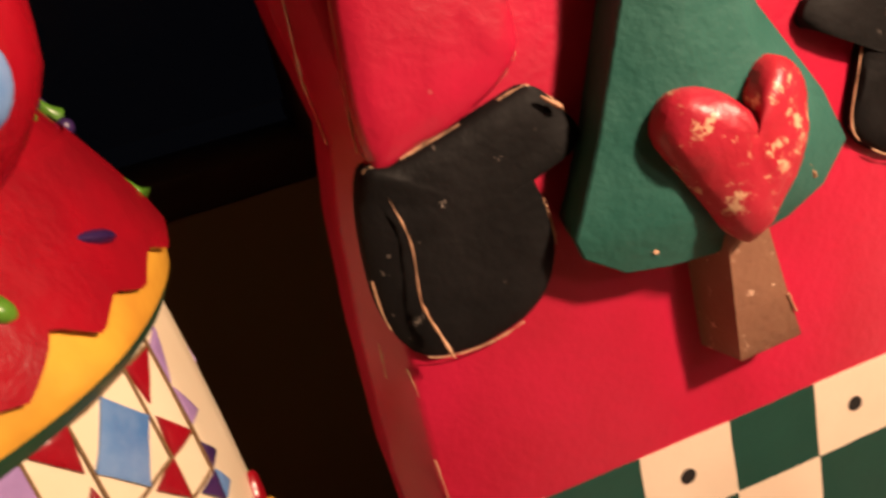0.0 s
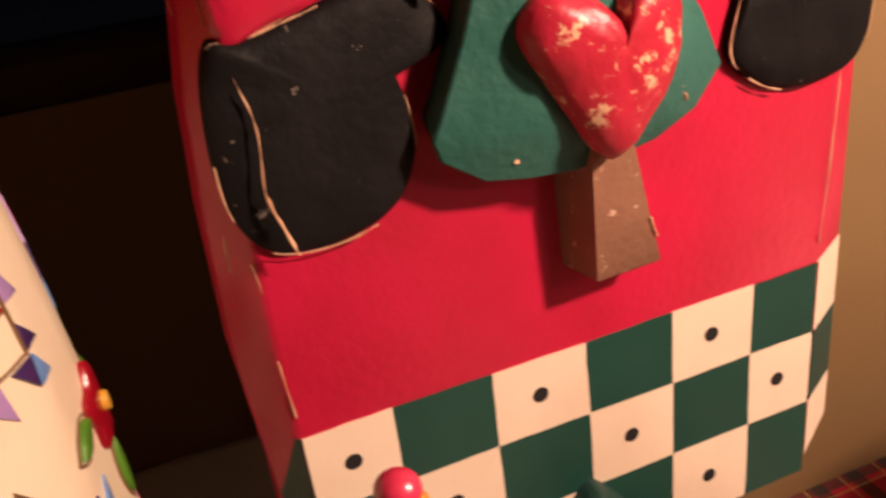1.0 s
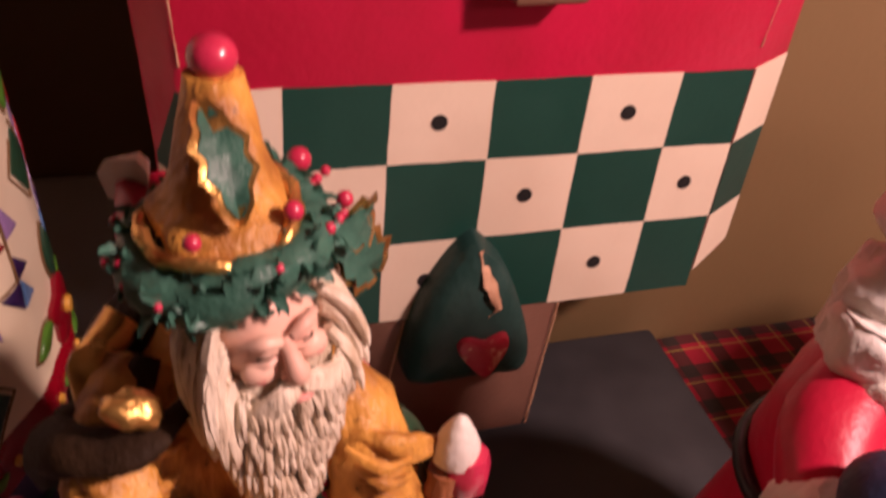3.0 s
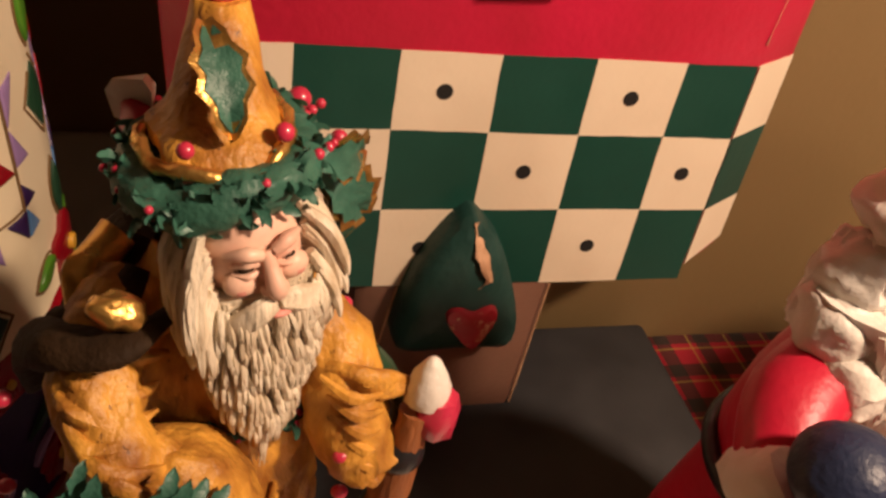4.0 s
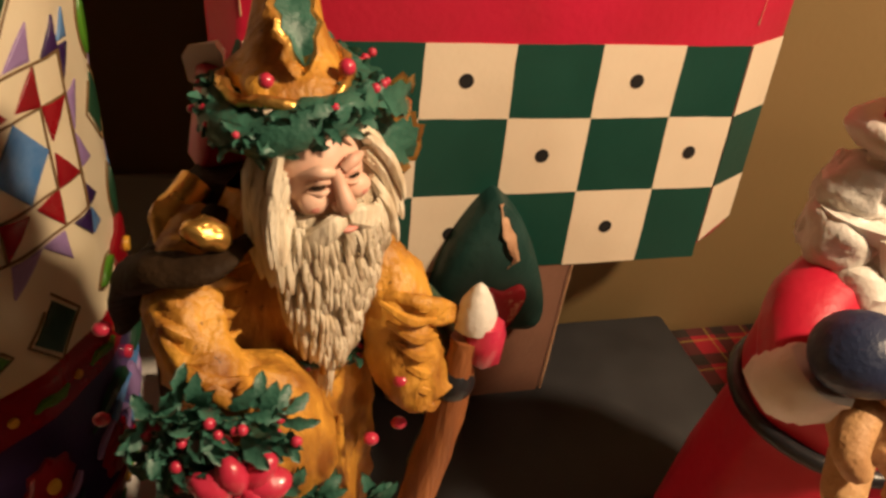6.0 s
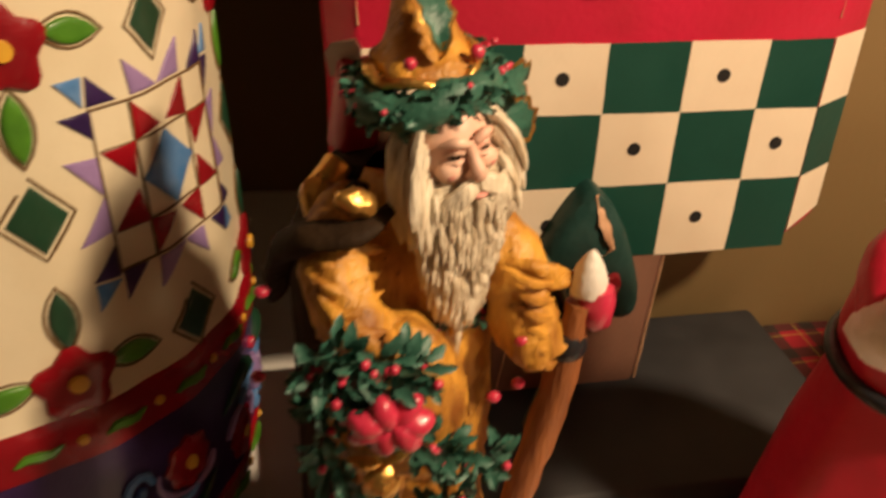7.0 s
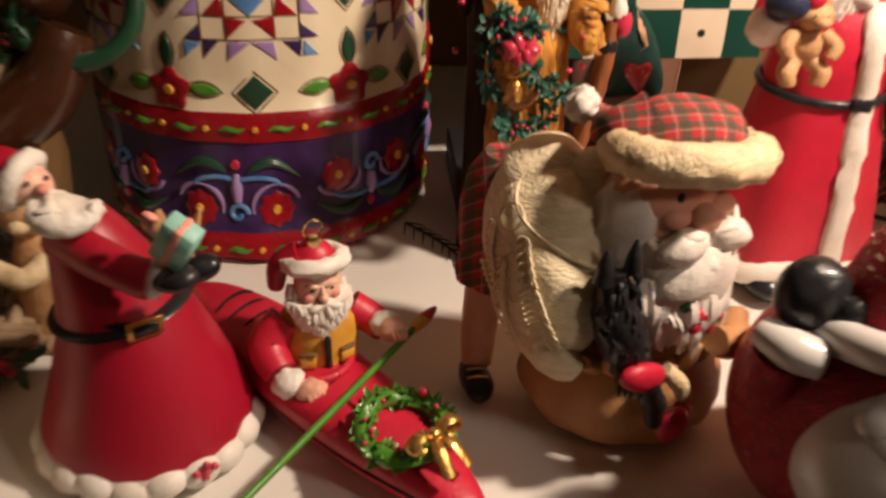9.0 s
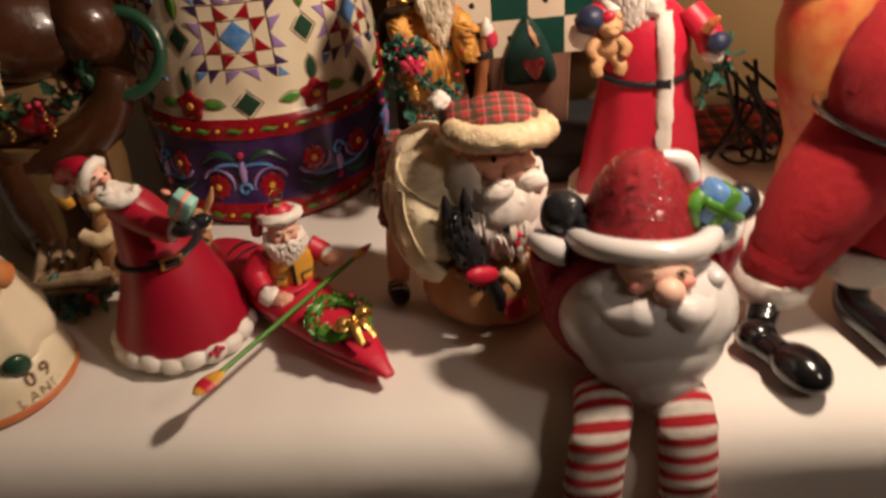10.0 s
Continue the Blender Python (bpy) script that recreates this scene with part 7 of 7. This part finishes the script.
# ---- fuzzy dancing figurine with black boots ----
def dancing_figurine():
    sh = Shape()
    sh.ell((0.2560, -0.022, 0.1280), (0.0400, 0.0340, 0.0600), "felt_red", (0, 16, 0), seg=36, rows=22, amp=0.0022, freq=120)
    sh.curve([(0.236, -0.020, 0.095), (0.215, -0.026, 0.066), (0.2005, -0.030, 0.040), (0.1960, -0.031, 0.028)], [0.0300, 0.0265, 0.0205, 0.0190], "felt_red", seg=24, amp=0.0018)
    sh.curve([(0.255, -0.014, 0.090), (0.252, -0.020, 0.055), (0.2440, -0.026, 0.036)], [0.0260, 0.0220, 0.0190], "felt_red", seg=24, amp=0.0018)
    belt = [(0.2490 + 0.0378 * math.cos(a), -0.0215 + 0.0322 * math.sin(a), 0.1050 - 0.011 * math.cos(a)) for a in [2 * math.pi * k / 44 for k in range(45)]]
    sh.tube(belt, 0.0046, "boot", seg=10, flat=0.4)
    for c, r in (((0.1945, -0.031, 0.0250), 0.0190), ((0.2420, -0.027, 0.0300), 0.0185)):
        sh.turned(c, [(-0.008, r * 0.8, r * 0.8), (-0.006, r * 1.05, r * 1.05), (0.0, r * 1.12, r * 1.12), (0.007, r * 1.02, r * 1.02), (0.009, r * 0.8, r * 0.8)], "felt_white", seg=32, amp=0.0016, freq=350)
    leg = [Vector((0.1945, -0.032, 0.023)), Vector((0.1880, -0.042, 0.0165)), Vector((0.1815, -0.053, 0.0120))]
    sh.curve(leg, [0.0092, 0.0086, 0.0080], "boot", seg=18)
    for k in range(7):
        # ribbed ankle
        p = leg[0].lerp(leg[1], k / 3) if k < 3 else leg[1].lerp(leg[2], (k - 3) / 4)
        sh.tube([p + rot((0, 0.0090 * math.cos(a), 0.0090 * math.sin(a)), (0, 35, -58)) for a in [2 * math.pi * q / 18 for q in range(19)]], 0.0009, "boot", seg=6)
    sh.ell((0.1785, -0.0595, 0.0100), (0.0105, 0.0105, 0.0095), "boot", seg=26, rows=16)
    sh.curve([(0.1790, -0.061, 0.0090), (0.1840, -0.071, 0.0086), (0.1890, -0.081, 0.0090)], [0.0086, 0.0078, 0.0090], "boot", seg=18)
    sh.ell((0.1910, -0.0865, 0.0104), (0.0122, 0.0175, 0.0104), "boot", (0, 0, 26), seg=30, rows=18)
    sh.curve([(0.2400, -0.030, 0.020), (0.2360, -0.040, 0.0105), (0.2400, -0.058, 0.0100), (0.2460, -0.076, 0.0100)], [0.0090, 0.0098, 0.0092, 0.0105], "boot", seg=18)
    sh.ell((0.2360, -0.040, 0.0130), (0.0060, 0.0100, 0.0070), "felt_white", (20, 0, 0))
    sh.ell((0.296, -0.030, 0.190), (0.024, 0.022, 0.024), "pale")
    sh.ell((0.294, -0.040, 0.178), (0.024, 0.018, 0.022), "felt_white", amp=0.002)
    sh.turned((0.298, -0.028, 0.200), [(0.0, 0.026, 0.025), (0.007, 0.026, 0.025), (0.016, 0.020, 0.019), (0.028, 0.010, 0.01)], lambda i: "felt_white" if i < 1 else "felt_red", seg=28)
    tagged(sh.make("dancing_figurine", base=(0.235, -0.03, 0)), "fuzzy red felt figurine with black belt and shiny black boots", "figurine")


dancing_figurine()


# ---- orange glazed figurine with a black hat, iron wire stand ----
sh = Shape()
sh.turned((0.2620, 0.0880, 0), [(0.0, 0.020, 0.018), (0.02, 0.023, 0.020), (0.045, 0.020, 0.018), (0.062, 0.024, 0.022), (0.085, 0.031, 0.029), (0.115, 0.034, 0.032), (0.140, 0.030, 0.028), (0.155, 0.022, 0.021), (0.162, 0.014, 0.013)], "orange", seg=40, amp=0.0015)
sh.turned((0.2600, 0.0880, 0.1560), [(0.0, 0.030, 0.028), (0.003, 0.036, 0.033), (0.006, 0.034, 0.031), (0.009, 0.020, 0.019), (0.018, 0.017, 0.016), (0.020, 0.013, 0.013)], "black", seg=40, amp=0.0010)
tagged(sh.make("orange_figurine", base=(0.262, 0.088, 0)), "orange figurine with red blotches under a wide black hat", "figurine")
sh = Shape()
ri = random.Random(77)
for k in range(9):
    a, b = Vector((0.215 + 0.012 * k, 0.150 + 0.012 * math.sin(k * 1.7), 0.0015)), Vector((0.235 + 0.014 * math.sin(k * 2.2), 0.160 + 0.01 * math.cos(k), 0.058 + 0.012 * math.sin(k)))
    m = a.lerp(b, 0.5) + Vector((ri.uniform(-0.014, 0.014), ri.uniform(-0.01, 0.01), ri.uniform(-0.004, 0.008)))
    sh.curve([a, m, b], 0.0016, "iron", seg=8)
for k in range(4):
    r = 0.012 + 0.002 * k
    cc = Vector((0.232 + 0.016 * k, 0.140, r + 0.0012))
    sh.tube([cc + Vector((r * math.cos(a), 0.004 * math.sin(2 * a), r * math.sin(a))) for a in [2 * math.pi * q / 24 for q in range(25)]], 0.0014, "iron", seg=7)
tagged(sh.make("wire_stand", base=(0.245, 0.15, 0)), "tangle of black iron wire scrolls standing on the cloth", "wire stand")


# ---- cream figurine on a lettered base ----
sh = Shape()
LC = (-0.2340, -0.0310, 0)
sh.turned(LC, [(0.0, 0.0430, 0.0430), (0.002, 0.0455, 0.0455), (0.0045, 0.0455, 0.0455), (0.006, 0.0440, 0.0440)], "orange", seg=60)
sh.turned(LC, [(0.006, 0.0445, 0.0445), (0.014, 0.0432, 0.0432), (0.024, 0.0400, 0.0400), (0.030, 0.0330, 0.0330)], "ivory", seg=60, amp=0.0008)
sh.turned((LC[0], LC[1] + 0.002, 0.026), [(0.0, 0.0385, 0.0370), (0.006, 0.0400, 0.0385), (0.012, 0.0385, 0.0370), (0.035, 0.0290, 0.0275), (0.055, 0.0220, 0.021), (0.08, 0.014, 0.014), (0.10, 0.016, 0.016), (0.115, 0.010, 0.01)], "ivory", seg=52, folds=9, depth=0.05, amp=0.001)
sh.ell((-0.2030, -0.0560, 0.0290), (0.0075, 0.0040, 0.0065), "dkgreen", (0, 20, 40), amp=0.0008)
sh.curve([(-0.2330, -0.040, 0.115), (-0.2190, -0.0450, 0.095), (-0.2080, -0.0400, 0.078), (-0.2030, -0.0340, 0.070)], [0.010, 0.0095, 0.0080, 0.0070], "orange", seg=16)
tagged(sh.make("cream_figurine", base=LC), "cream glazed figurine on a round base with brushed lettering", "figurine")
for word, z, size, a0 in (("09", 0.0150, 0.0120, -0.62), ("LAND", 0.0065, 0.0085, -0.83)):
    step = size * 0.85 / 0.045
    for i, ch in enumerate(word):
        a = a0 + step * i
        cu = bpy.data.curves.new("letter", "FONT")
        cu.body, cu.size, cu.extrude, cu.align_x = ch, size, 0.0003, "CENTER"
        tmp = bpy.data.objects.new("letter", cu)
        me = bpy.data.meshes.new_from_object(tmp)
        bpy.data.objects.remove(tmp)
        ob = new("letter", me)
        me.materials.append(M["seam"])
        rr = 0.0442 - (z - 0.006) * 0.14
        ob.matrix_world = Matrix.Translation((LC[0] + rr * math.cos(a), LC[1] + rr * math.sin(a), z)) @ pose(0, 0, 0, 82, 0, math.degrees(a) + 90)
        fig = bpy.data.objects["cream_figurine"]
        ob.parent = fig
        ob.matrix_parent_inverse = Matrix.Translation(-fig.location)


# ---- chestnut figurine with glossy trimmings, twig base, tan animal ----
def chestnut_figurine():
    sh = Shape()
    sh.ell((-0.2400, 0.1300, 0.1500), (0.0520, 0.0420, 0.0360), "chestnut", (0, 14, 0), seg=36, rows=20, amp=0.0025, freq=60)
    sh.ell((-0.1880, 0.1250, 0.1450), (0.0230, 0.0220, 0.0260), "chestnut", (0, -20, 0), amp=0.0015)
    sh.curve([(-0.1750, 0.120, 0.116), (-0.188, 0.112, 0.090), (-0.214, 0.106, 0.074), (-0.250, 0.106, 0.066), (-0.285, 0.11, 0.066)], [0.0120, 0.0150, 0.0160, 0.0160, 0.0150], "chestnut", seg=20, amp=0.0012)
    sh.ell((-0.2500, 0.1280, 0.0960), (0.0560, 0.0320, 0.0300), "seam", seg=30, rows=18)
    sh.turned((-0.2350, 0.1250, 0), [(0.0, 0.040, 0.034), (0.02, 0.044, 0.036), (0.05, 0.046, 0.036), (0.08, 0.044, 0.034)], "seam", seg=36, amp=0.002)
    for x in (-0.205, -0.250):
        sh.curve([(x, 0.100, 0.070), (x + 0.004, 0.094, 0.040), (x + 0.008, 0.092, 0.018), (x + 0.010, 0.084, 0.008)], [0.0150, 0.0130, 0.0110, 0.0085], "chestnut", seg=16, amp=0.001)
    sh.ell((-0.2260, 0.0980, 0.0980), (0.0120, 0.0080, 0.0110), "fig_red", amp=0.0006)
    sh.garland([(-0.250, 0.100, 0.102), (-0.230, 0.094, 0.110), (-0.205, 0.098, 0.112), (-0.180, 0.100, 0.120)], 0.006, 22, "dkgreen", 0.0150, 4, 0.002, rnd=random.Random(9))
    sh.tube([(-0.170 + 0.026 * math.cos(a), 0.118 + 0.008 * math.sin(a), 0.128 + 0.024 * math.sin(a)) for a in [2 * math.pi * q / 30 for q in range(31)]], 0.0042, "dkgreen", seg=10)
    for k in range(10):
        sh.ell((-0.214 + 0.002 * math.sin(k), 0.092, 0.089 + 0.0026 * k), (0.0013, 0.0012, 0.0013), "gold", seg=8, rows=6)
        sh.ell((-0.240 + 0.002 * math.sin(k), 0.092, 0.088 + 0.0026 * k), (0.0013, 0.0012, 0.0013), "gold", seg=8, rows=6)
    for k in range(9):
        sh.curve([(-0.256 + 0.003 * k, 0.094, 0.150 - 0.001 * k), (-0.258 + 0.003 * k, 0.088, 0.135), (-0.259 + 0.003 * k, 0.090, 0.118)], [0.003, 0.0034, 0.001], "fur", seg=7)
    tagged(sh.make("chestnut_figurine", base=(-0.235, 0.125, 0)), "large glossy chestnut brown figurine with red and green trimmings", "figurine")
    tw = Shape()
    rt = random.Random(14)
    for k in range(16):
        x, y, z = -0.236 + rt.uniform(0, 0.012), 0.036 + 0.005 * (k % 6), 0.004 + 0.0062 * (k // 6)
        tw.curve([(x, y + rt.uniform(-0.002, 0.002), z), (x + 0.022, y + rt.uniform(-0.003, 0.003), z + 0.001), (x + 0.044, y + rt.uniform(-0.002, 0.002), z)], [0.0034, 0.0038, 0.0030], "twig", seg=9, amp=0.0010, freq=300)
    for k in range(5):
        x = -0.232 + 0.009 * k
        tw.curve([(x, 0.030, 0.0045), (x + 0.002, 0.050, 0.022), (x - 0.001, 0.068, 0.026)], [0.0032, 0.0036, 0.0028], "twig", seg=9, amp=0.0010, freq=300)
    tw.garland([(-0.222, 0.031, 0.012), (-0.205, 0.028, 0.010), (-0.192, 0.030, 0.010)], 0.004, 14, "holly", 0.0120, 4, 0.0020, rnd=random.Random(23))
    tagged(tw.make("twig_stack", base=(-0.212, 0.05, 0)), "small stack of weathered twigs with holly and berries", "ornament")
    el = Shape()
    el.turned((-0.1830, 0.0560, 0), [(0.0, 0.0110, 0.010), (0.02, 0.0120, 0.011), (0.045, 0.0095, 0.009), (0.056, 0.006, 0.006)], "bear", seg=24, amp=0.0012)
    el.ell((-0.1830, 0.0540, 0.0640), (0.0105, 0.0095, 0.0100), "bear", amp=0.0010)
    el.ell((-0.1830, 0.0455, 0.0620), (0.0040, 0.0036, 0.0032), "fur")
    el.block((-0.2010, 0.0500, 0.0660), (0.0070, 0.0050, 0.0120), "fig_yellow", (0, -28, 0))
    el.curve([(-0.1760, 0.048, 0.045), (-0.184, 0.040, 0.042), (-0.194, 0.042, 0.046)], [0.0050, 0.0050, 0.0042], "fur", seg=12, amp=0.0010)
    tagged(el.make("bear_figurine", base=(-0.183, 0.056, 0)), "small tan bear figurine with cream paws and a yellow parcel", "figurine")
    an = Shape()
    an.ell((-0.1400, 0.0740, 0.0170), (0.0110, 0.0100, 0.0168), "bear", (0, 10, 0), amp=0.0014, freq=300)
    an.ell((-0.1330, 0.0690, 0.0330), (0.0088, 0.0080, 0.0078), "bear", amp=0.0010, freq=300)
    for dx, lean in ((-0.004, -0.002), (0.004, 0.004)):
        an.curve([(-0.1320 + dx, 0.071, 0.038), (-0.1310 + dx + lean, 0.072, 0.046), (-0.1300 + dx + lean * 1.5, 0.072, 0.054)], [0.0030, 0.0040, 0.0012], "bear", seg=10, flat=0.6)
    an.ell((-0.1270, 0.0630, 0.0310), (0.0036, 0.0034, 0.0030), "fur")
    an.ell((-0.1430, 0.0660, 0.0080), (0.0066, 0.0085, 0.0055), "fur", amp=0.0012)
    an.leaf((-0.1350, 0.062, 0.0260), (1, -0.3, -0.3), (0, -1, 0.3), 0.010, 0.005, "holly")
    tagged(an.make("animal_figurine", base=(-0.14, 0.074, 0)), "small tan long-eared animal figurine with a holly leaf", "figurine")


chestnut_figurine()
